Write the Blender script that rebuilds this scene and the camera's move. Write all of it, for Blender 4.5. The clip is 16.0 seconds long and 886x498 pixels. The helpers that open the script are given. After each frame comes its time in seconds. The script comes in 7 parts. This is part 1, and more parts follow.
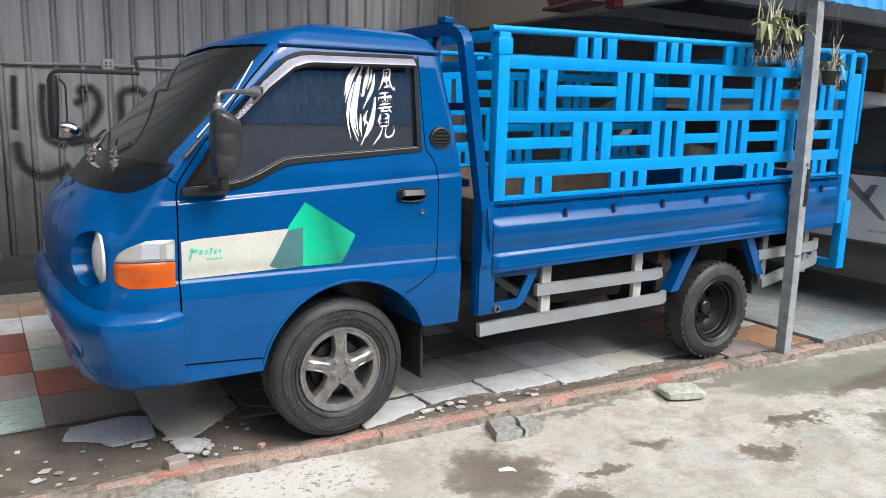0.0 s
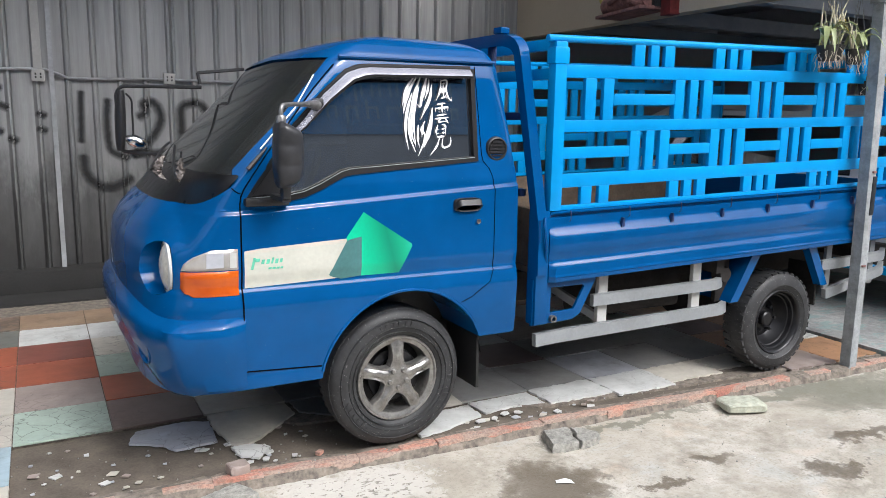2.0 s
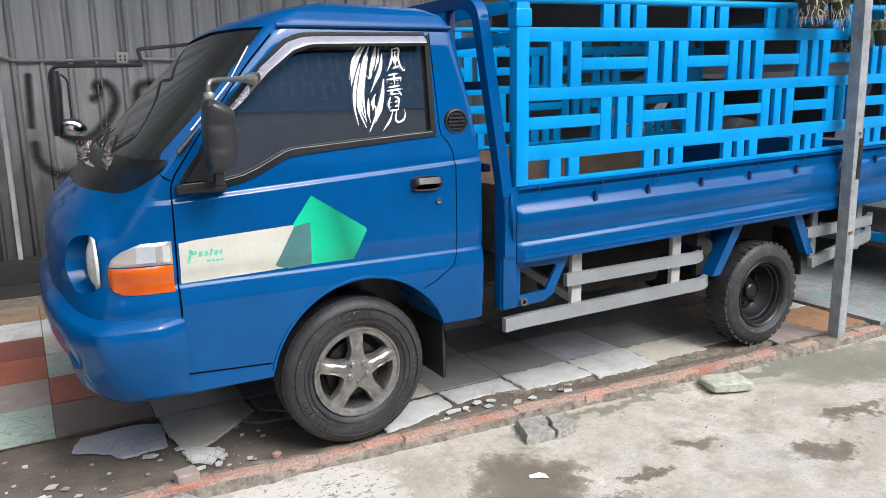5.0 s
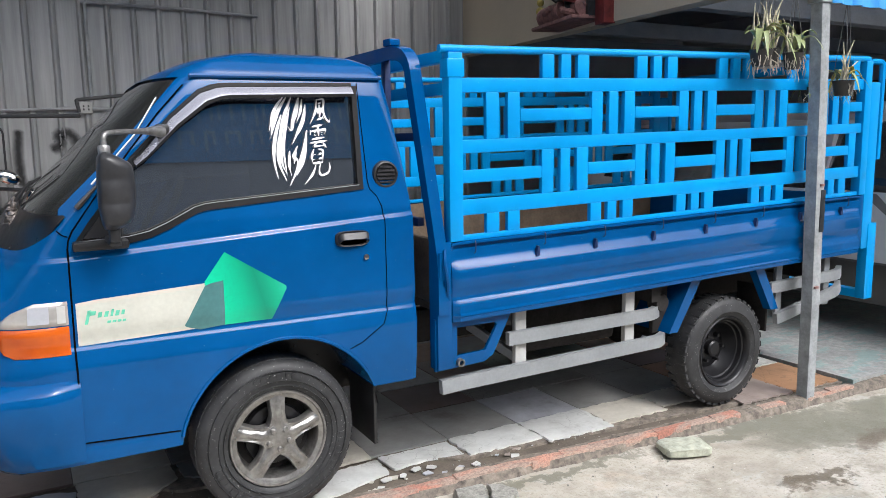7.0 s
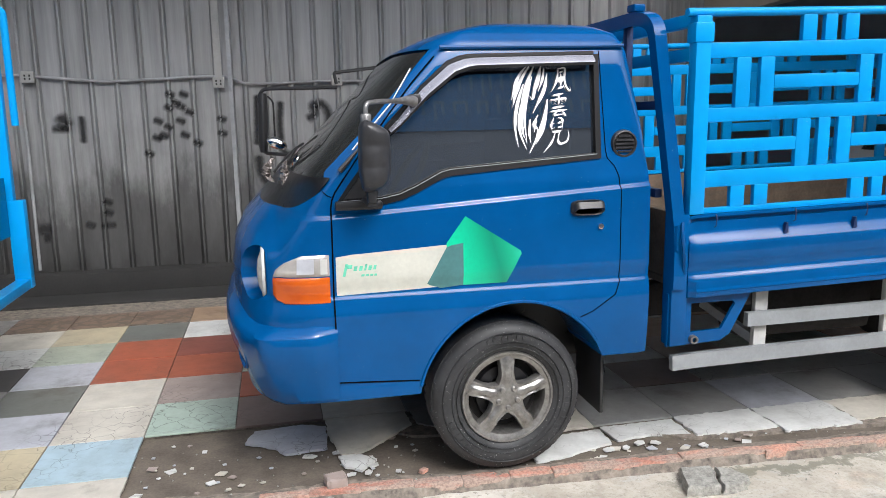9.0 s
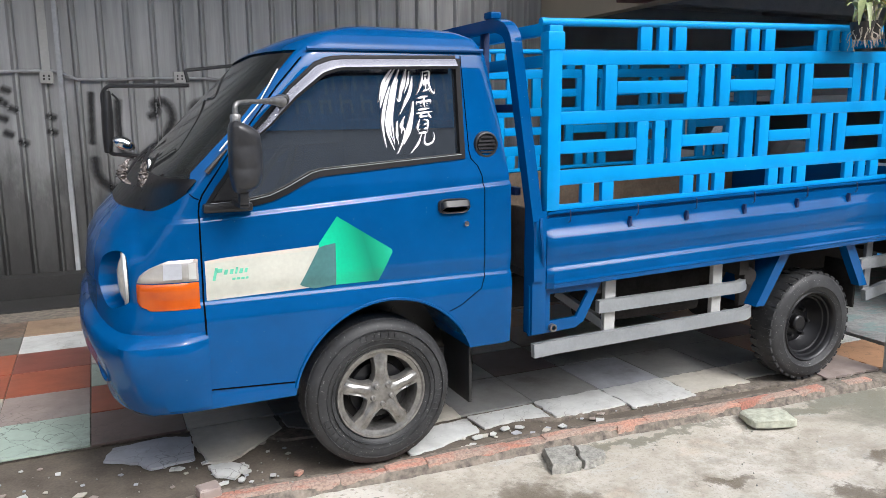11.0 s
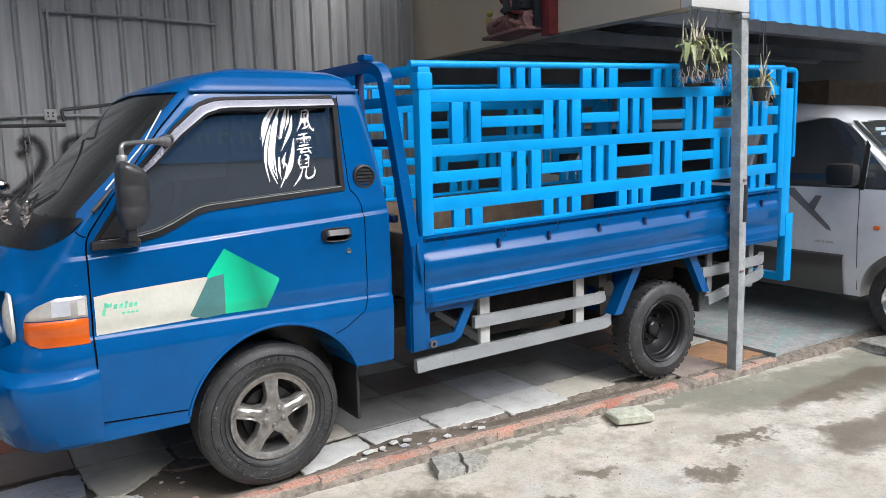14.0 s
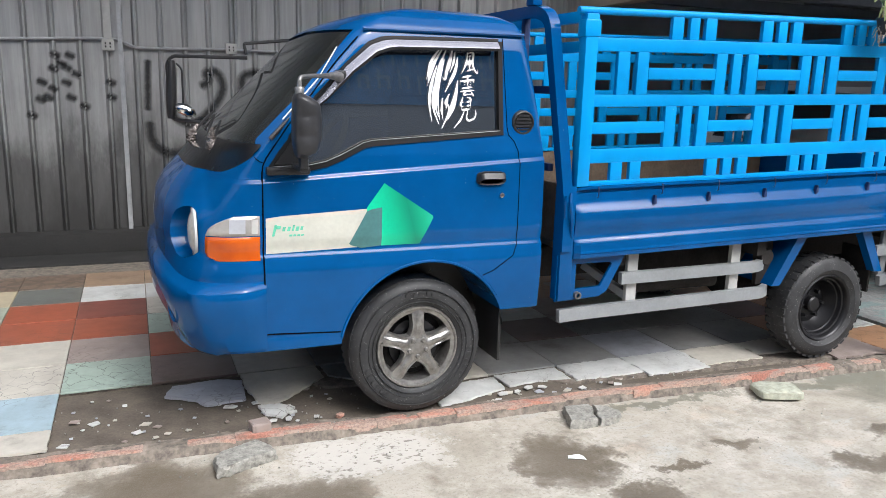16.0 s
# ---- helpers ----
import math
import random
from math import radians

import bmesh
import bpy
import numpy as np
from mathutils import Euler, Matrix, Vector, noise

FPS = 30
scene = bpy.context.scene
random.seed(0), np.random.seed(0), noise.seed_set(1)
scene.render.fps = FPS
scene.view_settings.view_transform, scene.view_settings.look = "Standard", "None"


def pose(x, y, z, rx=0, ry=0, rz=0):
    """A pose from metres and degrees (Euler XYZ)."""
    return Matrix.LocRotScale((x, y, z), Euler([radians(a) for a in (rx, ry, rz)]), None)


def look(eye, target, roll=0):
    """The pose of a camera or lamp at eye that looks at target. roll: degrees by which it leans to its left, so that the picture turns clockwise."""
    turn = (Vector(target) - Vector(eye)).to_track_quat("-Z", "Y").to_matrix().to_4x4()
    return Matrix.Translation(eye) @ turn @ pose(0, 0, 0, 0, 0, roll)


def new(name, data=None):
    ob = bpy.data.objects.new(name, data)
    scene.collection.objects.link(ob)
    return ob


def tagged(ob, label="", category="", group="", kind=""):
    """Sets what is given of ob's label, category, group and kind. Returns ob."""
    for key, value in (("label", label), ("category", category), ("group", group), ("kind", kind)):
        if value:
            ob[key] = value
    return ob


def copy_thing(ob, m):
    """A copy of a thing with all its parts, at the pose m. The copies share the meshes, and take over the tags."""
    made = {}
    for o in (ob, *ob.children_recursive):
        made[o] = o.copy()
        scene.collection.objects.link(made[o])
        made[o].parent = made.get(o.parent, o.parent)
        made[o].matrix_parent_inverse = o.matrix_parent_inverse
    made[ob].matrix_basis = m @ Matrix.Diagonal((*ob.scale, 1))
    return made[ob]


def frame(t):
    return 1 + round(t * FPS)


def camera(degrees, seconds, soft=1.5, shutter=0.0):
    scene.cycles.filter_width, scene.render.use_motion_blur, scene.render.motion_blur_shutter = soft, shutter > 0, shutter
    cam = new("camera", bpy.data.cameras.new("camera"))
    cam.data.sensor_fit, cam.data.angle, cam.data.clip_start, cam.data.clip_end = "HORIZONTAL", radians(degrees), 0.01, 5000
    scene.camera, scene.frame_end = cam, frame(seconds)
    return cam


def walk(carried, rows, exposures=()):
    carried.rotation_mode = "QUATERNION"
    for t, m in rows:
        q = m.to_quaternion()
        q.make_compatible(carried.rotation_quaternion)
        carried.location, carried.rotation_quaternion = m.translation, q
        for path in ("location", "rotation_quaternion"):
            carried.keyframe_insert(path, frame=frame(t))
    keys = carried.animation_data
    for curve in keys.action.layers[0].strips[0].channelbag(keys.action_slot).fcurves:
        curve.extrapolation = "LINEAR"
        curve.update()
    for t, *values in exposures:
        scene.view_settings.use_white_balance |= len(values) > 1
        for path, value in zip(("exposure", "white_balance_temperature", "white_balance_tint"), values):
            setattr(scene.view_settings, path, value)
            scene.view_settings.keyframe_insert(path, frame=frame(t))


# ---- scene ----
cam = camera(60.9, 16.0, soft=0.65)
PATH = [
    (0, (-1.2999, -2.8634, 1.4489), (-0.2576, -1.1953, 1.0866), 1.57),
    (0.5, (-1.3079, -2.8628, 1.4477), (-0.2790, -1.1928, 1.0572), 1.57),
    (1, (-1.3318, -2.8607, 1.4409), (-0.3452, -1.1673, 1.0424), 2.57),
    (1.5, (-1.3307, -2.8520, 1.4443), (-0.3808, -1.1343, 1.0605), 1.84),
    (2, (-1.3387, -2.8510, 1.4514), (-0.4037, -1.1162, 1.1104), 0.98),
    (2.5, (-1.3215, -2.8381, 1.4636), (-0.3462, -1.1171, 1.1687), 0.37),
    (3, (-1.3008, -2.8359, 1.4595), (-0.2457, -1.1617, 1.1699), 0.13),
    (3.5, (-1.2823, -2.8466, 1.4520), (-0.2287, -1.1760, 1.1372), 0.69),
    (3.7, (-1.2648, -2.8573, 1.4428), (-0.2509, -1.1662, 1.1079), 1.15),
    (5.8, (-0.9736, -2.6205, 1.4484), (-0.0148, -0.9155, 1.0314), -1.18),
    (6, (-0.9299, -2.6318, 1.4558), (0.0341, -0.9222, 1.0712), -1.50),
    (6.5, (-0.8301, -2.6531, 1.4665), (0.1658, -0.9492, 1.1430), -1.75),
    (7, (-0.7801, -2.7057, 1.4559), (0.1792, -0.9745, 1.1685), -0.78),
    (7.5, (-0.7561, -2.7451, 1.4462), (-0.0595, -0.8937, 1.1508), 0.79),
    (8, (-0.7909, -2.7443, 1.4284), (-0.3392, -0.8242, 1.0977), -0.33),
    (8.2, (-0.8106, -2.7391, 1.4318), (-0.3937, -0.8147, 1.0812), -0.95),
    (10.3, (-0.9282, -2.7123, 1.4701), (-0.3653, -0.8258, 1.1179), -0.23),
    (10.5, (-0.9447, -2.7115, 1.4695), (-0.2953, -0.8531, 1.1164), -0.33),
    (11, (-0.9848, -2.7382, 1.4598), (-0.1666, -0.9492, 1.0990), -0.33),
    (11.5, (-0.9459, -2.8435, 1.4626), (-0.0853, -1.0810, 1.0718), 0.15),
    (12, (-0.9100, -2.9303, 1.4704), (-0.0189, -1.1887, 1.0550), 0.23),
    (12.5, (-0.9576, -2.9581, 1.4820), (-0.0414, -1.2186, 1.1149), -0.98),
    (13, (-1.0476, -2.9696, 1.4827), (-0.0466, -1.2700, 1.1522), -2.75),
    (13.5, (-1.0748, -2.9685, 1.4877), (0.0317, -1.3324, 1.1731), -2.61),
    (14, (-1.0764, -2.9624, 1.4861), (0.0098, -1.3087, 1.1934), -1.36),
    (14.5, (-1.0952, -2.9703, 1.4706), (-0.1276, -1.2450, 1.1753), 0.03),
    (15, (-1.1092, -2.9858, 1.4715), (-0.2560, -1.2047, 1.1557), 1.16),
    (15.5, (-1.1289, -2.9822, 1.4576), (-0.3506, -1.1780, 1.0847), 2.01),
    (16, (-1.1312, -2.9807, 1.4630), (-0.3854, -1.1726, 1.0453), 1.64),
]
walk(cam, [(t, look(eye, target, roll)) for t, eye, target, roll in PATH], [(0.0, 0.0), (16.0, 0.0)])

# world and light: bright overcast sky, soft weak sun from the open yard side
world = bpy.data.worlds.new("world")
scene.world = world
world.use_nodes = True
wn = world.node_tree
sky = wn.nodes.new("ShaderNodeTexSky")
sky.sky_type = "NISHITA"
sky.sun_disc = False
sky.sun_elevation = radians(46)
sky.sun_rotation = radians(162)
sky.air_density, sky.dust_density, sky.ozone_density = 1.0, 6.0, 0.6
wash = wn.nodes.new("ShaderNodeHueSaturation")
wash.inputs["Saturation"].default_value = 0.2
wn.links.new(sky.outputs[0], wash.inputs["Color"])
cool = wn.nodes.new("ShaderNodeMix")
cool.data_type, cool.blend_type = "RGBA", "MULTIPLY"
cool.inputs[0].default_value, cool.inputs[7].default_value = 1.0, (0.972, 0.99, 1.042, 1)
wn.links.new(wash.outputs[0], cool.inputs[6])
wn.links.new(cool.outputs[2], wn.nodes["Background"].inputs[0])
wn.nodes["Background"].inputs[1].default_value = 0.32
sun = new("sun", bpy.data.lights.new("sun", "SUN"))
sun.data.energy, sun.data.angle, sun.data.color = 0.9, radians(9), (1.0, 0.98, 0.955)
sun.matrix_world = look((2.9, -8.9, 9.6), (0, 0, 0))


# ---- materials ----
def nodes_of(name, rough=0.5, metal=0.0, base=(0.5, 0.5, 0.5), spec=0.5, coat=0.0):
    m = bpy.data.materials.new(name)
    m.use_nodes = True
    t = m.node_tree
    b = t.nodes["Principled BSDF"]
    b.inputs["Base Color"].default_value = (*base, 1)
    b.inputs["Roughness"].default_value = rough
    b.inputs["Metallic"].default_value = metal
    b.inputs["Specular IOR Level"].default_value = spec
    b.inputs["Coat Weight"].default_value = coat
    b.inputs["Coat Roughness"].default_value = 0.025
    b.inputs["Coat IOR"].default_value = 1.42
    return m, t, b


def node(t, kind, **values):
    n = t.nodes.new(kind)
    for key, value in values.items():
        n.inputs[key].default_value = value
    return n


def coords(t, scale=(1, 1, 1)):
    c = t.nodes.new("ShaderNodeNewGeometry")
    mp = t.nodes.new("ShaderNodeMapping")
    mp.inputs["Scale"].default_value = scale
    t.links.new(c.outputs["Position"], mp.inputs["Vector"])
    return mp.outputs[0]


def noise_of(t, scale, detail=5.0, rough=0.6, vec=None, distort=0.0):
    n = node(t, "ShaderNodeTexNoise", Scale=scale, Detail=detail, Roughness=rough, Distortion=distort)
    t.links.new(vec if vec is not None else coords(t), n.inputs["Vector"])
    return n.outputs["Fac"]


def ramp(t, fac, stops):
    r = t.nodes.new("ShaderNodeValToRGB")
    e = r.color_ramp.elements
    while len(e) < len(stops):
        e.new(0.5)
    for k, (pos, col) in enumerate(stops):
        e[k].position = pos
        e[k].color = (*col, 1) if len(col) == 3 else col
    t.links.new(fac, r.inputs[0])
    return r.outputs[0]


def grey(a):
    return (a, a, a)


def mix(t, fac, a, b, how="MIX"):
    n = t.nodes.new("ShaderNodeMix")
    n.data_type, n.blend_type = "RGBA", how
    for socket, value in ((n.inputs[0], fac), (n.inputs[6], a), (n.inputs[7], b)):
        if isinstance(value, (int, float)):
            socket.default_value = value
        elif isinstance(value, tuple):
            socket.default_value = (*value, 1)
        else:
            t.links.new(value, socket)
    return n.outputs[2]


def math_of(t, op, a, b=0.0, c=0.0):
    n = t.nodes.new("ShaderNodeMath")
    n.operation = op
    for socket, value in zip(n.inputs, (a, b, c)):
        if isinstance(value, (int, float)):
            socket.default_value = value
        else:
            t.links.new(value, socket)
    return n.outputs[0]


def bump(t, b, height, strength=0.3, dist=0.01):
    n = node(t, "ShaderNodeBump", Strength=strength, Distance=dist)
    t.links.new(height, n.inputs["Height"])
    t.links.new(n.outputs[0], b.inputs["Normal"])


def simple(name, base, rough=0.5, metal=0.0, vary=0.25, scale=6.0, fine=60.0, bumpy=0.1, spec=0.5, coat=0.0, random_each=0.0):
    """A plain surface with grain at two scales."""
    m, t, b = nodes_of(name, rough, metal, base, spec, coat)
    n1, n2 = noise_of(t, scale), noise_of(t, fine, 3)
    both = math_of(t, "ADD", math_of(t, "MULTIPLY", n1, 0.7), math_of(t, "MULTIPLY", n2, 0.3))
    lo = tuple(c * (1 - vary) for c in base)
    hi = tuple(min(1, c * (1 + vary)) for c in base)
    col = ramp(t, both, [(0.3, lo), (0.7, hi)])
    if random_each:
        o = t.nodes.new("ShaderNodeObjectInfo")
        f = math_of(t, "MULTIPLY_ADD", o.outputs["Random"], random_each, 1 - random_each / 2)
        h = node(t, "ShaderNodeHueSaturation")
        t.links.new(f, h.inputs["Value"])
        t.links.new(col, h.inputs["Color"])
        col = h.outputs[0]
    t.links.new(col, b.inputs["Base Color"])
    t.links.new(math_of(t, "MULTIPLY_ADD", n1, 0.3, rough - 0.15), b.inputs["Roughness"])
    if bumpy:
        bump(t, b, both, bumpy, 0.004)
    return m


def paint(name, base, dirt=(0.12, 0.11, 0.10), metal=0.25, rough=0.32, dusty=0.35, spec=0.5, coat=1.0):
    """Old sprayed vehicle paint: faint mottling, dust, small chips."""
    m, t, b = nodes_of(name, rough, metal, base, spec, coat)
    n1 = noise_of(t, 3.0, 4)
    n2 = noise_of(t, 45.0, 4, 0.7)
    col = ramp(t, n1, [(0.3, tuple(c * 0.86 for c in base)), (0.7, tuple(min(1, c * 1.1) for c in base))])
    dust = math_of(t, "MULTIPLY", ramp(t, noise_of(t, 7.0, 6, 0.7), [(0.5, grey(0)), (0.8, grey(1))]), dusty * 0.35)
    col = mix(t, dust, col, dirt)
    specks = ramp(t, noise_of(t, 110.0, 2, 0.5), [(0.755, grey(0)), (0.775, grey(1))])
    col = mix(t, math_of(t, "MULTIPLY", specks, 0.22), col, (0.5, 0.5, 0.48))
    t.links.new(col, b.inputs["Base Color"])
    t.links.new(math_of(t, "MULTIPLY_ADD", n2, 0.22, rough - 0.1), b.inputs["Roughness"])
    bump(t, b, math_of(t, "ADD", n1, math_of(t, "MULTIPLY", n2, 0.05)), 0.03, 0.02)
    return m


BLUE = paint("truck_blue_paint", (0.0002, 0.066, 0.218), metal=0.0, rough=0.3, dusty=0.03, spec=0.0, coat=0.72)
SKYBLUE = paint("light_blue_enamel", (0.0004, 0.262, 0.62), metal=0.0, rough=0.35, dusty=0.05, spec=0.12, coat=0.35)
BLACK = simple("black_plastic", (0.018, 0.018, 0.019), 0.38, vary=0.3)
def tyre_material():
    """Dusty black rubber with pale splash specks."""
    m = simple("tyre_rubber", (0.035, 0.0355, 0.037), 0.52, vary=0.55, scale=9, bumpy=0.2, spec=0.35)
    t = m.node_tree
    b = t.nodes["Principled BSDF"]
    col = b.inputs["Base Color"].links[0].from_socket
    specks = ramp(t, noise_of(t, 130.0, 2, 0.5), [(0.69, grey(0)), (0.71, grey(0.7))])
    t.links.new(mix(t, specks, col, (0.45, 0.44, 0.42)), b.inputs["Base Color"])
    return m


RUBBER = tyre_material()
SEAL = simple("window_rubber", (0.011, 0.011, 0.012), 0.55, vary=0.3, spec=0.16)
ALLOY = simple("dirty_alloy", (0.33, 0.32, 0.305), 0.33, 0.85, vary=0.45, scale=22)
ARMSTEEL = simple("dull_arm_steel", (0.24, 0.235, 0.23), 0.38, 0.7, vary=0.4, scale=30)
DARKSTEEL = simple("black_steel", (0.015, 0.015, 0.017), 0.35, 0.3, vary=0.4)
CHASSIS = simple("chassis_grime", (0.028, 0.026, 0.025), 0.85, vary=0.5, spec=0.12)
SILVER = simple("silver_painted_steel", (0.27, 0.285, 0.295), 0.42, 0.25, vary=0.2, scale=4)
CHROME = simple("chrome", (0.75, 0.75, 0.75), 0.12, 1.0, vary=0.08, bumpy=0)
GALV = simple("galvanised_steel", (0.40, 0.41, 0.42), 0.48, 0.45, vary=0.25, scale=5)
GREYBOX = simple("grey_plastic", (0.45, 0.45, 0.43), 0.55, vary=0.15)
WHITEPAINT = simple("white_steel_paint", (0.46, 0.46, 0.45), 0.5, vary=0.14, scale=4)
VISOR = simple("silver_visor", (0.40, 0.40, 0.45), 0.24, 0.75, vary=0.08, bumpy=0.0)
WHITEVINYL = simple("white_vinyl", (0.85, 0.86, 0.86), 0.5, vary=0.05, bumpy=0)
DARKFRAME = simple("dark_frame_paint", (0.012, 0.03, 0.10), 0.45, 0.2, vary=0.4)
BOARD = simple("weathered_board", (0.11, 0.08, 0.055), 0.85, vary=0.45, scale=10)
SEAT = simple("seat_cloth", (0.05, 0.05, 0.055), 0.9, vary=0.2)
WOOD = simple("grey_post_wood", (0.27, 0.285, 0.29), 0.8, vary=0.4, scale=10, bumpy=0.3)
BROWNPOT = simple("black_net_pot", (0.035, 0.033, 0.03), 0.7, vary=0.4)
WRAP = simple("crumpled_film", (0.15, 0.13, 0.12), 0.2, 0.5, vary=0.6, scale=40, bumpy=0.2)
ROOTS = simple("dry_roots", (0.46, 0.41, 0.33), 0.9, vary=0.4, scale=40)
WIRE = simple("hanging_wire", (0.12, 0.12, 0.12), 0.5, 0.6, vary=0.2)
RUST = simple("rusty_red_iron", (0.25, 0.13, 0.12), 0.75, 0.2, vary=0.6, scale=18, bumpy=0.4)
REDPAINT = simple("worn_red_paint", (0.17, 0.02, 0.02), 0.6, vary=0.55, scale=12, bumpy=0.2)
GREASE = simple("greasy_iron", (0.03, 0.035, 0.04), 0.5, 0.5, vary=0.5, scale=20)
BEIGE = simple("beige_plaster", (0.50, 0.43, 0.33), 0.85, vary=0.1, scale=1.2, bumpy=0.15)
ROOFDARK = simple("dark_roof_sheet", (0.30, 0.30, 0.32), 0.6, 0.3, vary=0.3, scale=2)
ROOFZINC = simple("grey_roof_sheet", (0.45, 0.45, 0.46), 0.6, 0.2, vary=0.3, scale=2)
STEELBEAM = simple("grey_beam_paint", (0.24, 0.26, 0.29), 0.6, 0.3, vary=0.2)
SKYSHEET = simple("blue_roof_sheet", (0.035, 0.27, 0.64), 0.4, 0.1, vary=0.1, scale=3)
GREYWALL = simple("street_front", (0.34, 0.37, 0.40), 0.9, vary=0.2, scale=0.6)
ASPHALT = simple("street_asphalt", (0.05, 0.05, 0.052), 0.85, vary=0.3, scale=1.5)
MIRRORSHELL = simple("dusty_black_shell", (0.026, 0.026, 0.028), 0.36, vary=0.4, scale=25)
INNERWALL = simple("dim_plaster", (0.55, 0.55, 0.57), 0.9, vary=0.25, scale=1.5)


def tinted(name, tone, rough=0.02, clear=1.0):
    m, t, b = nodes_of(name, rough, 0.0, tone, 0.5)
    b.inputs["Transmission Weight"].default_value = clear
    b.inputs["IOR"].default_value = 1.5
    n = noise_of(t, 5.0, 5)
    t.links.new(ramp(t, n, [(0.45, grey(rough)), (0.8, grey(rough + 0.02))]), b.inputs["Roughness"])
    return m


COWL = simple("dull_black_plastic", (0.008, 0.008, 0.009), 0.32, vary=0.4, scale=20, bumpy=0.3, spec=0.4)
GAP = simple("shut_line", (0.003, 0.003, 0.003), 0.95, vary=0.2, bumpy=0, spec=0.0)
GLASS = tinted("tinted_glass", (0.20, 0.24, 0.30), 0.0, 0.91)
GLASS.node_tree.nodes["Principled BSDF"].inputs["IOR"].default_value = 2.4
SHIELD = tinted("windscreen_glass", (0.22, 0.235, 0.225), 0.02, 0.92)
AMBER, _t, _b = nodes_of("amber_lens", 0.22, 0.0, (0.85, 0.16, 0.01), 0.5, 0.5)
_b.inputs["Subsurface Weight"].default_value = 0.0
_n = node(_t, "ShaderNodeTexNoise", Scale=9.0, Detail=4.0)
_t.links.new(coords(_t), _n.inputs["Vector"])
_t.links.new(ramp(_t, _n.outputs["Fac"], [(0.3, (0.40, 0.058, 0.003)), (0.7, (0.56, 0.10, 0.005))]), _b.inputs["Base Color"])
CLEARLAMP = simple("ribbed_clear_lens", (0.50, 0.48, 0.45), 0.15, 0.4, vary=0.15, scale=12, bumpy=0.1, coat=0.6)
CREAMLENS = simple("cream_headlamp_glass", (0.58, 0.55, 0.48), 0.16, vary=0.2, scale=30, bumpy=0.15, coat=0.6)
ORANGE = simple("amber_plastic", (0.75, 0.16, 0.02), 0.3, vary=0.2)
MINT, _t, _b = nodes_of("green_vinyl", 0.3, 0.0, (0.0, 0.44, 0.245))
_g = _t.nodes.new("ShaderNodeNewGeometry")
_s = _t.nodes.new("ShaderNodeSeparateXYZ")
_t.links.new(_g.outputs["Position"], _s.inputs[0])
_u = math_of(_t, "MULTIPLY_ADD", _s.outputs["X"], 3.2, 0.83)
_u = math_of(_t, "ADD", _u, math_of(_t, "MULTIPLY_ADD", _s.outputs["Z"], 0.9, -0.83))
_c = ramp(_t, _u, [(0.16, (0.0, 0.55, 0.30)), (0.42, (0.0, 0.40, 0.22)), (0.66, (0.0, 0.22, 0.125)), (0.86, (0.005, 0.36, 0.20)), (1.0, (0.02, 0.48, 0.30))])
_c = mix(_t, ramp(_t, noise_of(_t, 60.0, 4, 0.7), [(0.45, grey(0)), (0.75, grey(0.25))]), _c, (0.02, 0.25, 0.16))
_t.links.new(_c, _b.inputs["Base Color"])
PALEMINT = simple("faded_green_print", (0.12, 0.50, 0.34), 0.4, vary=0.3, scale=30, bumpy=0)
DARKGREEN = simple("dark_green_vinyl", (0.06, 0.17, 0.17), 0.4, vary=0.25, scale=6, bumpy=0.02)
BAND = simple("silver_vinyl", (0.56, 0.56, 0.49), 0.38, 0.15, vary=0.14, scale=4, bumpy=0.03)
VANWHITE = paint("silver_van_paint", (0.72, 0.73, 0.76), metal=0.1, rough=0.3, dusty=0.15)
VANGREY = paint("grey_van_paint", (0.07, 0.066, 0.064), metal=0.2, rough=0.4, dusty=0.3)
VANSTRIPESHADOW = simple("grey_stripe_and_shadow", (0.19, 0.19, 0.20), 0.4, vary=0.2)
BANNERINK = simple("banner_print", (0.10, 0.28, 0.46), 0.5, vary=0.2)
BANNER = simple("blue_banner", (0.010, 0.20, 0.48), 0.5, vary=0.2)


def sheet_metal():
    """Grey corrugated sheet: vertical streaks, and fire soot towards the plinth."""
    m, t, b = nodes_of("grey_corrugated_sheet", 0.5, 0.35, grey(0.3))
    streak = noise_of(t, 1.0, 6, 0.65, coords(t, (14, 1, 0.7)))
    big = noise_of(t, 0.9, 4)
    col = ramp(t, streak, [(0.25, (0.25, 0.255, 0.255)), (0.75, (0.50, 0.505, 0.505))])
    col = mix(t, ramp(t, big, [(0.45, grey(0)), (0.7, grey(0.35))]), col, (0.33, 0.32, 0.30))
    g = t.nodes.new("ShaderNodeNewGeometry")
    s = t.nodes.new("ShaderNodeSeparateXYZ")
    t.links.new(g.outputs["Position"], s.inputs[0])
    wob = math_of(t, "MULTIPLY_ADD", noise_of(t, 1.6, 6, 0.7, coords(t, (1.4, 1, 0.5))), 1.6, -0.8)
    h = math_of(t, "ADD", s.outputs["Z"], wob)
    soot = ramp(t, math_of(t, "MULTIPLY", h, 0.5), [(0.14, grey(0.95)), (0.37, grey(0.80)), (0.55, grey(0.3)), (0.78, grey(0))])
    col = mix(t, soot, col, (0.028, 0.027, 0.026))
    t.links.new(col, b.inputs["Base Color"])
    t.links.new(math_of(t, "MULTIPLY_ADD", big, 0.3, 0.42), b.inputs["Roughness"])
    bump(t, b, noise_of(t, 3.0, 3, 0.5, coords(t, (1, 1, 0.6))), 0.25, 0.03)
    return m


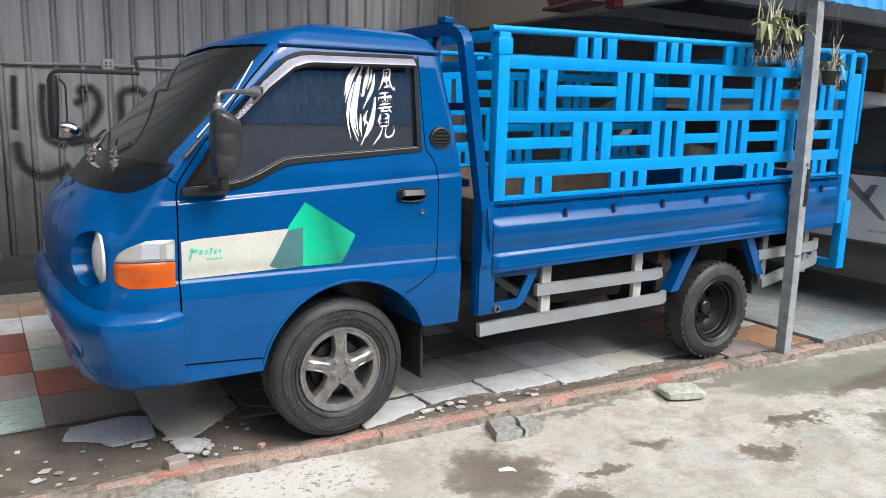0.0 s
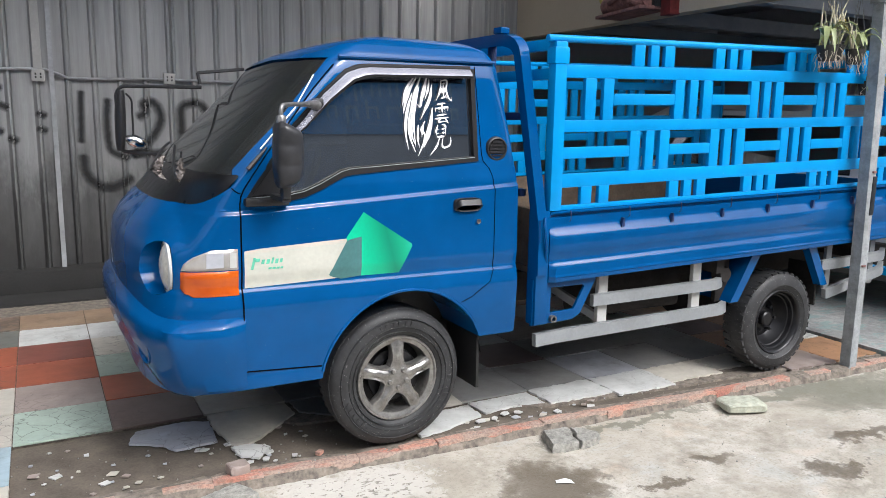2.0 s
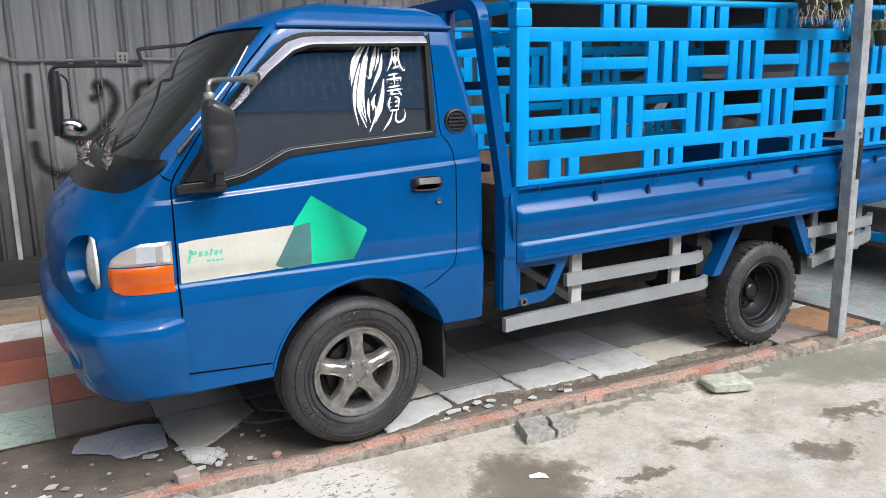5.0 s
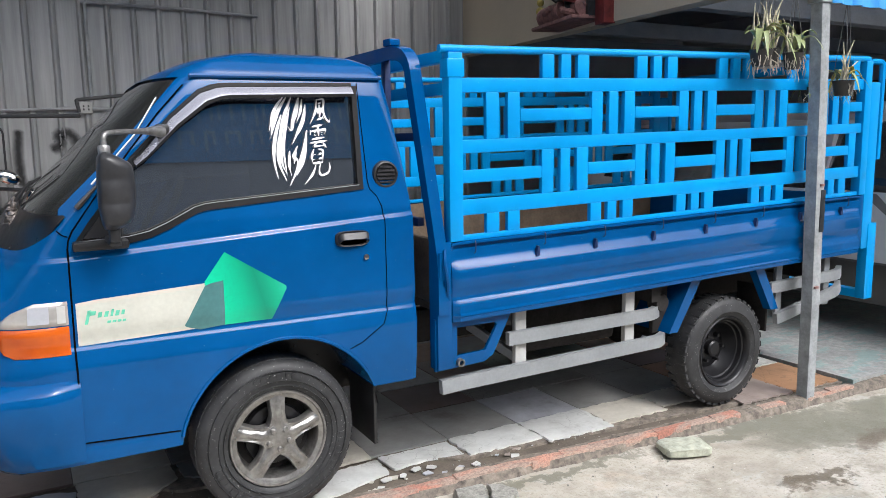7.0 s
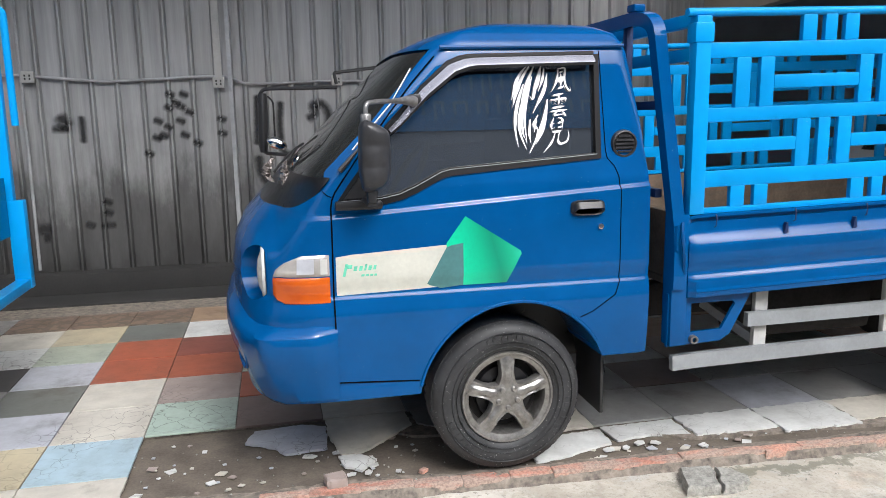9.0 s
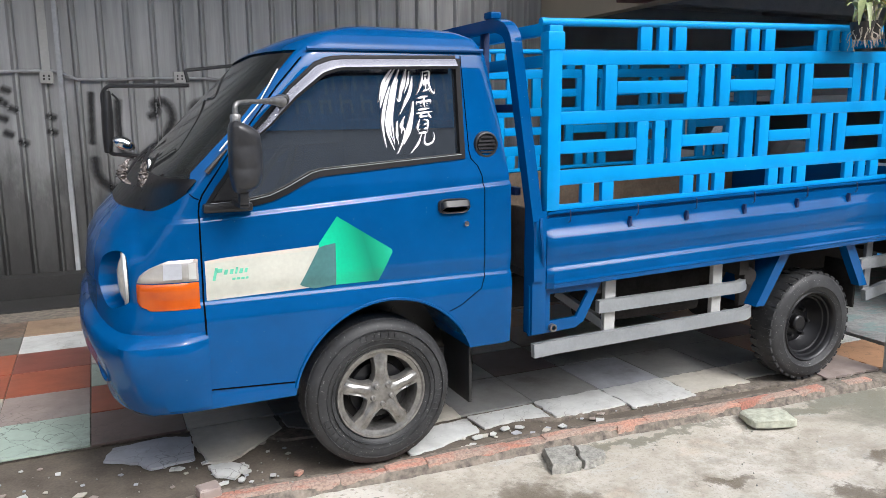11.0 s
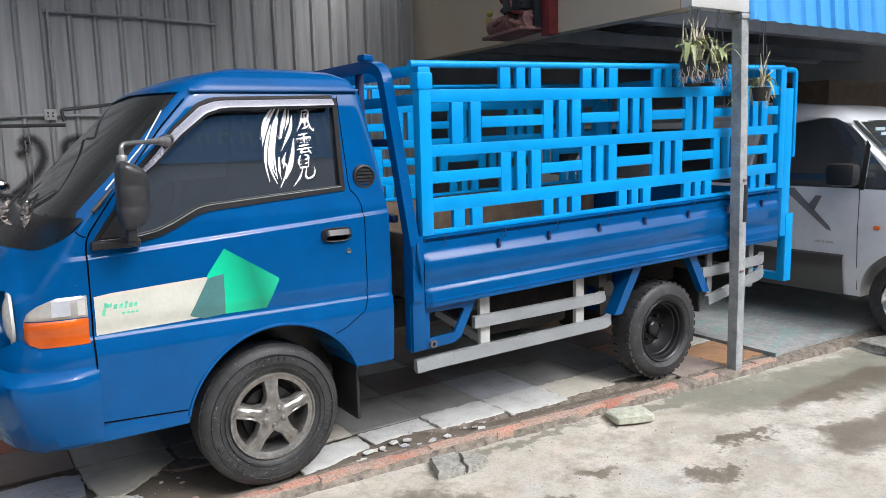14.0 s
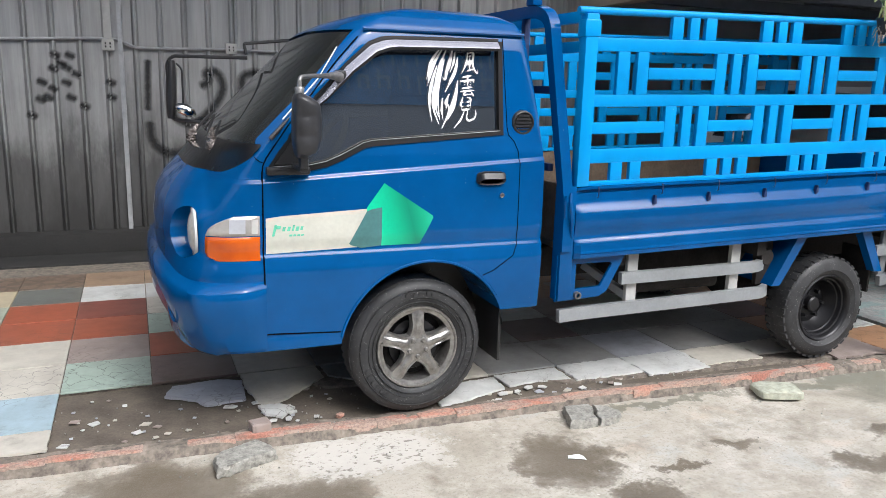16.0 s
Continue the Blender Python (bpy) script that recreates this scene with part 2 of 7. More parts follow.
SHEET = sheet_metal()
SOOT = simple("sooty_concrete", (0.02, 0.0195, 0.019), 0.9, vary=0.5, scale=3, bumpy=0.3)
SPRAY, _t, _b = nodes_of("black_spray_paint", 0.6, 0.0, (0.012, 0.012, 0.013))
_a = _t.nodes.new("ShaderNodeAttribute")
_a.attribute_name = "cover"
_n = noise_of(_t, 30.0, 5, 0.7)
_t.links.new(ramp(_t, math_of(_t, "MULTIPLY", math_of(_t, "MULTIPLY_ADD", _n, 0.9, 0.55), _a.outputs["Fac"]), [(0.15, grey(0)), (0.85, grey(0.8))]), _b.inputs["Alpha"])


def yard_concrete():
    """Rough pale yard slab: pitted patches, damp stains, dust."""
    m, t, b = nodes_of("yard_concrete", 0.85, 0.0, grey(0.4))
    big, mid, fine = noise_of(t, 1.3, 8, 0.7), noise_of(t, 5.0, 10, 0.72), noise_of(t, 70.0, 4, 0.7)
    col = ramp(t, mid, [(0.30, (0.24, 0.205, 0.16)), (0.42, (0.38, 0.345, 0.285)), (0.52, (0.50, 0.465, 0.40)), (0.66, (0.60, 0.565, 0.50))])
    col = mix(t, ramp(t, big, [(0.46, grey(0.0)), (0.60, grey(0.55))]), col, (0.40, 0.36, 0.295))
    bluish = ramp(t, noise_of(t, 2.6, 7, 0.7, coords(t, (1, 1.6, 1)), 0.5), [(0.56, grey(0)), (0.64, grey(0.5))])
    col = mix(t, bluish, col, (0.47, 0.48, 0.45))
    rosy = ramp(t, noise_of(t, 3.4, 6, 0.68, coords(t, (0.9, 1.5, 2)), 0.4), [(0.58, grey(0)), (0.68, grey(0.45))])
    col = mix(t, rosy, col, (0.56, 0.46, 0.36))
    col = mix(t, ramp(t, fine, [(0.36, grey(0.55)), (0.47, grey(0))]), col, (0.27, 0.245, 0.205))
    chips = ramp(t, noise_of(t, 38.0, 2, 0.5, coords(t, (1, 1.7, 1))), [(0.74, grey(0)), (0.77, grey(0.8))])
    col = mix(t, chips, col, (0.74, 0.72, 0.66))
    wet = None
    g = t.nodes.new("ShaderNodeNewGeometry")
    warp = t.nodes.new("ShaderNodeVectorMath")
    warp.operation = "ADD"
    nz = node(t, "ShaderNodeTexNoise", Scale=4.5, Detail=9.0, Roughness=0.72)
    t.links.new(g.outputs["Position"], nz.inputs["Vector"])
    sc = t.nodes.new("ShaderNodeVectorMath")
    sc.operation = "MULTIPLY_ADD"
    sc.inputs[1].default_value = (0.7, 0.55, 0.0)
    sc.inputs[2].default_value = (-0.35, -0.275, 0.0)
    t.links.new(nz.outputs["Color"], sc.inputs[0])
    t.links.new(g.outputs["Position"], warp.inputs[0])
    t.links.new(sc.outputs[0], warp.inputs[1])
    bare = moss = None
    for x, y, rx, ry, kind in [(*e, 0) for e in STAINS] + [(*e, 1) for e in WORN] + [(*e, 2) for e in MOSSY]:
        mp = t.nodes.new("ShaderNodeMapping")
        mp.vector_type = "TEXTURE"
        mp.inputs["Location"].default_value = (x, y, 0)
        mp.inputs["Scale"].default_value = (rx, ry, 9)
        t.links.new(warp.outputs[0], mp.inputs["Vector"])
        ln = t.nodes.new("ShaderNodeVectorMath")
        ln.operation = "LENGTH"
        t.links.new(mp.outputs[0], ln.inputs[0])
        one = ramp(t, ln.outputs["Value"], [(0.60, grey(1)), (0.84, grey(0.7)), (1.0, grey(0))])
        if kind == 2:
            moss = one if moss is None else math_of(t, "MAXIMUM", moss, one)
        elif kind:
            bare = one if bare is None else math_of(t, "MAXIMUM", bare, one)
        else:
            wet = one if wet is None else math_of(t, "MAXIMUM", wet, one)
    wet = math_of(t, "MULTIPLY", wet, ramp(t, noise_of(t, 2.2, 5), [(0.25, grey(0.65)), (0.50, grey(1))]))
    patch = ramp(t, noise_of(t, 1.5, 8, 0.62, coords(t, (0.8, 1.7, 1)), 0.4), [(0.55, grey(0)), (0.58, grey(0.6)), (0.8, grey(0.8))])
    col = mix(t, math_of(t, "MULTIPLY", patch, 0.38), col, (0.27, 0.235, 0.18))
    pits = ramp(t, noise_of(t, 40.0, 3, 0.55, coords(t, (0.8, 1.3, 1))), [(0.36, grey(1)), (0.42, grey(0))])
    worn = mix(t, math_of(t, "MULTIPLY", pits, 0.8), (0.60, 0.575, 0.52), (0.18, 0.16, 0.13))
    col = mix(t, math_of(t, "MULTIPLY", bare, 0.85), col, worn)
    col = mix(t, math_of(t, "MULTIPLY", moss, 0.75), col, (0.15, 0.152, 0.112))
    col = mix(t, math_of(t, "MULTIPLY", wet, 0.85), col, (0.125, 0.098, 0.066))
    col = mix(t, 1.0, col, (0.90, 0.90, 0.90), "MULTIPLY")
    t.links.new(col, b.inputs["Base Color"])
    t.links.new(math_of(t, "MULTIPLY_ADD", wet, -0.38, 0.88), b.inputs["Roughness"])
    h = math_of(t, "ADD", mid, math_of(t, "MULTIPLY", fine, 0.35))
    h = math_of(t, "SUBTRACT", h, math_of(t, "MULTIPLY", patch, 0.25))
    grit = ramp(t, noise_of(t, 140.0, 2, 0.6), [(0.30, grey(1)), (0.36, grey(0))])
    h = math_of(t, "SUBTRACT", h, math_of(t, "MULTIPLY", grit, 0.4))
    h = math_of(t, "SUBTRACT", h, math_of(t, "MULTIPLY", math_of(t, "MULTIPLY", bare, pits), 0.5))
    bump(t, b, h, 0.55, 0.012)
    return m


STAINS = [(0.48, -0.49, 0.25, 0.26), (0.66, -0.83, 0.19, 0.11), (-1.12, -0.20, 0.42, 0.27), (-0.70, -0.46, 0.44, 0.20), (0.94, -0.68, 0.10, 0.05), (1.28, -0.59, 0.10, 0.06),
          (2.2, -0.75, 0.25, 0.07), (3.3, -0.62, 0.7, 0.13), (0.18, -0.90, 0.16, 0.07), (2.8, -1.1, 0.5, 0.2), (1.75, -0.9, 0.2, 0.08)]
WORN = [(-0.44, -0.15, 0.20, 0.18), (-0.16, -0.15, 0.24, 0.19)]
MOSSY = [(3.1, -0.42, 0.9, 0.2), (2.7, -0.34, 0.4, 0.2), (2.5, -0.2, 0.8, 0.08), (3.9, -0.6, 0.9, 0.35), (1.2, -0.13, 0.6, 0.05)]
YARD = yard_concrete()
DIRT = simple("damp_soil", (0.115, 0.095, 0.075), 0.9, vary=0.5, scale=7, fine=90, bumpy=0.6)
KERBCONC = simple("kerb_concrete", (0.17, 0.145, 0.12), 0.9, vary=0.75, scale=22, bumpy=1.0)
BAYFLOOR, _t, _b = nodes_of("neighbour_cement", 0.7, 0.0, grey(0.3))
_c = ramp(_t, noise_of(_t, 2.5, 7, 0.65), [(0.3, (0.22, 0.225, 0.22)), (0.7, (0.42, 0.42, 0.41))])
_c = mix(_t, ramp(_t, noise_of(_t, 28.0, 4, 0.7), [(0.4, grey(0.4)), (0.6, grey(0))]), _c, (0.12, 0.12, 0.12))
_c = mix(_t, ramp(_t, noise_of(_t, 4.5, 7, 0.75, coords(_t, (0.7, 2, 1))), [(0.52, grey(0)), (0.56, grey(0.5))]), _c, (0.16, 0.31, 0.30))
_t.links.new(_c, _b.inputs["Base Color"])
BRICKM, _t, _b = nodes_of("worn_red_brick", 0.92, 0.0, (0.36, 0.15, 0.1))
_o = _t.nodes.new("ShaderNodeObjectInfo")
_c = mix(_t, _o.outputs["Random"], (0.46, 0.17, 0.12), (0.58, 0.29, 0.21))
_c = mix(_t, ramp(_t, noise_of(_t, 13.0, 7, 0.72, coords(_t, (0.3, 1, 1))), [(0.42, grey(0.1)), (0.55, grey(0.85))]), _c, (0.38, 0.31, 0.26))
_c = mix(_t, ramp(_t, noise_of(_t, 90.0, 3, 0.6), [(0.4, grey(0.5)), (0.6, grey(0))]), _c, (0.13, 0.09, 0.07))
_t.links.new(_c, _b.inputs["Base Color"])
bump(_t, _b, noise_of(_t, 50.0, 5, 0.7), 0.7, 0.006)
STONE = simple("concrete_chunk", (0.27, 0.262, 0.235), 0.9, vary=0.55, scale=45, fine=140, bumpy=1.0)
PALESTONE = simple("pale_green_chunk", (0.40, 0.41, 0.33), 0.9, vary=0.4, scale=24, bumpy=0.5)


def tile_material(name, base):
    """Glazed floor tile, stained and scuffed, hair cracks."""
    m, t, b = nodes_of(name, 0.35, 0.0, base, 0.5)
    n1, n2 = noise_of(t, 5.0, 7, 0.7), noise_of(t, 45.0, 4)
    col = ramp(t, n1, [(0.3, tuple(c * 0.72 for c in base)), (0.65, base)])
    v = t.nodes.new("ShaderNodeTexVoronoi")
    v.feature = "DISTANCE_TO_EDGE"
    v.inputs["Scale"].default_value = 10.0
    w = t.nodes.new("ShaderNodeVectorMath")
    w.operation = "MULTIPLY_ADD"
    nz = node(t, "ShaderNodeTexNoise", Scale=4.0, Detail=4.0)
    g = t.nodes.new("ShaderNodeNewGeometry")
    t.links.new(g.outputs["Position"], nz.inputs["Vector"])
    w.inputs[1].default_value = (0.3, 0.3, 0.3)
    t.links.new(nz.outputs["Color"], w.inputs[0])
    t.links.new(g.outputs["Position"], w.inputs[2])
    t.links.new(w.outputs[0], v.inputs["Vector"])
    crack = ramp(t, v.outputs["Distance"], [(0.0, grey(1)), (0.026, grey(0))])
    o = t.nodes.new("ShaderNodeObjectInfo")
    often = 0.0 if name in ("tile_mint", "tile_blue", "tile_white") else 0.7
    pick = math_of(t, "GREATER_THAN", o.outputs["Random"], often)
    gate = math_of(t, "MULTIPLY", pick, ramp(t, noise_of(t, 1.7, 3), [(0.45, grey(0)), (0.6, grey(0.8))]))
    col = mix(t, math_of(t, "MULTIPLY", crack, gate), col, (0.05, 0.045, 0.04))
    if name == "tile_stone":
        cobble = t.nodes.new("ShaderNodeTexVoronoi")
        cobble.feature = "DISTANCE_TO_EDGE"
        cobble.inputs["Scale"].default_value = 8.5
        t.links.new(w.outputs[0], cobble.inputs["Vector"])
        col = mix(t, ramp(t, cobble.outputs["Distance"], [(0.06, grey(0.75)), (0.14, grey(0))]), col, (0.09, 0.07, 0.055))
    dirt = ramp(t, noise_of(t, 2.1, 7, 0.72), [(0.42, grey(0.04)), (0.56, grey(0.2)), (0.72, grey(0.75))])
    col = mix(t, dirt, col, (0.13, 0.11, 0.09))
    t.links.new(col, b.inputs["Base Color"])
    t.links.new(math_of(t, "MULTIPLY_ADD", dirt, 0.4, 0.3), b.inputs["Roughness"])
    bump(t, b, n2, 0.08, 0.003)
    return m


PALETTE = {k: tile_material("tile_" + k, c) for k, c in dict(
    red=(0.40, 0.10, 0.05), darkred=(0.25, 0.07, 0.05), mint=(0.46, 0.58, 0.50), pink=(0.38, 0.31, 0.28), blue=(0.42, 0.56, 0.63),
    cream=(0.62, 0.585, 0.51), white=(0.70, 0.71, 0.69), greygreen=(0.17, 0.18, 0.165), lavender=(0.50, 0.52, 0.57), tan=(0.38, 0.26, 0.17),
    stone=(0.26, 0.18, 0.13), purple=(0.20, 0.14, 0.13), orange=(0.45, 0.25, 0.14), yellow=(0.55, 0.48, 0.33), green=(0.43, 0.48, 0.39),
    grey=(0.33, 0.33, 0.32), dark=(0.05, 0.05, 0.05)).items()}
LEAF = simple("orchid_leaf", (0.23, 0.27, 0.115), 0.45, vary=0.5, scale=14, bumpy=0.1)
DRYLEAF = simple("yellow_leaf", (0.42, 0.33, 0.08), 0.55, vary=0.4, scale=14)
CANE = simple("dry_cane", (0.50, 0.46, 0.33), 0.7, vary=0.3, scale=30)


# ---- builders ----
def mesh_ob(name, bm, material, parent=None, label="", smooth=True):
    me = bpy.data.meshes.new(name)
    bmesh.ops.recalc_face_normals(bm, faces=bm.faces)
    bm.to_mesh(me)
    bm.free()
    me.materials.append(material)
    if smooth:
        me.shade_smooth()
        me.set_sharp_from_angle(angle=radians(38))
    ob = new(name, me)
    if parent:
        ob.parent = parent
    if label:
        ob["label"] = label
    return ob


def part(name, bm, material, parent, label="", smooth=True):
    return mesh_ob(name, bm, material, parent, label, smooth)


def thing(name, label, category, group="", kind="", at=None):
    ob = new(name)
    ob.empty_display_size = 0.1
    if at is not None:
        ob.matrix_world = at
    return tagged(ob, label, category, group, kind)


def box(bm, x0, x1, y0, y1, z0, z1, bevel=0.0, turn=None):
    made = bmesh.ops.create_cube(bm, size=1.0)["verts"]
    m = Matrix.Translation(((x0 + x1) / 2, (y0 + y1) / 2, (z0 + z1) / 2)) @ (turn or Matrix()) @ Matrix.Diagonal((x1 - x0, y1 - y0, z1 - z0, 1))
    bmesh.ops.transform(bm, matrix=m, verts=made)
    if bevel:
        edges = list({e for v in made for e in v.link_edges})
        bmesh.ops.bevel(bm, geom=edges, offset=bevel, segments=2, affect="EDGES", profile=0.6)
    return bm


def boxes(*list_of):
    bm = bmesh.new()
    for b in list_of:
        box(bm, *b)
    return bm


def tube(bm, pts, r, seg=8, flat=None, closed=False):
    """A pipe along pts; flat=(w, h) gives a rectangular section."""
    pts = [Vector(p) for p in pts]
    rings = []
    n = len(pts)
    ref = None
    for k, p in enumerate(pts):
        if closed:
            d = (pts[(k + 1) % n] - pts[k - 1]).normalized()
        else:
            d = (pts[min(k + 1, n - 1)] - pts[max(k - 1, 0)]).normalized()
        if ref is None:
            ref = Vector((0, 0, 1)) if abs(d.z) < 0.9 else Vector((0, 1, 0))
        u = d.cross(ref).normalized()
        v = u.cross(d).normalized()
        ref = v
        rr = r[k] if isinstance(r, (list, tuple)) else r
        if flat:
            w, h = flat
            ring = [p + u * a * w / 2 + v * b * h / 2 for a, b in ((-1, -1), (1, -1), (1, 1), (-1, 1))]
        else:
            ring = [p + (u * math.cos(a) + v * math.sin(a)) * rr for a in (2 * math.pi * i / seg for i in range(seg))]
        rings.append([bm.verts.new(q) for q in ring])
    s = len(rings[0])
    for k in range(n if closed else n - 1):
        a, b = rings[k], rings[(k + 1) % n]
        for i in range(s):
            bm.faces.new((a[i], a[(i + 1) % s], b[(i + 1) % s], b[i]))
    if not closed:
        bm.faces.new(rings[0][::-1])
        bm.faces.new(rings[-1])
    return bm


def arc_pts(corners, radius, steps=6):
    """A polyline with its inner corners rounded."""
    c = [Vector(p) for p in corners]
    out = [c[0]]
    for a, b, d in zip(c, c[1:], c[2:]):
        r = min(radius, (b - a).length * 0.49, (d - b).length * 0.49)
        p, q = b + (a - b).normalized() * r, b + (d - b).normalized() * r
        for k in range(steps + 1):
            s = k / steps
            out.append(p * (1 - s) ** 2 + b * 2 * s * (1 - s) + q * s * s)
    out.append(c[-1])
    return out


def grid_faces(bm, rows, close=False):
    vs = [[bm.verts.new(p) for p in row] for row in rows]
    for a, b in zip(vs, vs[1:]):
        n = len(a)
        for i in range(n if close else n - 1):
            j = (i + 1) % n
            bm.faces.new((a[i], a[j], b[j], b[i]))
    return vs


def prism(bm, outline, axis, a, b):
    """A closed outline of 2D points, extruded along an axis from a to b."""
    def place(p, w):
        return {"x": (w, p[0], p[1]), "y": (p[0], w, p[1]), "z": (p[0], p[1], w)}[axis]
    lo = [bm.verts.new(place(p, a)) for p in outline]
    hi = [bm.verts.new(place(p, b)) for p in outline]
    n = len(outline)
    for i in range(n):
        bm.faces.new((lo[i], lo[(i + 1) % n], hi[(i + 1) % n], hi[i]))
    bm.faces.new(lo[::-1])
    bm.faces.new(hi)
    return bm


def lathe(bm, profile, seg=32, axis="y", at=(0, 0, 0)):
    """Profile points (radius, along) turned round an axis."""
    rows = []
    for k in range(seg):
        a = 2 * math.pi * k / seg
        row = []
        for r, w in profile:
            p = {"y": (r * math.cos(a), w, r * math.sin(a)), "z": (r * math.cos(a), r * math.sin(a), w), "x": (w, r * math.cos(a), r * math.sin(a))}[axis]
            row.append(Vector(p) + Vector(at))
        rows.append(row)
    rows.append(rows[0])
    vs = grid_faces(bm, rows)
    bmesh.ops.remove_doubles(bm, verts=bm.verts, dist=1e-5)
    return bm


def thick(bm, d):
    bmesh.ops.recalc_face_normals(bm, faces=bm.faces)
    bmesh.ops.solidify(bm, geom=bm.faces[:], thickness=d)
    return bm


def carve(bm, cutters):
    """Cut closed meshes out of a closed mesh, and give the result as a bmesh."""
    me = bpy.data.meshes.new("carve")
    bmesh.ops.recalc_face_normals(bm, faces=bm.faces)
    bm.to_mesh(me)
    bm.free()
    ob = new("carve", me)
    spare = []
    for c in cutters:
        cm = bpy.data.meshes.new("cutter")
        bmesh.ops.recalc_face_normals(c, faces=c.faces)
        c.to_mesh(cm)
        c.free()
        co = new("cutter", cm)
        mod = ob.modifiers.new("cut", "BOOLEAN")
        mod.operation, mod.solver, mod.object = "DIFFERENCE", "EXACT", co
        spare.append(co)
    bpy.context.view_layer.update()
    done = bpy.data.meshes.new_from_object(ob.evaluated_get(bpy.context.evaluated_depsgraph_get()))
    out = bmesh.new()
    out.from_mesh(done)
    for o in (ob, *spare):
        data = o.data
        bpy.data.objects.remove(o)
        bpy.data.meshes.remove(data)
    bpy.data.meshes.remove(done)
    return out


def lerp_table(table, z):
    """Piecewise linear lookup."""
    if z <= table[0][0]:
        return table[0][1]
    for (a, p), (b, q) in zip(table, table[1:]):
        if z <= b:
            return p + (q - p) * (z - a) / (b - a)
    return table[-1][1]


def step(a, b, v):
    s = min(1.0, max(0.0, (v - a) / (b - a)))
    return s * s * (3 - 2 * s)


# ---- setting ----
def kerb_y(x):
    return 0.034 - 0.05 * x


def structure(name, bm, material, label, category, smooth=True):
    return tagged(mesh_ob(name, bm, material, smooth=smooth), label, category, "", "structure")


# the yard: one sheet to the horizon, with a fine patch before the truck
bm = bmesh.new()
rng = random.Random(5)
cols = [-60, -20, -8] + [-5 + 0.25 * k for k in range(61)] + [14, 30, 60]
rows_y = [-60, -20, -8, -5] + [-4.0 + 0.2 * k for k in range(20)]
grid = []
for v in rows_y + [None]:
    row = []
    for x in cols:
        y = kerb_y(x) - 0.03 if v is None else v + kerb_y(x) * (1 if v > -5 else 0)
        z = -0.055 + (0.012 * noise.noise((x * 0.9, y * 0.9, 0)) if -6 < x < 12 and y > -4.5 else 0)
        if v is None:
            z = -0.05
        row.append((x, y, z))
    grid.append(row)
grid.append([(x, kerb_y(x) + 0.3, -0.06) for x in cols])
grid.append([(x, 60, -0.06) for x in cols])
grid_faces(bm, grid)
structure("ground", bm, YARD, "pale rough concrete yard with damp brown stains", "ground")

# soil bed under the tiles, showing where tiles are missing
bm = bmesh.new()
sx = [-9 + 0.15 * k for k in range(83)]
g2 = []
for j in range(26):
    s = (j / 25) ** 1.5
    g2.append([(x, kerb_y(x) + 0.02 + s * (4.2 - kerb_y(x)), (-0.024 if s < 0.22 else -0.016) + 0.008 * noise.noise((x * 3, s * 30, 2))) for x in sx])
grid_faces(bm, g2)
structure("soil", bm, DIRT, "damp dark soil under the broken tiled floor", "soil")

# raised cement floor of the next bay
bm = bmesh.new()
outline = [(3.42, kerb_y(3.4) + 0.02), (4.2, kerb_y(4.2) + 0.06), (9.5, kerb_y(9.5) + 0.02), (9.5, 7.5), (3.42, 7.5)]
prism(bm, outline, "z", -0.05, 0.015)
structure("floor_1", bm, BAYFLOOR, "cracked cement floor of the next bay with a greenish stain", "floor", smooth=False)

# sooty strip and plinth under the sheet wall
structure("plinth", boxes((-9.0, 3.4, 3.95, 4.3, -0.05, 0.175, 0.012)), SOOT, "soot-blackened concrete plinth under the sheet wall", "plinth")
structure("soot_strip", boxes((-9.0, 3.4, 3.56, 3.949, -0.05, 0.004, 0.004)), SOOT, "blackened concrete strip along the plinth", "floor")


def wall_y(x, x0, y0, pitch=0.2):
    """Trapezoid ribs standing proud of the sheet."""
    u = ((x - x0) / pitch) % 1.0
    rib = step(0.40, 0.45, u) * (1 - step(0.55, 0.60, u))
    return y0 - 0.036 * rib


def sheet_wall(name, x0, x1, y0, z0, z1, label):
    bm = bmesh.new()
    n = int((x1 - x0) / 0.2 * 16)
    xs = [x0 + (x1 - x0) * k / n for k in range(n + 1)]
    rows = []
    for z in (z0, z0 + 0.25, z0 + 0.55, z0 + 0.95, z0 + 1.4, z0 + 2.2, z1):
        low = max(0.0, 1.2 - (z - z0)) / 1.2
        rows.append([(x, wall_y(x, x0, y0) + 0.03 * low * noise.noise((x * 1.7, z * 2.0, 3)), z) for x in xs])
    grid_faces(bm, rows)
    thick(bm, 0.002)
    return structure(name, bm, SHEET, label, "wall")


sheet_wall("wall_1", -9.0, -1.19, 4.13, 0.17, 4.4, "grey corrugated metal wall with graffiti and soot")
sheet_wall("wall_2", -1.17, 3.37, 4.19, 0.17, 4.4, "grey corrugated metal wall with black spray graffiti")
structure("wall_3", boxes((-9.0, 3.37, 4.235, 4.335, 0.17, 4.4)), INNERWALL, "plain wall behind the metal sheets", "wall")
structure("wall_4", boxes((-9.1, -9.0, -0.3, 4.335, -0.05, 4.4)), INNERWALL, "plain end wall of the open shed", "wall")
bm = bmesh.new()
tube(bm, [(-1.19, 4.115, 0.175), (-1.19, 4.115, 4.4)], 0.02, flat=(0.035, 0.05))
structure("trim_1", bm, GALV, "galvanised joint strip between the metal sheets", "trim")

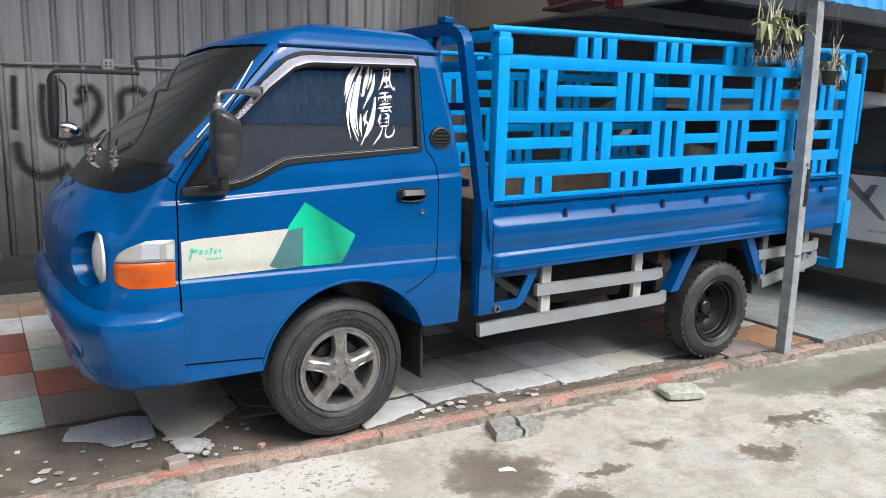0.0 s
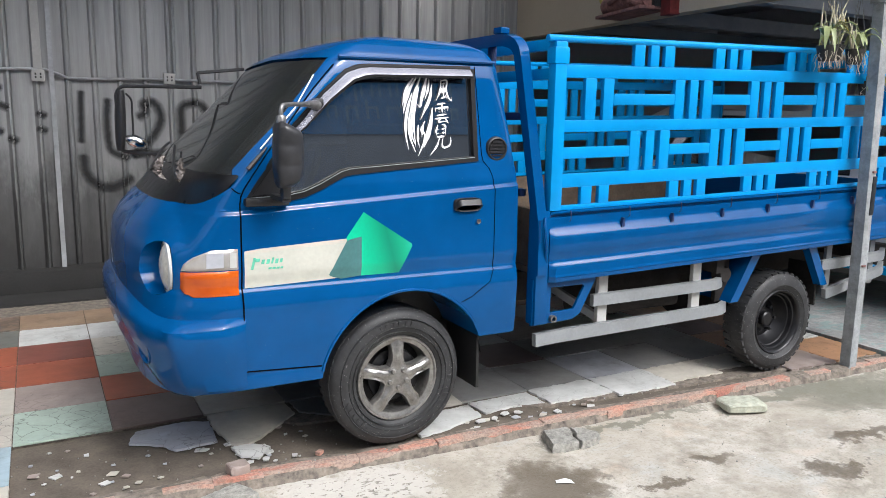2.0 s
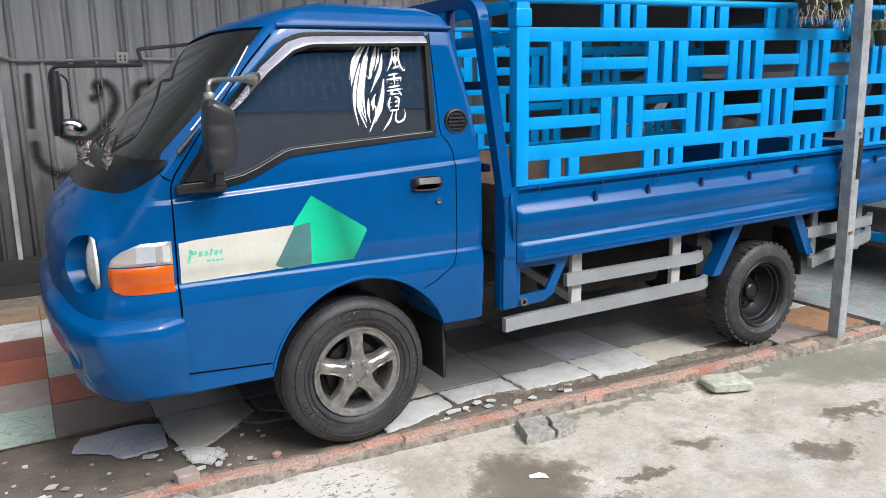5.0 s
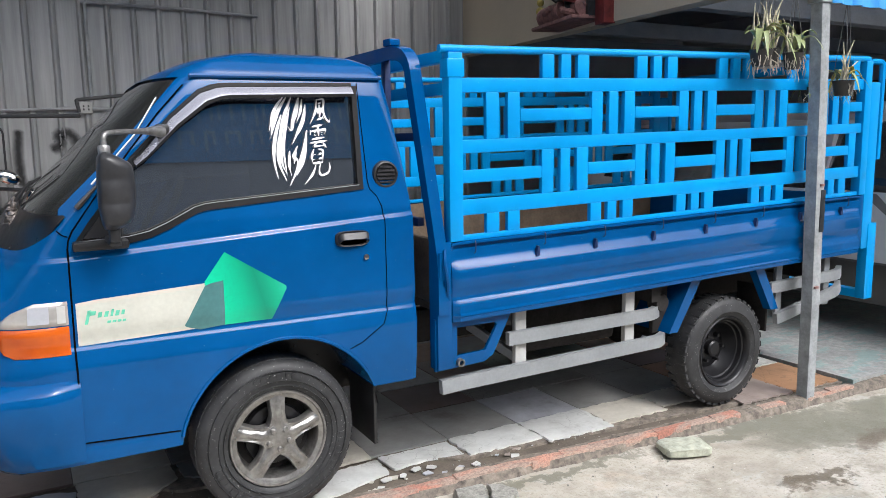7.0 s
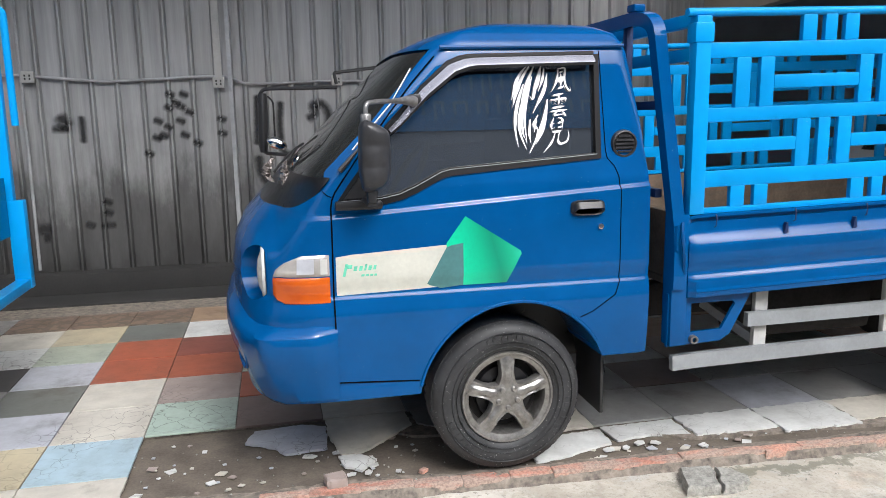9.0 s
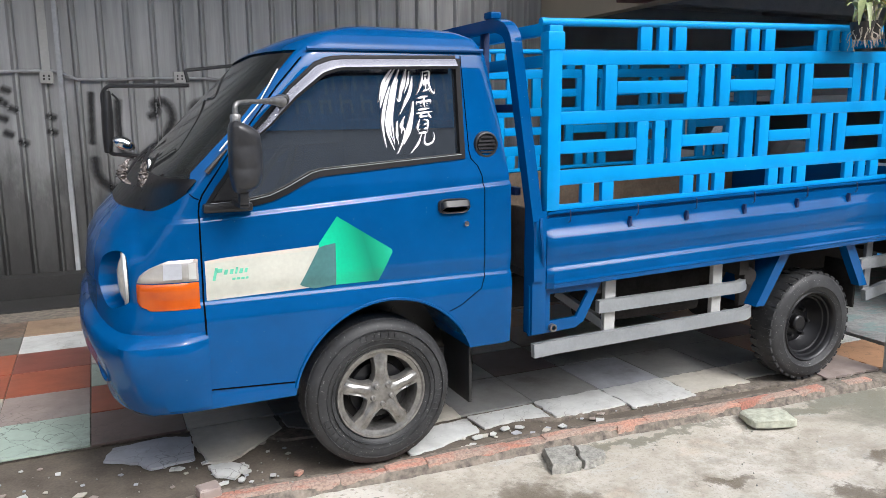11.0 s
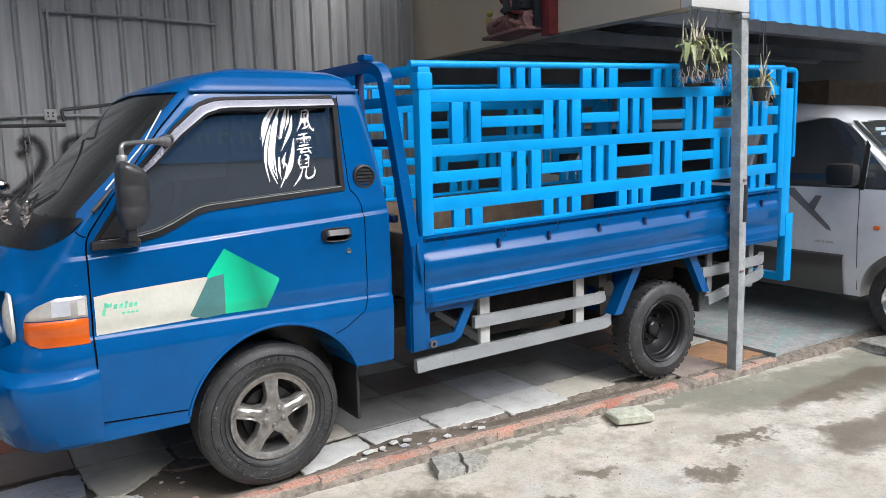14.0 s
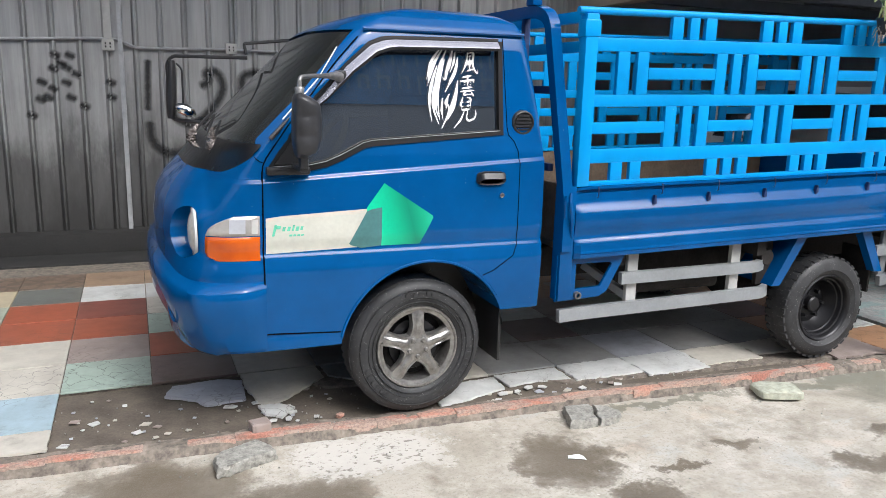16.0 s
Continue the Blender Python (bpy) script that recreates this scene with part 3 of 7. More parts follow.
# unseen roof over the truck's bay, its depth set to shade the sheet wall
bm = bmesh.new()
rows = []
for v in range(9):
    y = 4.3 - v * 0.42
    rows.append([(-9 + 0.06 * k, y, 4.42 - 0.03 * v + 0.015 * math.sin(2 * math.pi * (0.06 * k) / 0.2)) for k in range(192)])
grid_faces(bm, rows)
thick(bm, 0.002)
structure("ceiling", bm, ROOFZINC, "unseen grey corrugated roof sheets holding skylight off the bay", "ceiling")
bm = boxes(*[(-9.0, 2.4, y, y + 0.06, 4.30 - 0.054 * (4.3 - y), 4.38 - 0.054 * (4.3 - y)) for y in (1.3, 2.3, 3.3)])
structure("roof_beam", bm, STEELBEAM, "grey steel purlins under the unseen roof", "beam")

# beige gable strip between the bays, steel channel and blue fascia
BX0, BY0, BZ0, BX1, BY1, BZ1 = 2.43, -0.08, 2.165, 3.37, 4.18, 2.32
bm = bmesh.new()
vs = []
for dx in (0.0, 0.12):
    vs.append([bm.verts.new(p) for p in ((BX0 + dx, BY0, BZ0), (BX1 + dx, BY1 + 0.3, BZ1), (BX1 + dx, BY1 + 0.3, 4.4), (BX0 + dx, BY0, 4.2))])
for i in range(4):
    bm.faces.new((vs[0][i], vs[0][(i + 1) % 4], vs[1][(i + 1) % 4], vs[1][i]))
bm.faces.new(vs[0])
bm.faces.new(vs[1][::-1])
structure("wall_5", bm, BEIGE, "beige plastered wall above the opening to the next bay", "wall", smooth=False)
structure("channel_beam", boxes((BX0, 2.95, -0.16, -0.085, 2.165, 2.27, 0.006), (BX0 + 0.02, 2.94, -0.155, -0.09, 2.272, 2.30)), WHITEPAINT, "white painted steel channel over the post", "beam")
bm = bmesh.new()
n = 420
xs = [2.94 + 6.4 * k / n for k in range(n + 1)]
rows = []
for z, back in ((2.125, 0.0), (2.6, 0.05), (3.2, 0.12)):
    rows.append([(x, -0.17 + back - 0.024 * (step(0.30, 0.42, (x / 0.17) % 1) - step(0.62, 0.74, (x / 0.17) % 1)), z) for x in xs])
grid_faces(bm, rows)
thick(bm, 0.002)
structure("awning", bm, SKYSHEET, "light blue corrugated metal fascia of the next bay", "awning")

# dim interior of the next bay
structure("wall_6", boxes((3.4, 9.6, 7.0, 7.2, 0.0, 4.4)), INNERWALL, "dim rear wall of the next bay", "wall")
structure("wall_7", boxes((9.4, 9.6, -0.3, 7.0, 0.0, 4.4)), INNERWALL, "dim side wall of the next bay", "wall")
structure("wall_8", boxes((3.38, 3.5, 4.5, 7.0, 0.0, 4.4)), INNERWALL, "dim partition of the next bay", "wall")
bm = bmesh.new()
prism(bm, [(2.5, -0.05), (9.6, -0.05), (9.6, 7.2), (3.4, 7.2), (3.45, 4.4)], "z", 3.3, 3.36)
structure("ceiling_1", bm, ROOFDARK, "dark roof over the next bay", "ceiling", smooth=False)
for k, (y, z) in enumerate(((0.9, 2.28), (2.6, 2.36), (4.6, 2.5))):
    structure("roof_beam", boxes((2.75 + 0.2 * y, 9.4, y, y + 0.12, z, z + 0.13, 0.004)), STEELBEAM, "grey steel roof beam in the next bay", "beam")


# ---- the truck ----
YC = 0.81            # its centre line; the near side is the plane y = 0, its nose points to -x
WHEEL_F, WHEEL_R = (0.009, 0.315), (2.47, 0.298)
ARCH = (0.03, 0.333, 0.389)


def crease(x):
    return 1.122 + 0.064 * x


def side_y(x, z):
    """How far the cab's flank stands in from y = 0: two shoulders, and a lean above the belt."""
    y = 0.014 * (1 - step(0.34, 0.62, z))
    y += -0.012 * (1 - step(0.715, 0.790, z)) + 0.004
    y -= 0.004 * (1 - step(0.415, 0.447, z)) * (1 - step(-0.36, -0.34, x))
    # above the lower shoulder the panel draws in, then steps out to it
    y += 0.008 * (1 - step(0.797, 0.855, z)) * step(0.772, 0.797, z)
    y += 0.010 * step(crease(x) - 0.006, crease(x) + 0.016, z)
    y += max(0.0, z - 1.19) * 0.19
    if z > 1.68:
        y += lerp_table([(1.68, 0), (1.72, 0.012), (1.755, 0.04), (1.785, 0.10), (1.805, 0.2), (1.818, 0.36)], z)
    return y


REAR = [(0.35, 0.595), (0.78, 0.605), (1.11, 0.60), (1.40, 0.572), (1.68, 0.525), (1.75, 0.50), (1.79, 0.43), (1.818, 0.25)]
CORNER = [(0.35, -0.684), (1.10, -0.684), (1.19, -0.660), (1.68, -0.20), (1.75, -0.12), (1.79, 0.0), (1.818, 0.12)]
NOSE = [(0.35, -1.02), (0.62, -1.055), (0.85, -1.06), (0.95, -1.045), (1.02, -1.008), (1.08, -0.955), (1.12, -0.916), (1.15, -0.886), (1.68, -0.36), (1.72, -0.31), (1.765, -0.21), (1.80, -0.05), (1.818, 0.08)]


def front_pt(z, a, push=0.0):
    """A point on the cab's rounded front: a = 0 at the flank, 1 at the centre line; push moves it outwards."""
    th = a * math.pi / 2
    xs, xf = lerp_table(CORNER, z), lerp_table(NOSE, z)
    ys = side_y(xs, z)
    e = 2 / (3.2 - 0.35 * step(0.66, 0.78, z))
    x = xs - (xs - xf + push) * math.sin(th) ** e
    y = YC - (YC - ys + push) * math.cos(th) ** e
    # the bonnet leans in above a crease that falls from the screen's foot to the lamp
    over = z - max(0.945, 1.175 + (x + 0.70) * 1.40)
    if over > -0.02:
        over = 0.5 * (over + math.sqrt(over * over + 0.0003))
        y += 1.15 * over * math.cos(th) ** 0.8 * (1 - step(1.14, 1.24, z)) * step(-0.684, -0.72, x)
    return Vector((x, y, z))


def half_outline(z, inset=0.0, ns=26, nf=26):
    xr, xs = lerp_table(REAR, z) - inset, lerp_table(CORNER, z)
    slope = 0.064 * step(0.95, 1.08, z) * (1 - step(1.16, 1.32, z))
    pts = []
    for k in range(ns):
        x = xr + (xs - xr) * k / ns
        zz = z + slope * x
        pts.append(Vector((x, side_y(x, zz) + inset, zz)))
    pts[0].y += 0.03
    pts.insert(1, Vector((xr - 0.012, side_y(xr, z + slope * xr) + inset + 0.008, z + slope * xr)))
    for k in range(nf + 1):
        pts.append(front_pt(z + slope * xs, k / nf, -inset))
    return pts


def ring(z, inset=0.0, **kw):
    half = half_outline(z, inset, **kw)
    return half + [Vector((p.x, 2 * YC - p.y, p.z)) for p in half[-2::-1]]


def cab_solid(levels, inset=0.0, **kw):
    bm = bmesh.new()
    vs = grid_faces(bm, [ring(z, inset, **kw) for z in levels], close=True)
    bm.faces.new(vs[0][::-1])
    bm.faces.new(vs[-1])
    return bm


def levels(*spans):
    out = []
    for a, b, n in spans:
        out += [a + (b - a) * k / n for k in range(n)]
    return out + [spans[-1][1]]


WIN = [(-0.632, 1.142), (-0.485, 1.150), (-0.42, 1.163), (-0.36, 1.188), (-0.262, 1.237), (-0.225, 1.246), (-0.19, 1.249), (0.362, 1.287), (0.374, 1.650), (-0.135, 1.642), (-0.165, 1.636), (-0.205, 1.618), (-0.30, 1.535), (-0.44, 1.393)]


def grow(outline, d):
    c = Vector((sum(p[0] for p in outline) / len(outline), sum(p[1] for p in outline) / len(outline)))
    out = []
    n = len(outline)
    for k in range(n):
        a, b, e = (Vector(outline[(k + i) % n]) for i in (-1, 0, 1))
        d1, d2 = (b - a).normalized(), (e - b).normalized()
        nrm = (Vector((d1.y, -d1.x)) + Vector((d2.y, -d2.x))).normalized()
        out.append(tuple(b + nrm * d))
    return out


def lean_y(z, push=0.0):
    return side_y(0.0, max(z, 1.19)) - push


LAMP_Y = 0.168


def mirror_y(bm):
    for v in bm.verts:
        v.co.y = 2 * YC - v.co.y
    bmesh.ops.reverse_faces(bm, faces=bm.faces)
    return bm


def build_cab(truck):
    lv = levels((0.385, 0.425, 2), (0.425, 0.465, 10), (0.465, 0.70, 5), (0.70, 0.80, 18), (0.80, 0.88, 6), (0.88, 1.05, 5), (1.05, 1.114, 8), (1.114, 1.140, 13), (1.140, 1.20, 6), (1.20, 1.68, 8), (1.68, 1.80, 12), (1.80, 1.818, 3))
    body = cab_solid(lv)
    inner = cab_solid(levels((1.0, 1.05, 2), (1.05, 1.2, 4), (1.2, 1.70, 6)), 0.05, ns=10, nf=12)
    cut = [inner]
    for near in (True, False):
        arch = bmesh.new()
        prism(arch, [(ARCH[0] + ARCH[2] * math.cos(a), ARCH[1] + ARCH[2] * math.sin(a)) for a in (2 * math.pi * k / 48 for k in range(48))], "y", -0.3, 0.36)
        low = boxes((0.30, 0.9, -0.3, 0.5, 0.2, 0.474))
        win = bmesh.new()
        prism(win, WIN, "y", -0.3, 0.3)
        for c in (arch, low, win):
            cut.append(c if near else mirror_y(c))
    shield = bmesh.new()
    prism(shield, [(0.045, 1.185), (0.20, 1.145), (YC, 1.125), (2 * YC - 0.20, 1.145), (2 * YC - 0.045, 1.185), (2 * YC - 0.078, 1.43), (2 * YC - 0.145, 1.688), (YC, 1.712), (0.145, 1.688), (0.078, 1.43)], "x", -1.4, 0.1)
    cut.append(shield)
    for yy in (LAMP_Y, 2 * YC - LAMP_Y):
        pocket = bmesh.new()
        lathe(pocket, [(0.0, -1.3), (0.104, -1.3), (0.104, -0.915), (0.0, -0.915)], 40, "x", (0, yy, 0.868))
        cut.append(pocket)
    part("cab_body", carve(body, cut), BLUE, truck, "glossy dark blue rounded steel cab")
    # glass
    for near in (True, False):
        bm = bmesh.new()
        out = [(x, z) for x, z in grow(WIN, -0.004)]
        vs = [bm.verts.new((x, lean_y(z, -0.016), z)) for x, z in out]
        bm.faces.new(vs)
        thick(bm, 0.004)
        part("side_window", bm if near else mirror_y(bm), GLASS, truck, "dark tinted side window")
        bm = bmesh.new()
        for d0, d1, push in ((0.026, -0.004, 0.006),):
            o, i = grow(WIN, d0), grow(WIN, d1)
            rows = [[(x, lean_y(z, p), z) for x, z in src] for src, p in ((o, 0.0), (o, push), (i, push), (i, -0.02))]
            grid_faces(bm, rows, close=True)
        seal = part("window_seal", bm if near else mirror_y(bm), SEAL, truck, "black rubber window seal")
        # seal lip in pale grey: the weatherstrip's highlight is put into its colour
        bm = bmesh.new()
        tube(bm, [(x, lean_y(z, 0.007), z) for x, z in grow(WIN, 0.002)[:8]], 0.0016, 5)
        part("seal_lip", bm if near else mirror_y(bm), WOOD, seal, "pale lip of the seal, with its highlight as colour")
        top = [(-0.452, 1.402), (-0.418, 1.436), (-0.322, 1.552), (-0.216, 1.643), (-0.155, 1.664), (-0.11, 1.669), (0.372, 1.680)]
        bot = [(-0.442, 1.380), (-0.405, 1.407), (-0.293, 1.512), (-0.186, 1.592), (-0.132, 1.610), (-0.095, 1.614), (0.365, 1.626)]
        mids = [[(a[0] + (b[0] - a[0]) * s, a[1] + (b[1] - a[1]) * s) for a, b in zip(top, bot)] for s in (0.10, 0.28, 0.36, 0.62, 0.80)]
        rows = [[(x, lean_y(z, p), z) for x, z in src] for src, p in ((top, 0.007), (mids[0], 0.011), (mids[1], 0.010), (mids[2], 0.013), (mids[3], 0.030), (mids[4], 0.035), (bot, 0.033))]
        for nm, span, mat, parent, lab in (("visor_edge", rows[:3], SEAL, seal, ""), ("rain_visor", rows[2:6], VISOR, truck, "shiny silver-grey rain visor over the window"), ("visor_lip", rows[5:], SEAL, seal, "")):
            bm = bmesh.new()
            grid_faces(bm, span)
            thick(bm, 0.003)
            part(nm, bm if near else mirror_y(bm), mat, parent, lab)
    bm = bmesh.new()
    rows = []
    for k in range(17):
        z = 1.125 + (1.715 - 1.125) * k / 16
        half = [front_pt(z, 0.02 + 0.98 * j / 14, -0.012) for j in range(15)]
        rows.append(half + [Vector((p.x, 2 * YC - p.y, p.z)) for p in half[-2::-1]])
    grid_faces(bm, rows)
    thick(bm, 0.004)
    part("windscreen", bm, SHIELD, truck, "dusty tinted windscreen")
    # black cowl and clutter at the foot of the windscreen
    bm = bmesh.new()
    rows = []
    for s, p in ((0.0, 0.0015), (0.25, 0.004), (0.6, 0.003), (0.9, 0.001), (1.0, -0.006)):
        half = []
        for j in range(25):
            a = 0.08 + 0.92 * (j / 24) ** 1.2
            low = 1.182 - 0.076 * math.sin(min(1.0, (a - 0.08) / 0.24) * math.pi / 2) ** 0.8
            half.append(front_pt(low + (1.228 - low) * s * step(0.0, 0.10, a), a, p))
        rows.append(half + [Vector((q.x, 2 * YC - q.y, q.z)) for q in half[-2::-1]])
    grid_faces(bm, rows)
    thick(bm, 0.003)
    part("cowl", bm, COWL, truck, "black plastic cowl below the windscreen")
    for y0, y1, r in ((0.35, 0.95, 0), (0.95, 1.45, 0)):
        bm = bmesh.new()
        pts = []
        for k in range(7):
            y = y0 + (y1 - y0) * k / 6
            a = 2 / math.pi * math.acos(min(1, ((YC - min(y, 2 * YC - y)) / (YC - 0.02)) ** 1.35))
            z = 1.19 + 0.11 * (k / 6)
            p = front_pt(z, a, 0.018)
            pts.append((p.x, y, z))
        tube(bm, pts, 0.007, 6)
        tube(bm, [pts[0], pts[3], pts[6]], 0.004, 5)
        part("wiper", bm, BLACK, truck, "black windscreen wiper")
    rng = random.Random(3)
    for pts, wide in (([(-0.815, 0.40, 1.272), (-0.822, 0.39, 1.24), (-0.825, 0.38, 1.205), (-0.818, 0.37, 1.17), (-0.80, 0.345, 1.148), (-0.775, 0.33, 1.135)], 0.020),
                      ([(-0.868, 0.52, 1.278), (-0.885, 0.51, 1.255), (-0.898, 0.50, 1.225), (-0.895, 0.50, 1.20), (-0.872, 0.48, 1.182)], 0.021)):
        path = arc_pts(pts, 0.03, 5)
        bm = bmesh.new()
        n = len(path)
        rings = []
        for k, p in enumerate(path):
            swell = wide * (0.45 + 0.55 * math.sin(math.pi * (k + 1) / (n + 1))) * rng.uniform(0.75, 1.25)
            rings.append([p + Vector((math.cos(a) * swell * rng.uniform(0.6, 1.15), math.sin(a) * swell * rng.uniform(0.6, 1.15), rng.uniform(-0.004, 0.004))) for a in (2 * math.pi * i / 12 for i in range(12))])
        vs = grid_faces(bm, rings, close=True)
        bm.faces.new(vs[0])
        bm.faces.new(vs[-1])
        part("crumpled_wrap", bm, WRAP, truck, "crumpled shiny foil wrapped round the wiper foot", smooth=False)
    # interior
    part("dashboard", boxes((-0.74, -0.42, 0.20, 1.42, 0.95, 1.12, 0.03)), BLACK, truck, "black dashboard")
    part("bench_seat", boxes((-0.1, 0.40, 0.15, 1.47, 0.99, 1.04, 0.02), (0.30, 0.44, 0.15, 1.47, 1.0, 1.42, 0.05)), SEAT, truck, "dark cloth bench seat")
    bm = bmesh.new()
    pts = [(-0.33 + 0.09 * math.sin(a), 0.42 + 0.18 * math.cos(a), 1.17 + 0.155 * math.sin(a)) for a in (2 * math.pi * k / 24 for k in range(24))]
    tube(bm, pts, 0.014, 6, closed=True)
    part("steering_wheel", bm, BLACK, truck)
    # roof gutter, door skins and shut lines
    for near in (True, False):
        bm = bmesh.new()
        pts = [(x, side_y(0, 1.69) - 0.008, 1.693 + 0.012 * (x + 0.2)) for x in (-0.24, -0.1, 0.1, 0.3, 0.50)]
        tube(bm, pts, 0.008, 6)
        part("roof_gutter", bm if near else mirror_y(bm), BLUE, truck)
        shut = [(-0.672, 1.12), (-0.674, 0.80), (-0.672, 0.459), (-0.36, 0.440)]
        shut2 = [(0.292, 0.645), (0.345, 0.665), (0.44, 0.728), (0.462, 0.78), (0.460, 1.14), (0.452, 1.20), (0.436, 1.238), (0.408, 1.268), (0.402, 1.30), (0.397, 1.68)]
        for src, wide in ((shut, 0.0030), (shut2, 0.0019)):
            bm = bmesh.new()
            pts = []
            for (xa, za), (xb, zb) in zip(src, src[1:]):
                for k in range(24):
                    x, z = xa + (xb - xa) * k / 24, za + (zb - za) * k / 24
                    pts.append((x, side_y(x, z) - (0.004 if x < -0.66 and z < 0.78 else 0.0006), z))
            pts.append((src[-1][0], side_y(*src[-1]) - 0.0006, src[-1][1]))
            tube(bm, pts, wide, 6)
            part("door_gap", bm if near else mirror_y(bm), GAP, truck)
        # door handle and lock
        bm = bmesh.new()
        rows = []
        for grow_by, y in ((1.06, 0.02), (1.06, -0.004), (1.0, -0.010), (0.86, -0.008), (0.80, 0.004)):
            row = []
            for k in range(28):
                a = 2 * math.pi * k / 28
                cx, cz = math.copysign(abs(math.cos(a)) ** 0.55, math.cos(a)), math.copysign(abs(math.sin(a)) ** 0.55, math.sin(a))
                row.append((0.318 + 0.066 * grow_by * cx, y, 1.081 + 0.029 * grow_by * cz))
            rows.append(row)
        vs = grid_faces(bm, rows, close=True)
        bm.faces.new(vs[-1])
        h = part("door_handle", bm if near else mirror_y(bm), BLACK, truck, "black door handle in a recess")
        bm = bmesh.new()
        tube(bm, arc_pts([(0.258, -0.006, 1.078), (0.265, -0.028, 1.092), (0.372, -0.028, 1.092), (0.38, -0.006, 1.078)], 0.02), 0.0, flat=(0.010, 0.026))
        part("grip", bm if near else mirror_y(bm), BLACK, h)
        bm = lathe(bmesh.new(), [(0.0, -0.006), (0.011, -0.005), (0.013, 0.02), (0, 0.02)], 16, "y", (0.374, 0, 1.005))
        part("door_lock", bm if near else mirror_y(bm), CHROME, truck, "chrome door lock")
        # rear quarter vent
        y0 = side_y(0.5, 1.32)
        bm = lathe(bmesh.new(), [(0.0, -0.004), (0.040, -0.004), (0.042, -0.006), (0.046, -0.012), (0.052, -0.010), (0.055, 0.002), (0.055, 0.03)], 32, "y", (0.481, y0, 1.322))
        vent = part("air_vent", bm if near else mirror_y(bm), BLACK, truck, "round black louvred air vent")
        for k in range(5):
            z = 1.322 + 0.015 * (k - 2)
            w = math.sqrt(0.040 ** 2 - (0.015 * (k - 2)) ** 2)
            bm = boxes((0.481 - w, 0.481 + w, y0 - 0.012, y0 - 0.004, z - 0.0035, z + 0.0035))
            part("louvre", bm if near else mirror_y(bm), MIRRORSHELL, vent)
    # bumper
    bm = bmesh.new()
    BUMP = [(0.36, 0.05), (0.372, 0.012), (0.40, -0.014), (0.46, -0.030), (0.56, -0.040), (0.62, -0.043), (0.650, -0.040), (0.666, -0.028), (0.682, -0.004), (0.70, 0.03)]
    rows = []
    for z, inset in BUMP:
        zz = max(z, 0.40)
        drop = 0.09
        half = [Vector((-0.668, side_y(-0.668, zz) + max(inset, -0.012) + 0.004, max(z, 0.395)))]
        for k in range(1, 41):
            a = k / 40
            ridge = 0.020 * math.exp(-((a - 0.30) / 0.07) ** 2) * step(0.42, 0.60, z) * (1 - step(0.645, 0.69, z))
            p = front_pt(zz, a, -inset + ridge)
            p.z = z + (max(z, 0.395) - z) * max(0, 1 - a * 4) + 0.075 * step(0.40, 0.75, a) * (1 - step(0.36, 0.62, z)) + 0.055 * step(0.35, 0.9, a) * step(0.60, 0.68, z)
            half.append(p)
        rows.append(half + [Vector((p.x, 2 * YC - p.y, p.z)) for p in half[-2::-1]])
    grid_faces(bm, rows)
    thick(bm, 0.006)
    bumper = part("front_bumper", bm, BLUE, truck, "dark blue moulded front bumper")
    for near in (True, False):
        bm = lathe(bmesh.new(), [(0.0, -0.008), (0.038, -0.008), (0.045, 0.002), (0.050, 0.003), (0.056, -0.006)], 28, "z", (0, 0, 0))
        c, ca, cz = front_pt(0.545, 0.555, 0.036), front_pt(0.545, 0.575, 0.036), front_pt(0.565, 0.555, 0.036)
        out = (cz - c).cross(ca - c).normalized()
        out = out if out.x < 0 else -out
        bmesh.ops.transform(bm, matrix=Matrix.Translation(c) @ out.to_track_quat("Z", "Y").to_matrix().to_4x4() @ Matrix.Diagonal((0.8, 1.0, 1, 1)), verts=bm.verts)
        part("fog_recess", bm if near else mirror_y(bm), BLUE, bumper)
    # corner lamps
    for near in (True, False):
        for nm, z0, z1, mat, lab in (("indicator", 0.770, 0.866, AMBER, "amber indicator lens"), ("side_lamp", 0.870, 0.949, CLEARLAMP, "clear ribbed corner lens")):
            bm = bmesh.new()
            rows = []
            for k in range(7):
                z = z0 + (z1 - z0) * k / 6
                edge = lerp_table([(0.768, 0.20), (0.79, 0.285), (0.87, 0.282), (0.90, 0.262), (0.925, 0.20), (0.942, 0.13), (0.95, 0.10)], z)
                pinch = 0.010 if 0 < k < 6 else 0.002
                rows.append([front_pt(z, 0.0005 + edge * j / 14, pinch if 0 < j < 14 else 0.001) for j in range(15)])
            grid_faces(bm, rows)
            lamp = part(nm, bm if near else mirror_y(bm), mat, truck, lab)
        bm = bmesh.new()
        grid_faces(bm, [[front_pt(z, a, 0.0112) for a in (0.045, 0.07, 0.10, 0.125)] for z in (0.882, 0.91, 0.938)])
        part("lamp_reflector", bm if near else mirror_y(bm), PALETTE["lavender"], truck)
        bm = bmesh.new()
        rows = [[front_pt(z, a, 0.0115) for a in (0.004, 0.012, 0.022)] for z in (0.880, 0.905, 0.936)]
        grid_faces(bm, rows)
        thick(bm, 0.002)
        part("lamp_end", bm if near else mirror_y(bm), GREYBOX, truck)
        # round headlamp in its pocket
        bm = lathe(bmesh.new(), [(0.0, -0.950), (0.03, -0.949), (0.06, -0.943), (0.085, -0.932), (0.096, -0.922), (0.0, -0.918)], 32, "x", (0, LAMP_Y, 0.868))
        hl = part("headlamp", bm if near else mirror_y(bm), CREAMLENS, truck, "round headlamp in a deep pocket")
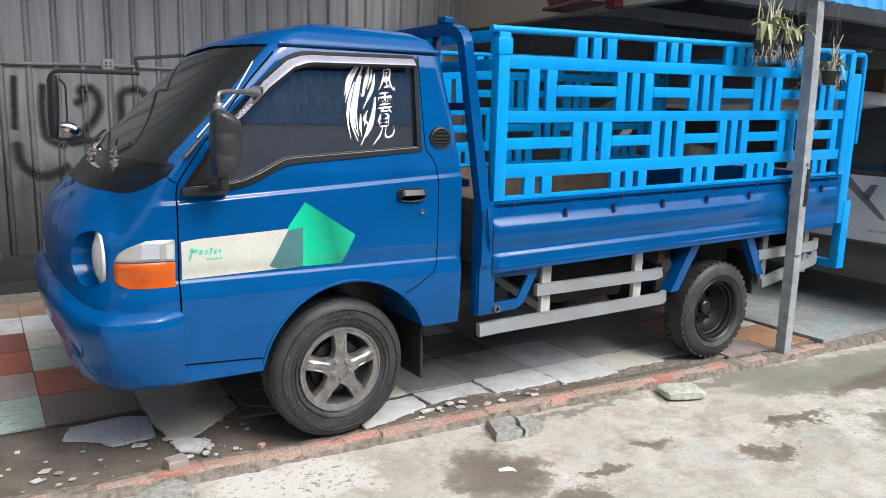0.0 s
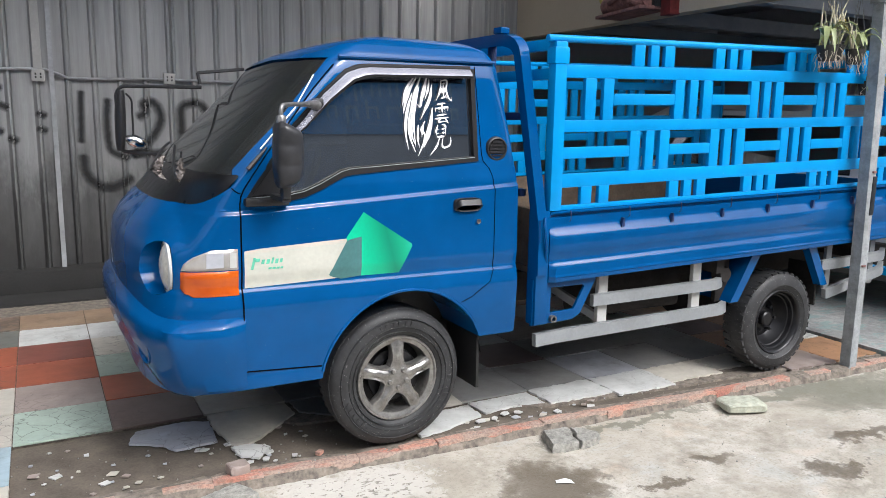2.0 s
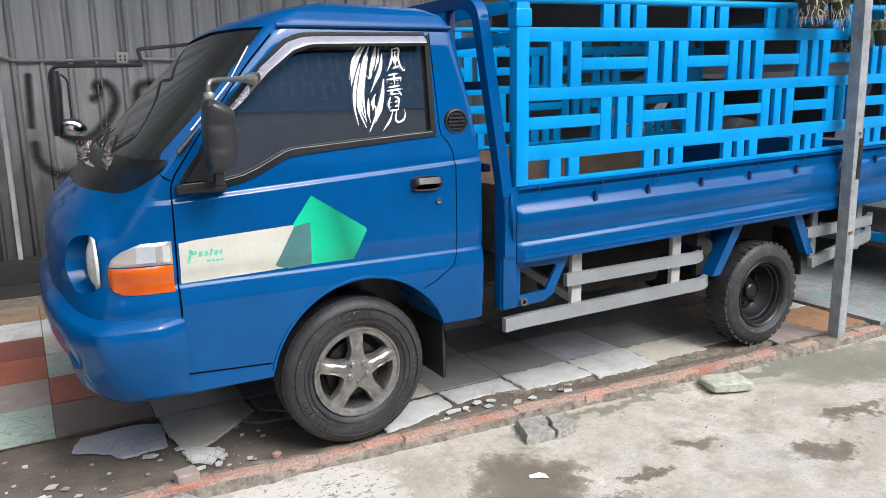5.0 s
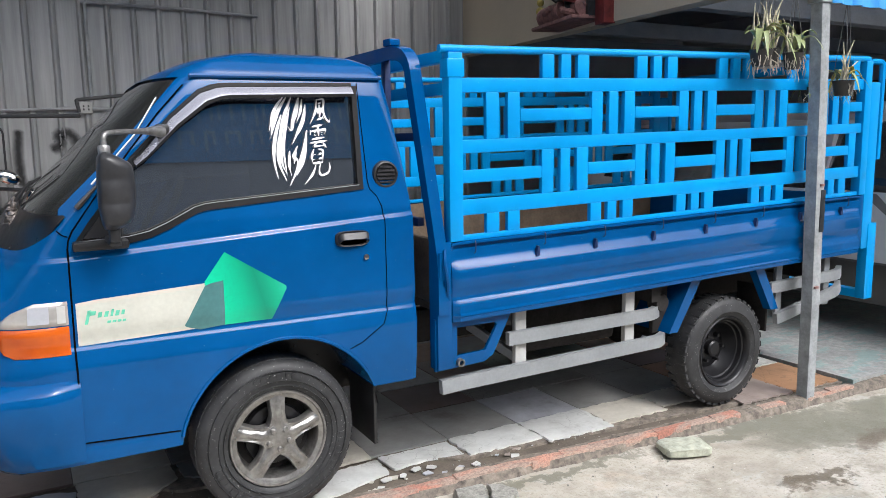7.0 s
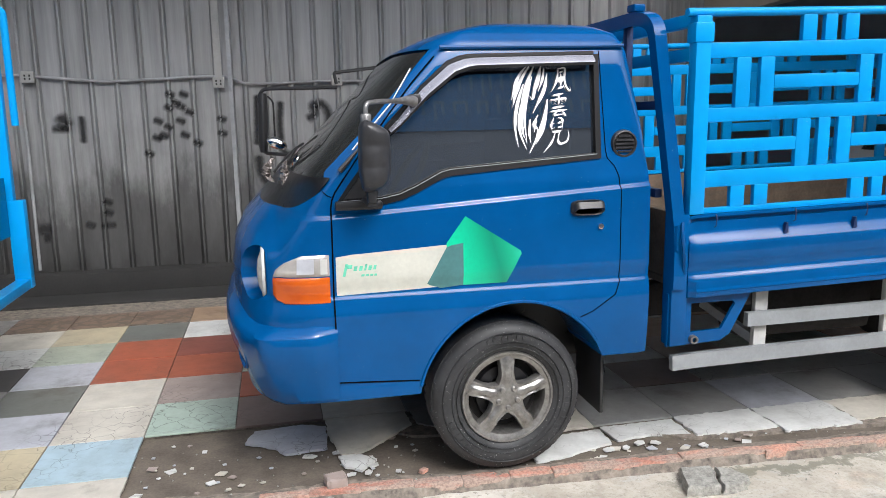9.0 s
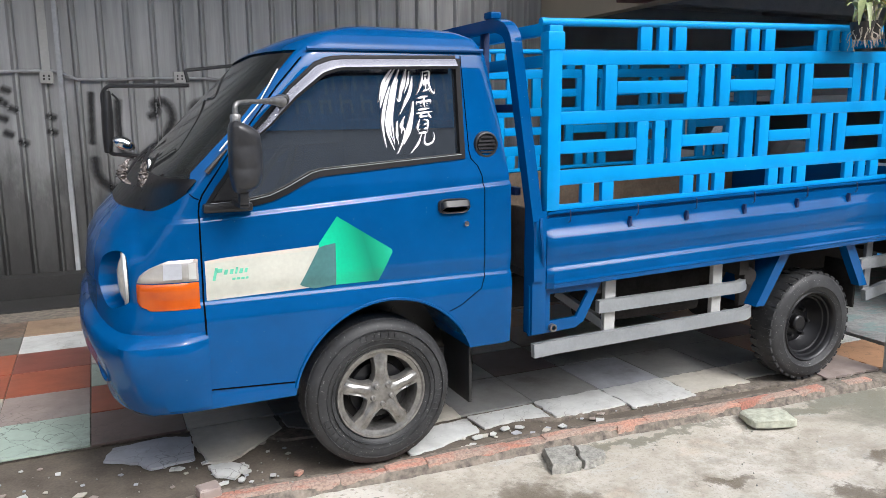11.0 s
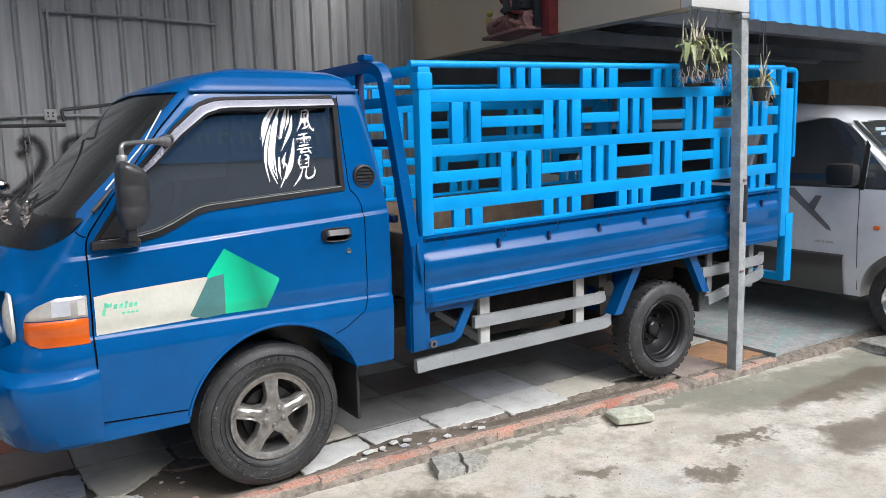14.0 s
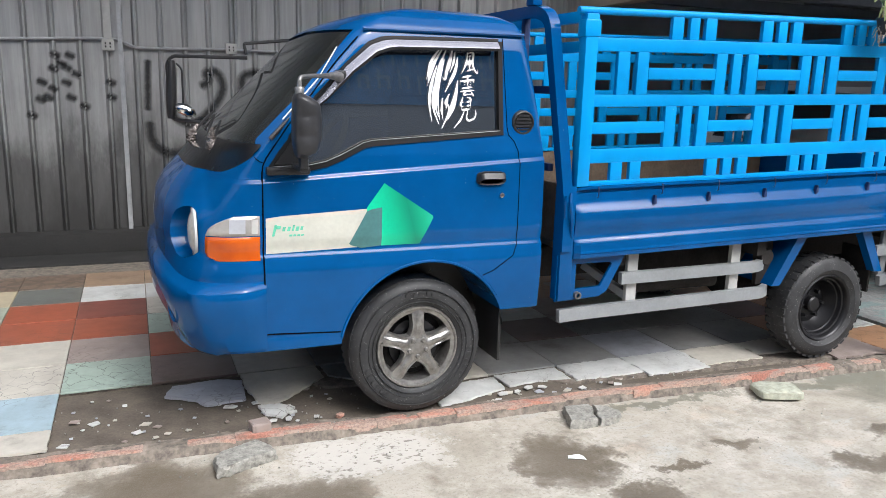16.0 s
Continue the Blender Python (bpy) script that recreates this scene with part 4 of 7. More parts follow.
        bm = lathe(bmesh.new(), [(0.094, -0.932), (0.1025, -0.928), (0.1025, -0.918), (0.094, -0.918)], 32, "x", (0, LAMP_Y, 0.868))
        part("lamp_rim", bm if near else mirror_y(bm), GREYBOX, hl)
    # inner wheel housings, floor pan
    part("cab_underside", boxes((-0.62, 0.56, 0.36, 1.26, 0.36, 0.62, 0.02), (-0.62, -0.40, 0.08, 1.54, 0.40, 0.56, 0.01), (0.42, 0.56, 0.10, 1.52, 0.482, 0.60, 0.01)), CHASSIS, truck, "grimy cab underside")
    for near in (True, False):
        bm = bmesh.new()
        rows = []
        for k in range(33):
            a = math.pi * (0.96 - 0.92 * k / 32)
            rows.append([(ARCH[0] + r * math.cos(a), y, ARCH[1] + r * math.sin(a)) for r, y in ((0.396, 0.03), (0.399, 0.05), (0.399, 0.352), (0.08, 0.356))])
        grid_faces(bm, rows)
        part("wheel_well", bm if near else mirror_y(bm), COWL, truck, "dark inner wheel well")
        bm = bmesh.new()
        pts = []
        for k in range(41):
            a = math.pi * (1.04 - 0.86 * k / 40)
            x, z = ARCH[0] + (ARCH[2] + 0.004) * math.cos(a), ARCH[1] + (ARCH[2] + 0.004) * math.sin(a)
            pts.append((x, side_y(x, max(z, 0.39)) - 0.001, z))
        tube(bm, [p for p in pts if p[2] > 0.405], 0.007, 6)
        part("arch_lip", bm if near else mirror_y(bm), BLUE, truck)
        bm = boxes((0.405, 0.42, 0.04, 0.30, 0.21, 0.56, 0.003))
        part("mud_flap", bm if near else mirror_y(bm), BLACK, truck, "black rubber mud flap behind the front wheel")


def build_stickers(truck):
    def flat(name, pts, material, push, label):
        bm = bmesh.new()
        n = 24
        zs = [min(z for _, z in pts) + (max(z for _, z in pts) - min(z for _, z in pts)) * k / n for k in range(n + 1)]
        rows = []
        for z in zs:
            hits = []
            for (xa, za), (xb, zb) in zip(pts, pts[1:] + pts[:1]):
                if abs(zb - za) > 1e-9 and min(za, zb) - 1e-6 <= z <= max(za, zb) + 1e-6:
                    hits.append(xa + (xb - xa) * (z - za) / (zb - za))
            a, b = min(hits), max(hits)
            rows.append([(a + (b - a) * j / 6, side_y(a + (b - a) * j / 6, z) - push, z) for j in range(7)])
        grid_faces(bm, rows)
        return part(name, bm, material, truck, label)
    flat("silver_band", [(-0.663, 0.942), (-0.18, 0.967), (-0.182, 0.803), (-0.663, 0.792)], BAND, 0.0016, "silver decal band on the door")
    flat("green_pentagon", [(-0.25, 0.965), (-0.173, 1.069), (0.053, 0.921), (-0.009, 0.803), (-0.183, 0.803)], MINT, 0.0024, "bright green pentagon decal")
    flat("dark_pentagon", [(-0.245, 0.958), (-0.182, 0.968), (-0.182, 0.801), (-0.27, 0.797), (-0.325, 0.815)], DARKGREEN, 0.0034, "dark green translucent pentagon decal")
    for x0, z0, w, h in ((-0.640, 0.865, 0.010, 0.046), (-0.628, 0.893, 0.022, 0.014), (-0.600, 0.884, 0.012, 0.018), (-0.580, 0.884, 0.012, 0.018), (-0.561, 0.884, 0.008, 0.024), (-0.546, 0.884, 0.012, 0.018), (-0.527, 0.886, 0.010, 0.016),
                         (-0.572, 0.862, 0.012, 0.008), (-0.556, 0.862, 0.012, 0.008), (-0.540, 0.862, 0.012, 0.008), (-0.524, 0.862, 0.010, 0.008)):
        bm = boxes((x0, x0 + w, -0.0045, -0.002, z0, z0 + h))
        for v in bm.verts:
            v.co.x += 0.25 * (v.co.z - z0)
            v.co.y += side_y(-0.6, 0.88) + 0.001
        part("decal_bar", bm, PALEMINT, truck)
    # window lettering
    def brush(name, pts, wide, label):
        """A brush stroke over the window card: u to the right, v downwards, both 0 to 100."""
        line = arc_pts([(u, 0, v) for u, v in pts], 14, 6) if len(pts) > 2 else [Vector((u, 0, v)) for u, v in pts]
        fine = []
        for a, b in zip(line, line[1:]):
            m = max(1, int((b - a).length / 3))
            fine += [a + (b - a) * k / m for k in range(m)]
        fine.append(line[-1])
        left, right = [], []
        n = len(fine) - 1
        for k, p in enumerate(fine):
            d = (fine[min(k + 1, n)] - fine[max(k - 1, 0)]).normalized()
            s = k / n
            w = wide / 2 * min(1.0, 0.35 + 3.2 * s) * min(1.0, 0.12 + 2.2 * (1 - s)) * (1 + 0.12 * math.sin(9 * s + len(pts)))
            for side, row in ((-1, left), (1, right)):
                u, v = p.x - d.z * w * side * 1.36, p.z + d.x * w * side
                x = 0.030 + 0.00246 * u - 0.00013 * v
                z = 1.626 - 0.00337 * v + 0.00004 * u
                row.append((x, lean_y(z, -0.0075), z))
        bm = bmesh.new()
        grid_faces(bm, [left, right])
        part(name, bm, WHITEVINYL, truck, label, smooth=False)

    for pts, wide in ((((27, 2), (12, 15), (3, 39)), 3.4), (((32, 2), (17, 18), (7, 43)), 3.6), (((23, 21), (12, 43), (7, 68), (13, 91)), 3.6), (((27, 30), (17, 50), (14, 73), (26, 94)), 3.8),
                      (((40, 2), (27, 23), (18, 50), (21, 78), (27, 86)), 3.8), (((37, 13), (29, 33), (23, 56), (27, 88)), 3.2), (((51, 3), (42, 25), (38, 40), (32, 34)), 3.6),
                      (((62, 10), (58, 28), (46, 43), (38, 54)), 4.0), (((52, 2), (48, 18), (38, 36)), 3.4), (((62, 39), (58, 58), (48, 76), (31, 99)), 4.4), (((61, 53), (54, 73), (42, 89)), 3.8),
                      (((33, 61), (31, 78), (34, 89)), 3.2), (((46, 56), (37, 68), (46, 71), (42, 81)), 3.0), (((43, 60), (39, 76)), 2.6), (((57, 4), (55, 16), (47, 30)), 3.0), (((20, 12), (9, 30), (5, 47)), 2.6)):
        brush("brush_stroke", pts, wide, "white brush-stroke decal on the side window")
    wind = (((81, 4), (79, 18), (69, 31)), ((81, 5), (94, 3), (90, 16), (94, 26), (101, 31), (100, 25)), ((83, 9), (89, 8)), ((81, 15), (89, 14), (88, 19), (81, 20)), ((82, 14), (82, 21)), ((85, 10), (85, 26)), ((80, 27), (90, 25)), ((89, 23), (92, 28)))
    cloud = (((71, 35), (89, 33)), ((68, 39), (68, 44)), ((68, 40), (94, 38), (91, 43)), ((81, 33), (81, 46)), ((74, 41), (77, 42)), ((74, 44), (77, 45)), ((85, 41), (88, 42)), ((85, 44), (88, 45)), ((70, 49), (91, 47)), ((67, 53), (95, 51)), ((80, 52), (71, 57), (91, 56)), ((87, 53), (93, 59)))
    child = (((72, 60), (67, 69), (69, 75)), ((69, 67), (74, 66)), ((69, 72), (74, 71)), ((79, 60), (87, 61), (85, 75)), ((79, 66), (85, 65)), ((79, 71), (85, 70)), ((69, 76), (85, 75)), ((74, 77), (69, 87), (54, 99)), ((81, 76), (78, 87), (83, 90), (94, 87), (97, 80), (95, 75)))
    for strokes in (wind, cloud, child):
        for pts in strokes:
            brush("window_lettering", pts, 2.5, "white vinyl brush lettering on the side window")


def build_mirrors(truck):
    LEFT = [(1.192, -0.568), (1.205, -0.574), (1.26, -0.582), (1.33, -0.582), (1.41, -0.578), (1.424, -0.572), (1.432, -0.562)]
    RIGHT = [(1.192, -0.520), (1.208, -0.494), (1.225, -0.480), (1.26, -0.472), (1.33, -0.470), (1.38, -0.474), (1.396, -0.480), (1.415, -0.510), (1.432, -0.545)]
    bm = bmesh.new()
    rows = []
    for k in range(29):
        z = 1.192 + 0.24 * k / 28
        x0, x1 = lerp_table(LEFT, z), lerp_table(RIGHT, z)
        facet = 0.006 * abs(math.sin(math.pi * (z - 1.20) / 0.075)) ** 0.6
        row = []
        for i in range(28):
            a = 2 * math.pi * i / 28
            c, d = math.copysign(abs(math.cos(a)) ** 0.6, math.cos(a)), math.copysign(abs(math.sin(a)) ** 0.6, math.sin(a))
            fat = 0.052 * min(1.0, 0.55 + 3.0 * min(z - 1.192, 1.432 - z) / 0.12)
            row.append(((x0 + x1) / 2 + c * (x1 - x0) / 2, -0.145 + d * (fat + (facet if d < 0 else 0)) + 0.018 * max(0, c), z))
        rows.append(row)
    vs = grid_faces(bm, rows, close=True)
    bm.faces.new(vs[0])
    bm.faces.new(vs[-1])
    mir = part("wing_mirror", bm, MIRRORSHELL, truck, "black faceted wing mirror on a bent metal arm")
    bm = lathe(bmesh.new(), [(0, 1.422), (0.0175, 1.422), (0.0185, 1.447), (0.015, 1.453), (0, 1.453)], 16, "z", (-0.554, -0.15, 0))
    part("swivel_cap", bm, ARMSTEEL, mir, "dusty grey swivel cap")
    bm = bmesh.new()
    tube(bm, arc_pts([(-0.554, -0.15, 1.44), (-0.554, -0.15, 1.488), (-0.50, -0.10, 1.494), (-0.43, -0.03, 1.496)], 0.022), 0.0085, 10)
    tube(bm, [(-0.445, -0.045, 1.496), (-0.41, -0.01, 1.497), (-0.375, 0.025, 1.498), (-0.352, 0.045, 1.495)], [0.0085, 0.011, 0.018, 0.021], 12)
    part("mirror_arm", bm, ARMSTEEL, mir, "dull grey steel mirror arm")
    part("arm_bracket", boxes((-0.372, -0.325, 0.035, 0.07, 1.478, 1.522, 0.012)), BLACK, mir)
    part("lower_bracket", boxes((-0.658, -0.486, -0.018, 0.03, 1.110, 1.142, 0.010), (-0.560, -0.524, -0.165, 0.0, 1.138, 1.158, 0.008), (-0.558, -0.526, -0.172, -0.125, 1.150, 1.20, 0.008)), BLACK, mir)
    bm = bmesh.new()
    tube(bm, [(-0.585, 0.03, 1.325), (-0.44, 0.045, 1.485), (-0.36, 0.06, 1.612)], 0.0034, 6)
    part("antenna_rod", bm, CHROME, truck, "thin chrome antenna rod along the pillar")
    bm = bmesh.new()
    tube(bm, [front_pt(1.25, 0.05, 0.006), front_pt(1.285, 0.05, 0.009), front_pt(1.33, 0.05, 0.006)], [0.010, 0.008, 0.004], 6)
    part("antenna_clip", bm, BLACK, truck)
    bm = bmesh.new()
    vs = [bm.verts.new((x, lean_y(z, -0.006), z)) for x, z in ((-0.622, 1.147), (-0.50, 1.152), (-0.495, 1.30), (-0.505, 1.303))]
    bm.faces.new(vs)
    thick(bm, 0.006)
    part("corner_panel", bm, BLACK, truck, "black plastic corner panel at the mirror's foot")
    bm = bmesh.new()
    tube(bm, [(x, side_y(x, z) - 0.0003, z) for x, z in ((-0.672, 1.115), (-0.668, 1.145), (-0.655, 1.175), (-0.56, 1.305), (-0.46, 1.43), (-0.355, 1.56), (-0.262, 1.66))], 0.0028, 6)
    part("door_gap", bm, GAP, truck)
    bm = bmesh.new()
    tube(bm, [front_pt(1.158 + 0.022 * k / 6, 0.06 * k / 6, 0.0) for k in range(7)], 0.0022, 6)
    part("pillar_seam", bm, GAP, truck)
    bm = bmesh.new()
    tube(bm, arc_pts([(-0.498, 1.63, 1.62), (-0.51, 1.63, 1.682), (-0.25, 1.63, 1.712)], 0.01, 3), 0.009, 6)
    part("far_visor", bm, BLACK, truck, "black edged rain visor of the far door")
    # far side mirror on a long frame, with a small round mirror
    bm = bmesh.new()
    tube(bm, arc_pts([(-0.50, 1.58, 1.60), (-0.90, 1.74, 1.60), (-0.93, 1.75, 1.56), (-0.92, 1.75, 1.24), (-0.62, 1.60, 1.22)], 0.04), 0.010, 7)
    tube(bm, arc_pts([(-0.88, 1.75, 1.56), (-0.85, 1.75, 1.53), (-0.85, 1.75, 1.30)], 0.03), 0.006, 6)
    fm = part("far_mirror", bm, BLACK, truck, "black wing mirror on a long tubular frame")
    bm = bmesh.new()
    rows = []
    for k in range(11):
        s = k / 10
        f = math.sin(math.pi * (0.1 + 0.8 * s)) ** 0.3
        rows.append([(-0.918 + 0.012 * s + 0.030 * f * math.cos(a), 1.77 + 0.07 * f * math.sin(a), 1.245 + 0.33 * s) for a in (2 * math.pi * i / 16 for i in range(16))])
    vs = grid_faces(bm, rows, close=True)
    bm.faces.new(vs[0])
    bm.faces.new(vs[-1])
    part("mirror_shell", bm, BLACK, fm)
    bm = lathe(bmesh.new(), [(0.0, -0.03), (0.03, -0.024), (0.052, -0.006), (0.056, 0.008), (0.03, 0.02), (0, 0.024)], 24, "y", (0, 0, 0))
    bmesh.ops.transform(bm, matrix=pose(-0.842, 1.68, 1.296, 0, 24, 0) @ Matrix.Diagonal((1.08, 0.8, 0.62, 1)), verts=bm.verts)
    part("round_mirror", bm, CHROME, fm, "small round convex chrome mirror")


def rear_z(x):
    """The load bed rides a little high at its tail."""
    return 0.024 * (x - 0.7)


def tilt(bm):
    for v in bm.verts:
        v.co.z += rear_z(v.co.x)
    return bm


def build_bed(truck):
    prof = [(-0.055, 0.700), (-0.068, 0.703), (-0.0695, 0.708), (-0.0695, 0.722), (-0.073, 0.726), (-0.072, 0.731), (-0.069, 0.736), (-0.068, 0.740),
            (-0.069, 0.764), (-0.0685, 0.769), (-0.067, 0.774), (-0.0585, 0.787), (-0.0525, 0.795), (-0.051, 0.801), (-0.051, 0.812), (-0.061, 0.838), (-0.0655, 0.852),
            (-0.0665, 0.905), (-0.0660, 0.912), (-0.0640, 0.918), (-0.0530, 0.936), (-0.0420, 0.953), (-0.0365, 0.961), (-0.035, 0.970),
            (-0.035, 1.005), (-0.029, 1.008), (-0.029, 1.022), (-0.050, 1.024), (-0.050, 1.035), (-0.02, 1.035), (-0.02, 0.700)]
    for near in (True, False):
        bm = bmesh.new()
        ends = (0.735, 0.76, 3.46, 3.485)
        rows = []
        for x, s in zip(ends, (0.0, 1.0, 1.0, 0.0)):
            rows.append([(x, -0.042 + (y + 0.042) * (0.25 + 0.75 * s), 0.72 + (z - 0.72) * (0.985 + 0.015 * s)) for y, z in prof])
        vs = grid_faces(bm, rows, close=True)
        bm.faces.new(vs[0])
        bm.faces.new(vs[-1][::-1])
        tilt(bm)
        side = part("drop_side", bm if near else mirror_y(bm), BLUE, truck, "dark blue ribbed steel drop side")
        bm = bmesh.new()
        tube(bm, [(1.334, -0.0635, 0.905), (1.332, -0.0635, 0.86), (1.330, -0.060, 0.838)], [0.0008, 0.0016, 0.0012], 5)
        part("paint_run", tilt(bm) if near else mirror_y(tilt(bm)), GREYBOX, side)
        for x in (0.845, 1.205, 1.545, 1.91, 2.27, 2.635, 3.0, 3.36):
            bm = bmesh.new()
            tube(bm, [(x, -0.050, 1.034), (x, -0.056, 1.022), (x, -0.055, 0.988), (x - 0.004, -0.048, 0.982)], 0.0026, 6)
            part("rail_pin", tilt(bm) if near else mirror_y(tilt(bm)), DARKFRAME, side)
        for x in (1.165, 1.49, 1.85, 2.205, 2.58, 2.94, 3.30):
            bm = bmesh.new()
            prism(bm, [(x - 0.012, 0.936), (x + 0.008, 0.938), (x + 0.004, 0.980), (x - 0.003, 0.980)], "y", -0.060, -0.042)
            part("tie_hook", tilt(bm) if near else mirror_y(tilt(bm)), DARKFRAME, side)
        bm = tilt(boxes((0.76, 3.46, -0.018, 0.004, 0.74, 1.03)))
        part("side_lining", bm if near else mirror_y(bm), BOARD, truck, "weathered brown board lining of the bed")
        # front pillar, latch and bracket plate with its window
        bm = tilt(boxes((0.665, 0.735, -0.045, 0.03, 0.50, 1.04, 0.008)))
        part("bed_pillar", bm if near else mirror_y(bm), BLUE, truck)
        bm = bmesh.new()
        tube(bm, arc_pts([(0.70, -0.055, 1.01), (0.685, -0.075, 0.97), (0.70, -0.075, 0.88), (0.715, -0.05, 0.80)], 0.04), 0.008, 6)
        tube(bm, [(0.675, -0.055, 1.00), (0.675, -0.055, 0.90)], 0.010, 6)
        part("latch", tilt(bm) if near else mirror_y(tilt(bm)), BLUE, truck, "steel drop side latch")
        bm = bmesh.new()
        prism(bm, [(0.66, 0.495), (0.90, 0.505), (0.945, 0.53), (1.045, 0.718), (0.66, 0.718)], "y", -0.03, -0.015)
        hole = bmesh.new()
        prism(hole, [(0.765, 0.55), (0.905, 0.555), (0.965, 0.66), (0.955, 0.672), (0.765, 0.672)], "y", -0.1, 0.1)
        bm = carve(bm, [hole])
        plate = part("bracket_plate", bm if near else mirror_y(bm), BLUE, truck, "blue bracket plate with a cut-out", smooth=False)
        for x, z in ((0.70, 0.53), (0.73, 0.53), (0.70, 0.69), (0.73, 0.69)):
            bm = lathe(bmesh.new(), [(0, -0.04), (0.008, -0.038), (0.009, -0.028), (0, -0.028)], 8, "y", (x, 0, z))
            part("bolt", bm if near else mirror_y(bm), BLUE, plate)
        bm = lathe(bmesh.new(), [(0.010, -0.05), (0.018, -0.05), (0.018, -0.02), (0.010, -0.02)], 16, "y", (0.775, 0, 0.522))
        part("socket", bm if near else mirror_y(bm), ARMSTEEL, plate)
        # rear arch straps and inner guard
        for xa, za, xb, zb in ((2.205, 0.735, 2.03, 0.47), (2.66, 0.735, 2.80, 0.50)):
            bm = bmesh.new()
            w = 0.035
            prism(bm, [(xa - w, za + 0.02), (xa + w, za + 0.02), (xb + w, zb), (xb - w * 0.7, zb)], "y", -0.02, 0.26 if xa < 2.5 else 0.03)
            part("arch_strap", bm if near else mirror_y(bm), BLUE, truck)
        bm = boxes((2.10, 2.82, 0.0, 0.4, 0.725, 0.735))
        part("wheel_guard", bm if near else mirror_y(bm), CHASSIS, truck)
        bm = boxes((2.81, 2.825, 0.04, 0.24, 0.36, 0.62, 0.003))
        part("rear_mud_flap", bm if near else mirror_y(bm), CHASSIS, truck)
    part("bed_floor", tilt(boxes((0.74, 3.48, -0.02, 1.64, 0.715, 0.745))), BOARD, truck, "worn brown bed floor")
    part("headboard", tilt(boxes((0.735, 0.765, -0.02, 1.64, 0.75, 1.03, 0.004))), BOARD, truck, "weathered brown headboard")
    part("tailgate", tilt(boxes((3.488, 3.53, -0.04, 1.66, 0.72, 1.035, 0.01))), BLUE, truck, "dark blue steel tailgate")
    # under frame
    part("chassis_frame", boxes((0.2, 3.5, 0.40, 0.48, 0.50, 0.66, 0.01), (0.2, 3.5, 1.14, 1.22, 0.50, 0.66, 0.01), (1.0, 1.06, 0.0, 1.62, 0.64, 0.72), (1.9, 1.96, 0.0, 1.62, 0.64, 0.72), (3.1, 3.16, 0.0, 1.62, 0.64, 0.74)), CHASSIS, truck, "grimy chassis frame")
    part("fuel_tank", boxes((1.15, 1.85, 0.20, 0.39, 0.42, 0.66, 0.04)), CHASSIS, truck)
    bm = bmesh.new()
    tube(bm, [(2.47, 0.1, 0.298), (2.47, 1.52, 0.298)], 0.045, 10)
    bmesh.ops.create_uvsphere(bm, u_segments=16, v_segments=10, radius=0.14, matrix=Matrix.Translation((2.47, 0.81, 0.298)))
    part("rear_axle", bm, CHASSIS, truck)
    bm = bmesh.new()
    tube(bm, [(0.0, 0.1, 0.30), (0.0, 1.52, 0.30)], 0.04, 8)
    part("front_axle", bm, CHASSIS, truck)
    bm = lathe(bmesh.new(), [(0, -0.012), (0.04, -0.012), (0.046, 0.0), (0.046, 0.05)], 20, "y", (1.985, 0.02, 0.625))
    part("fuel_cap", bm, CHASSIS, truck)
    part("wheel_guard_plate", boxes((1.97, 2.07, 0.06, 0.09, 0.46, 0.72, 0.008)), CHASSIS, truck)
    # silver side guards
    for near in (True, False):
        def put(name, bm, mat=SILVER, lab=""):
            return part(name, bm if near else mirror_y(bm), mat, truck, lab)
        bm = bmesh.new()
        tube(bm, arc_pts([(1.04, 0.0, 0.577), (1.90, 0.0, 0.582), (1.965, 0.03, 0.585)], 0.03, 3), 0, flat=(0.03, 0.058))
        put("guard_rail", bm, SILVER, "silver painted side guard rail")
        bm = bmesh.new()
        tube(bm, arc_pts([(0.70, 0.0, 0.415), (0.80, 0.0, 0.42), (1.95, 0.0, 0.436), (2.01, 0.03, 0.440)], 0.03, 3), 0, flat=(0.03, 0.062))
        put("guard_rail", bm, SILVER, "silver painted side guard rail")
        for x in (1.125, 1.775):
            put("guard_post", boxes((x - 0.03, x + 0.03, 0.018, 0.045, 0.44, 0.73, 0.004)), GREYBOX)
        bm = bmesh.new()
        tube(bm, [(1.02, 0.30, 0.58), (1.12, 0.05, 0.47)], 0, flat=(0.03, 0.04))
        put("guard_brace", bm, SILVER)
        bm = bmesh.new()
        tube(bm, arc_pts([(2.78, 0.0, 0.618), (3.38, 0.0, 0.637), (3.47, 0.05, 0.645)], 0.04, 3), 0, flat=(0.03, 0.06))
        put("guard_rail", bm, SILVER, "silver painted rear guard rail")
        bm = bmesh.new()
        tube(bm, arc_pts([(2.84, 0.0, 0.437), (2.93, 0.0, 0.452), (3.38, 0.0, 0.540), (3.47, 0.05, 0.556)], 0.04, 3), 0, flat=(0.03, 0.06))
        put("guard_rail", bm, SILVER, "silver painted rear guard rail")
        for x in (2.885, 3.31):
            put("guard_post", boxes((x - 0.025, x + 0.025, 0.018, 0.04, 0.46, 0.76, 0.004)), SILVER)
    # goal-post frame behind the cab
    bm = bmesh.new()
    tube(bm, arc_pts([(0.69, -0.03, 0.74), (0.69, -0.03, 0.95), (0.635, 0.10, 1.785), (0.63, 0.20, 1.82), (0.63, 1.42, 1.82), (0.635, 1.52, 1.785), (0.69, 1.65, 0.95), (0.69, 1.65, 0.74)], 0.08, 6), 0, flat=(0.05, 0.055))
    part("headframe", bm, BLUE, truck, "dark blue tubular frame behind the cab")
    part("headframe_lug", boxes((0.59, 0.64, 0.20, 0.27, 1.845, 1.875, 0.008)), BLUE, truck)
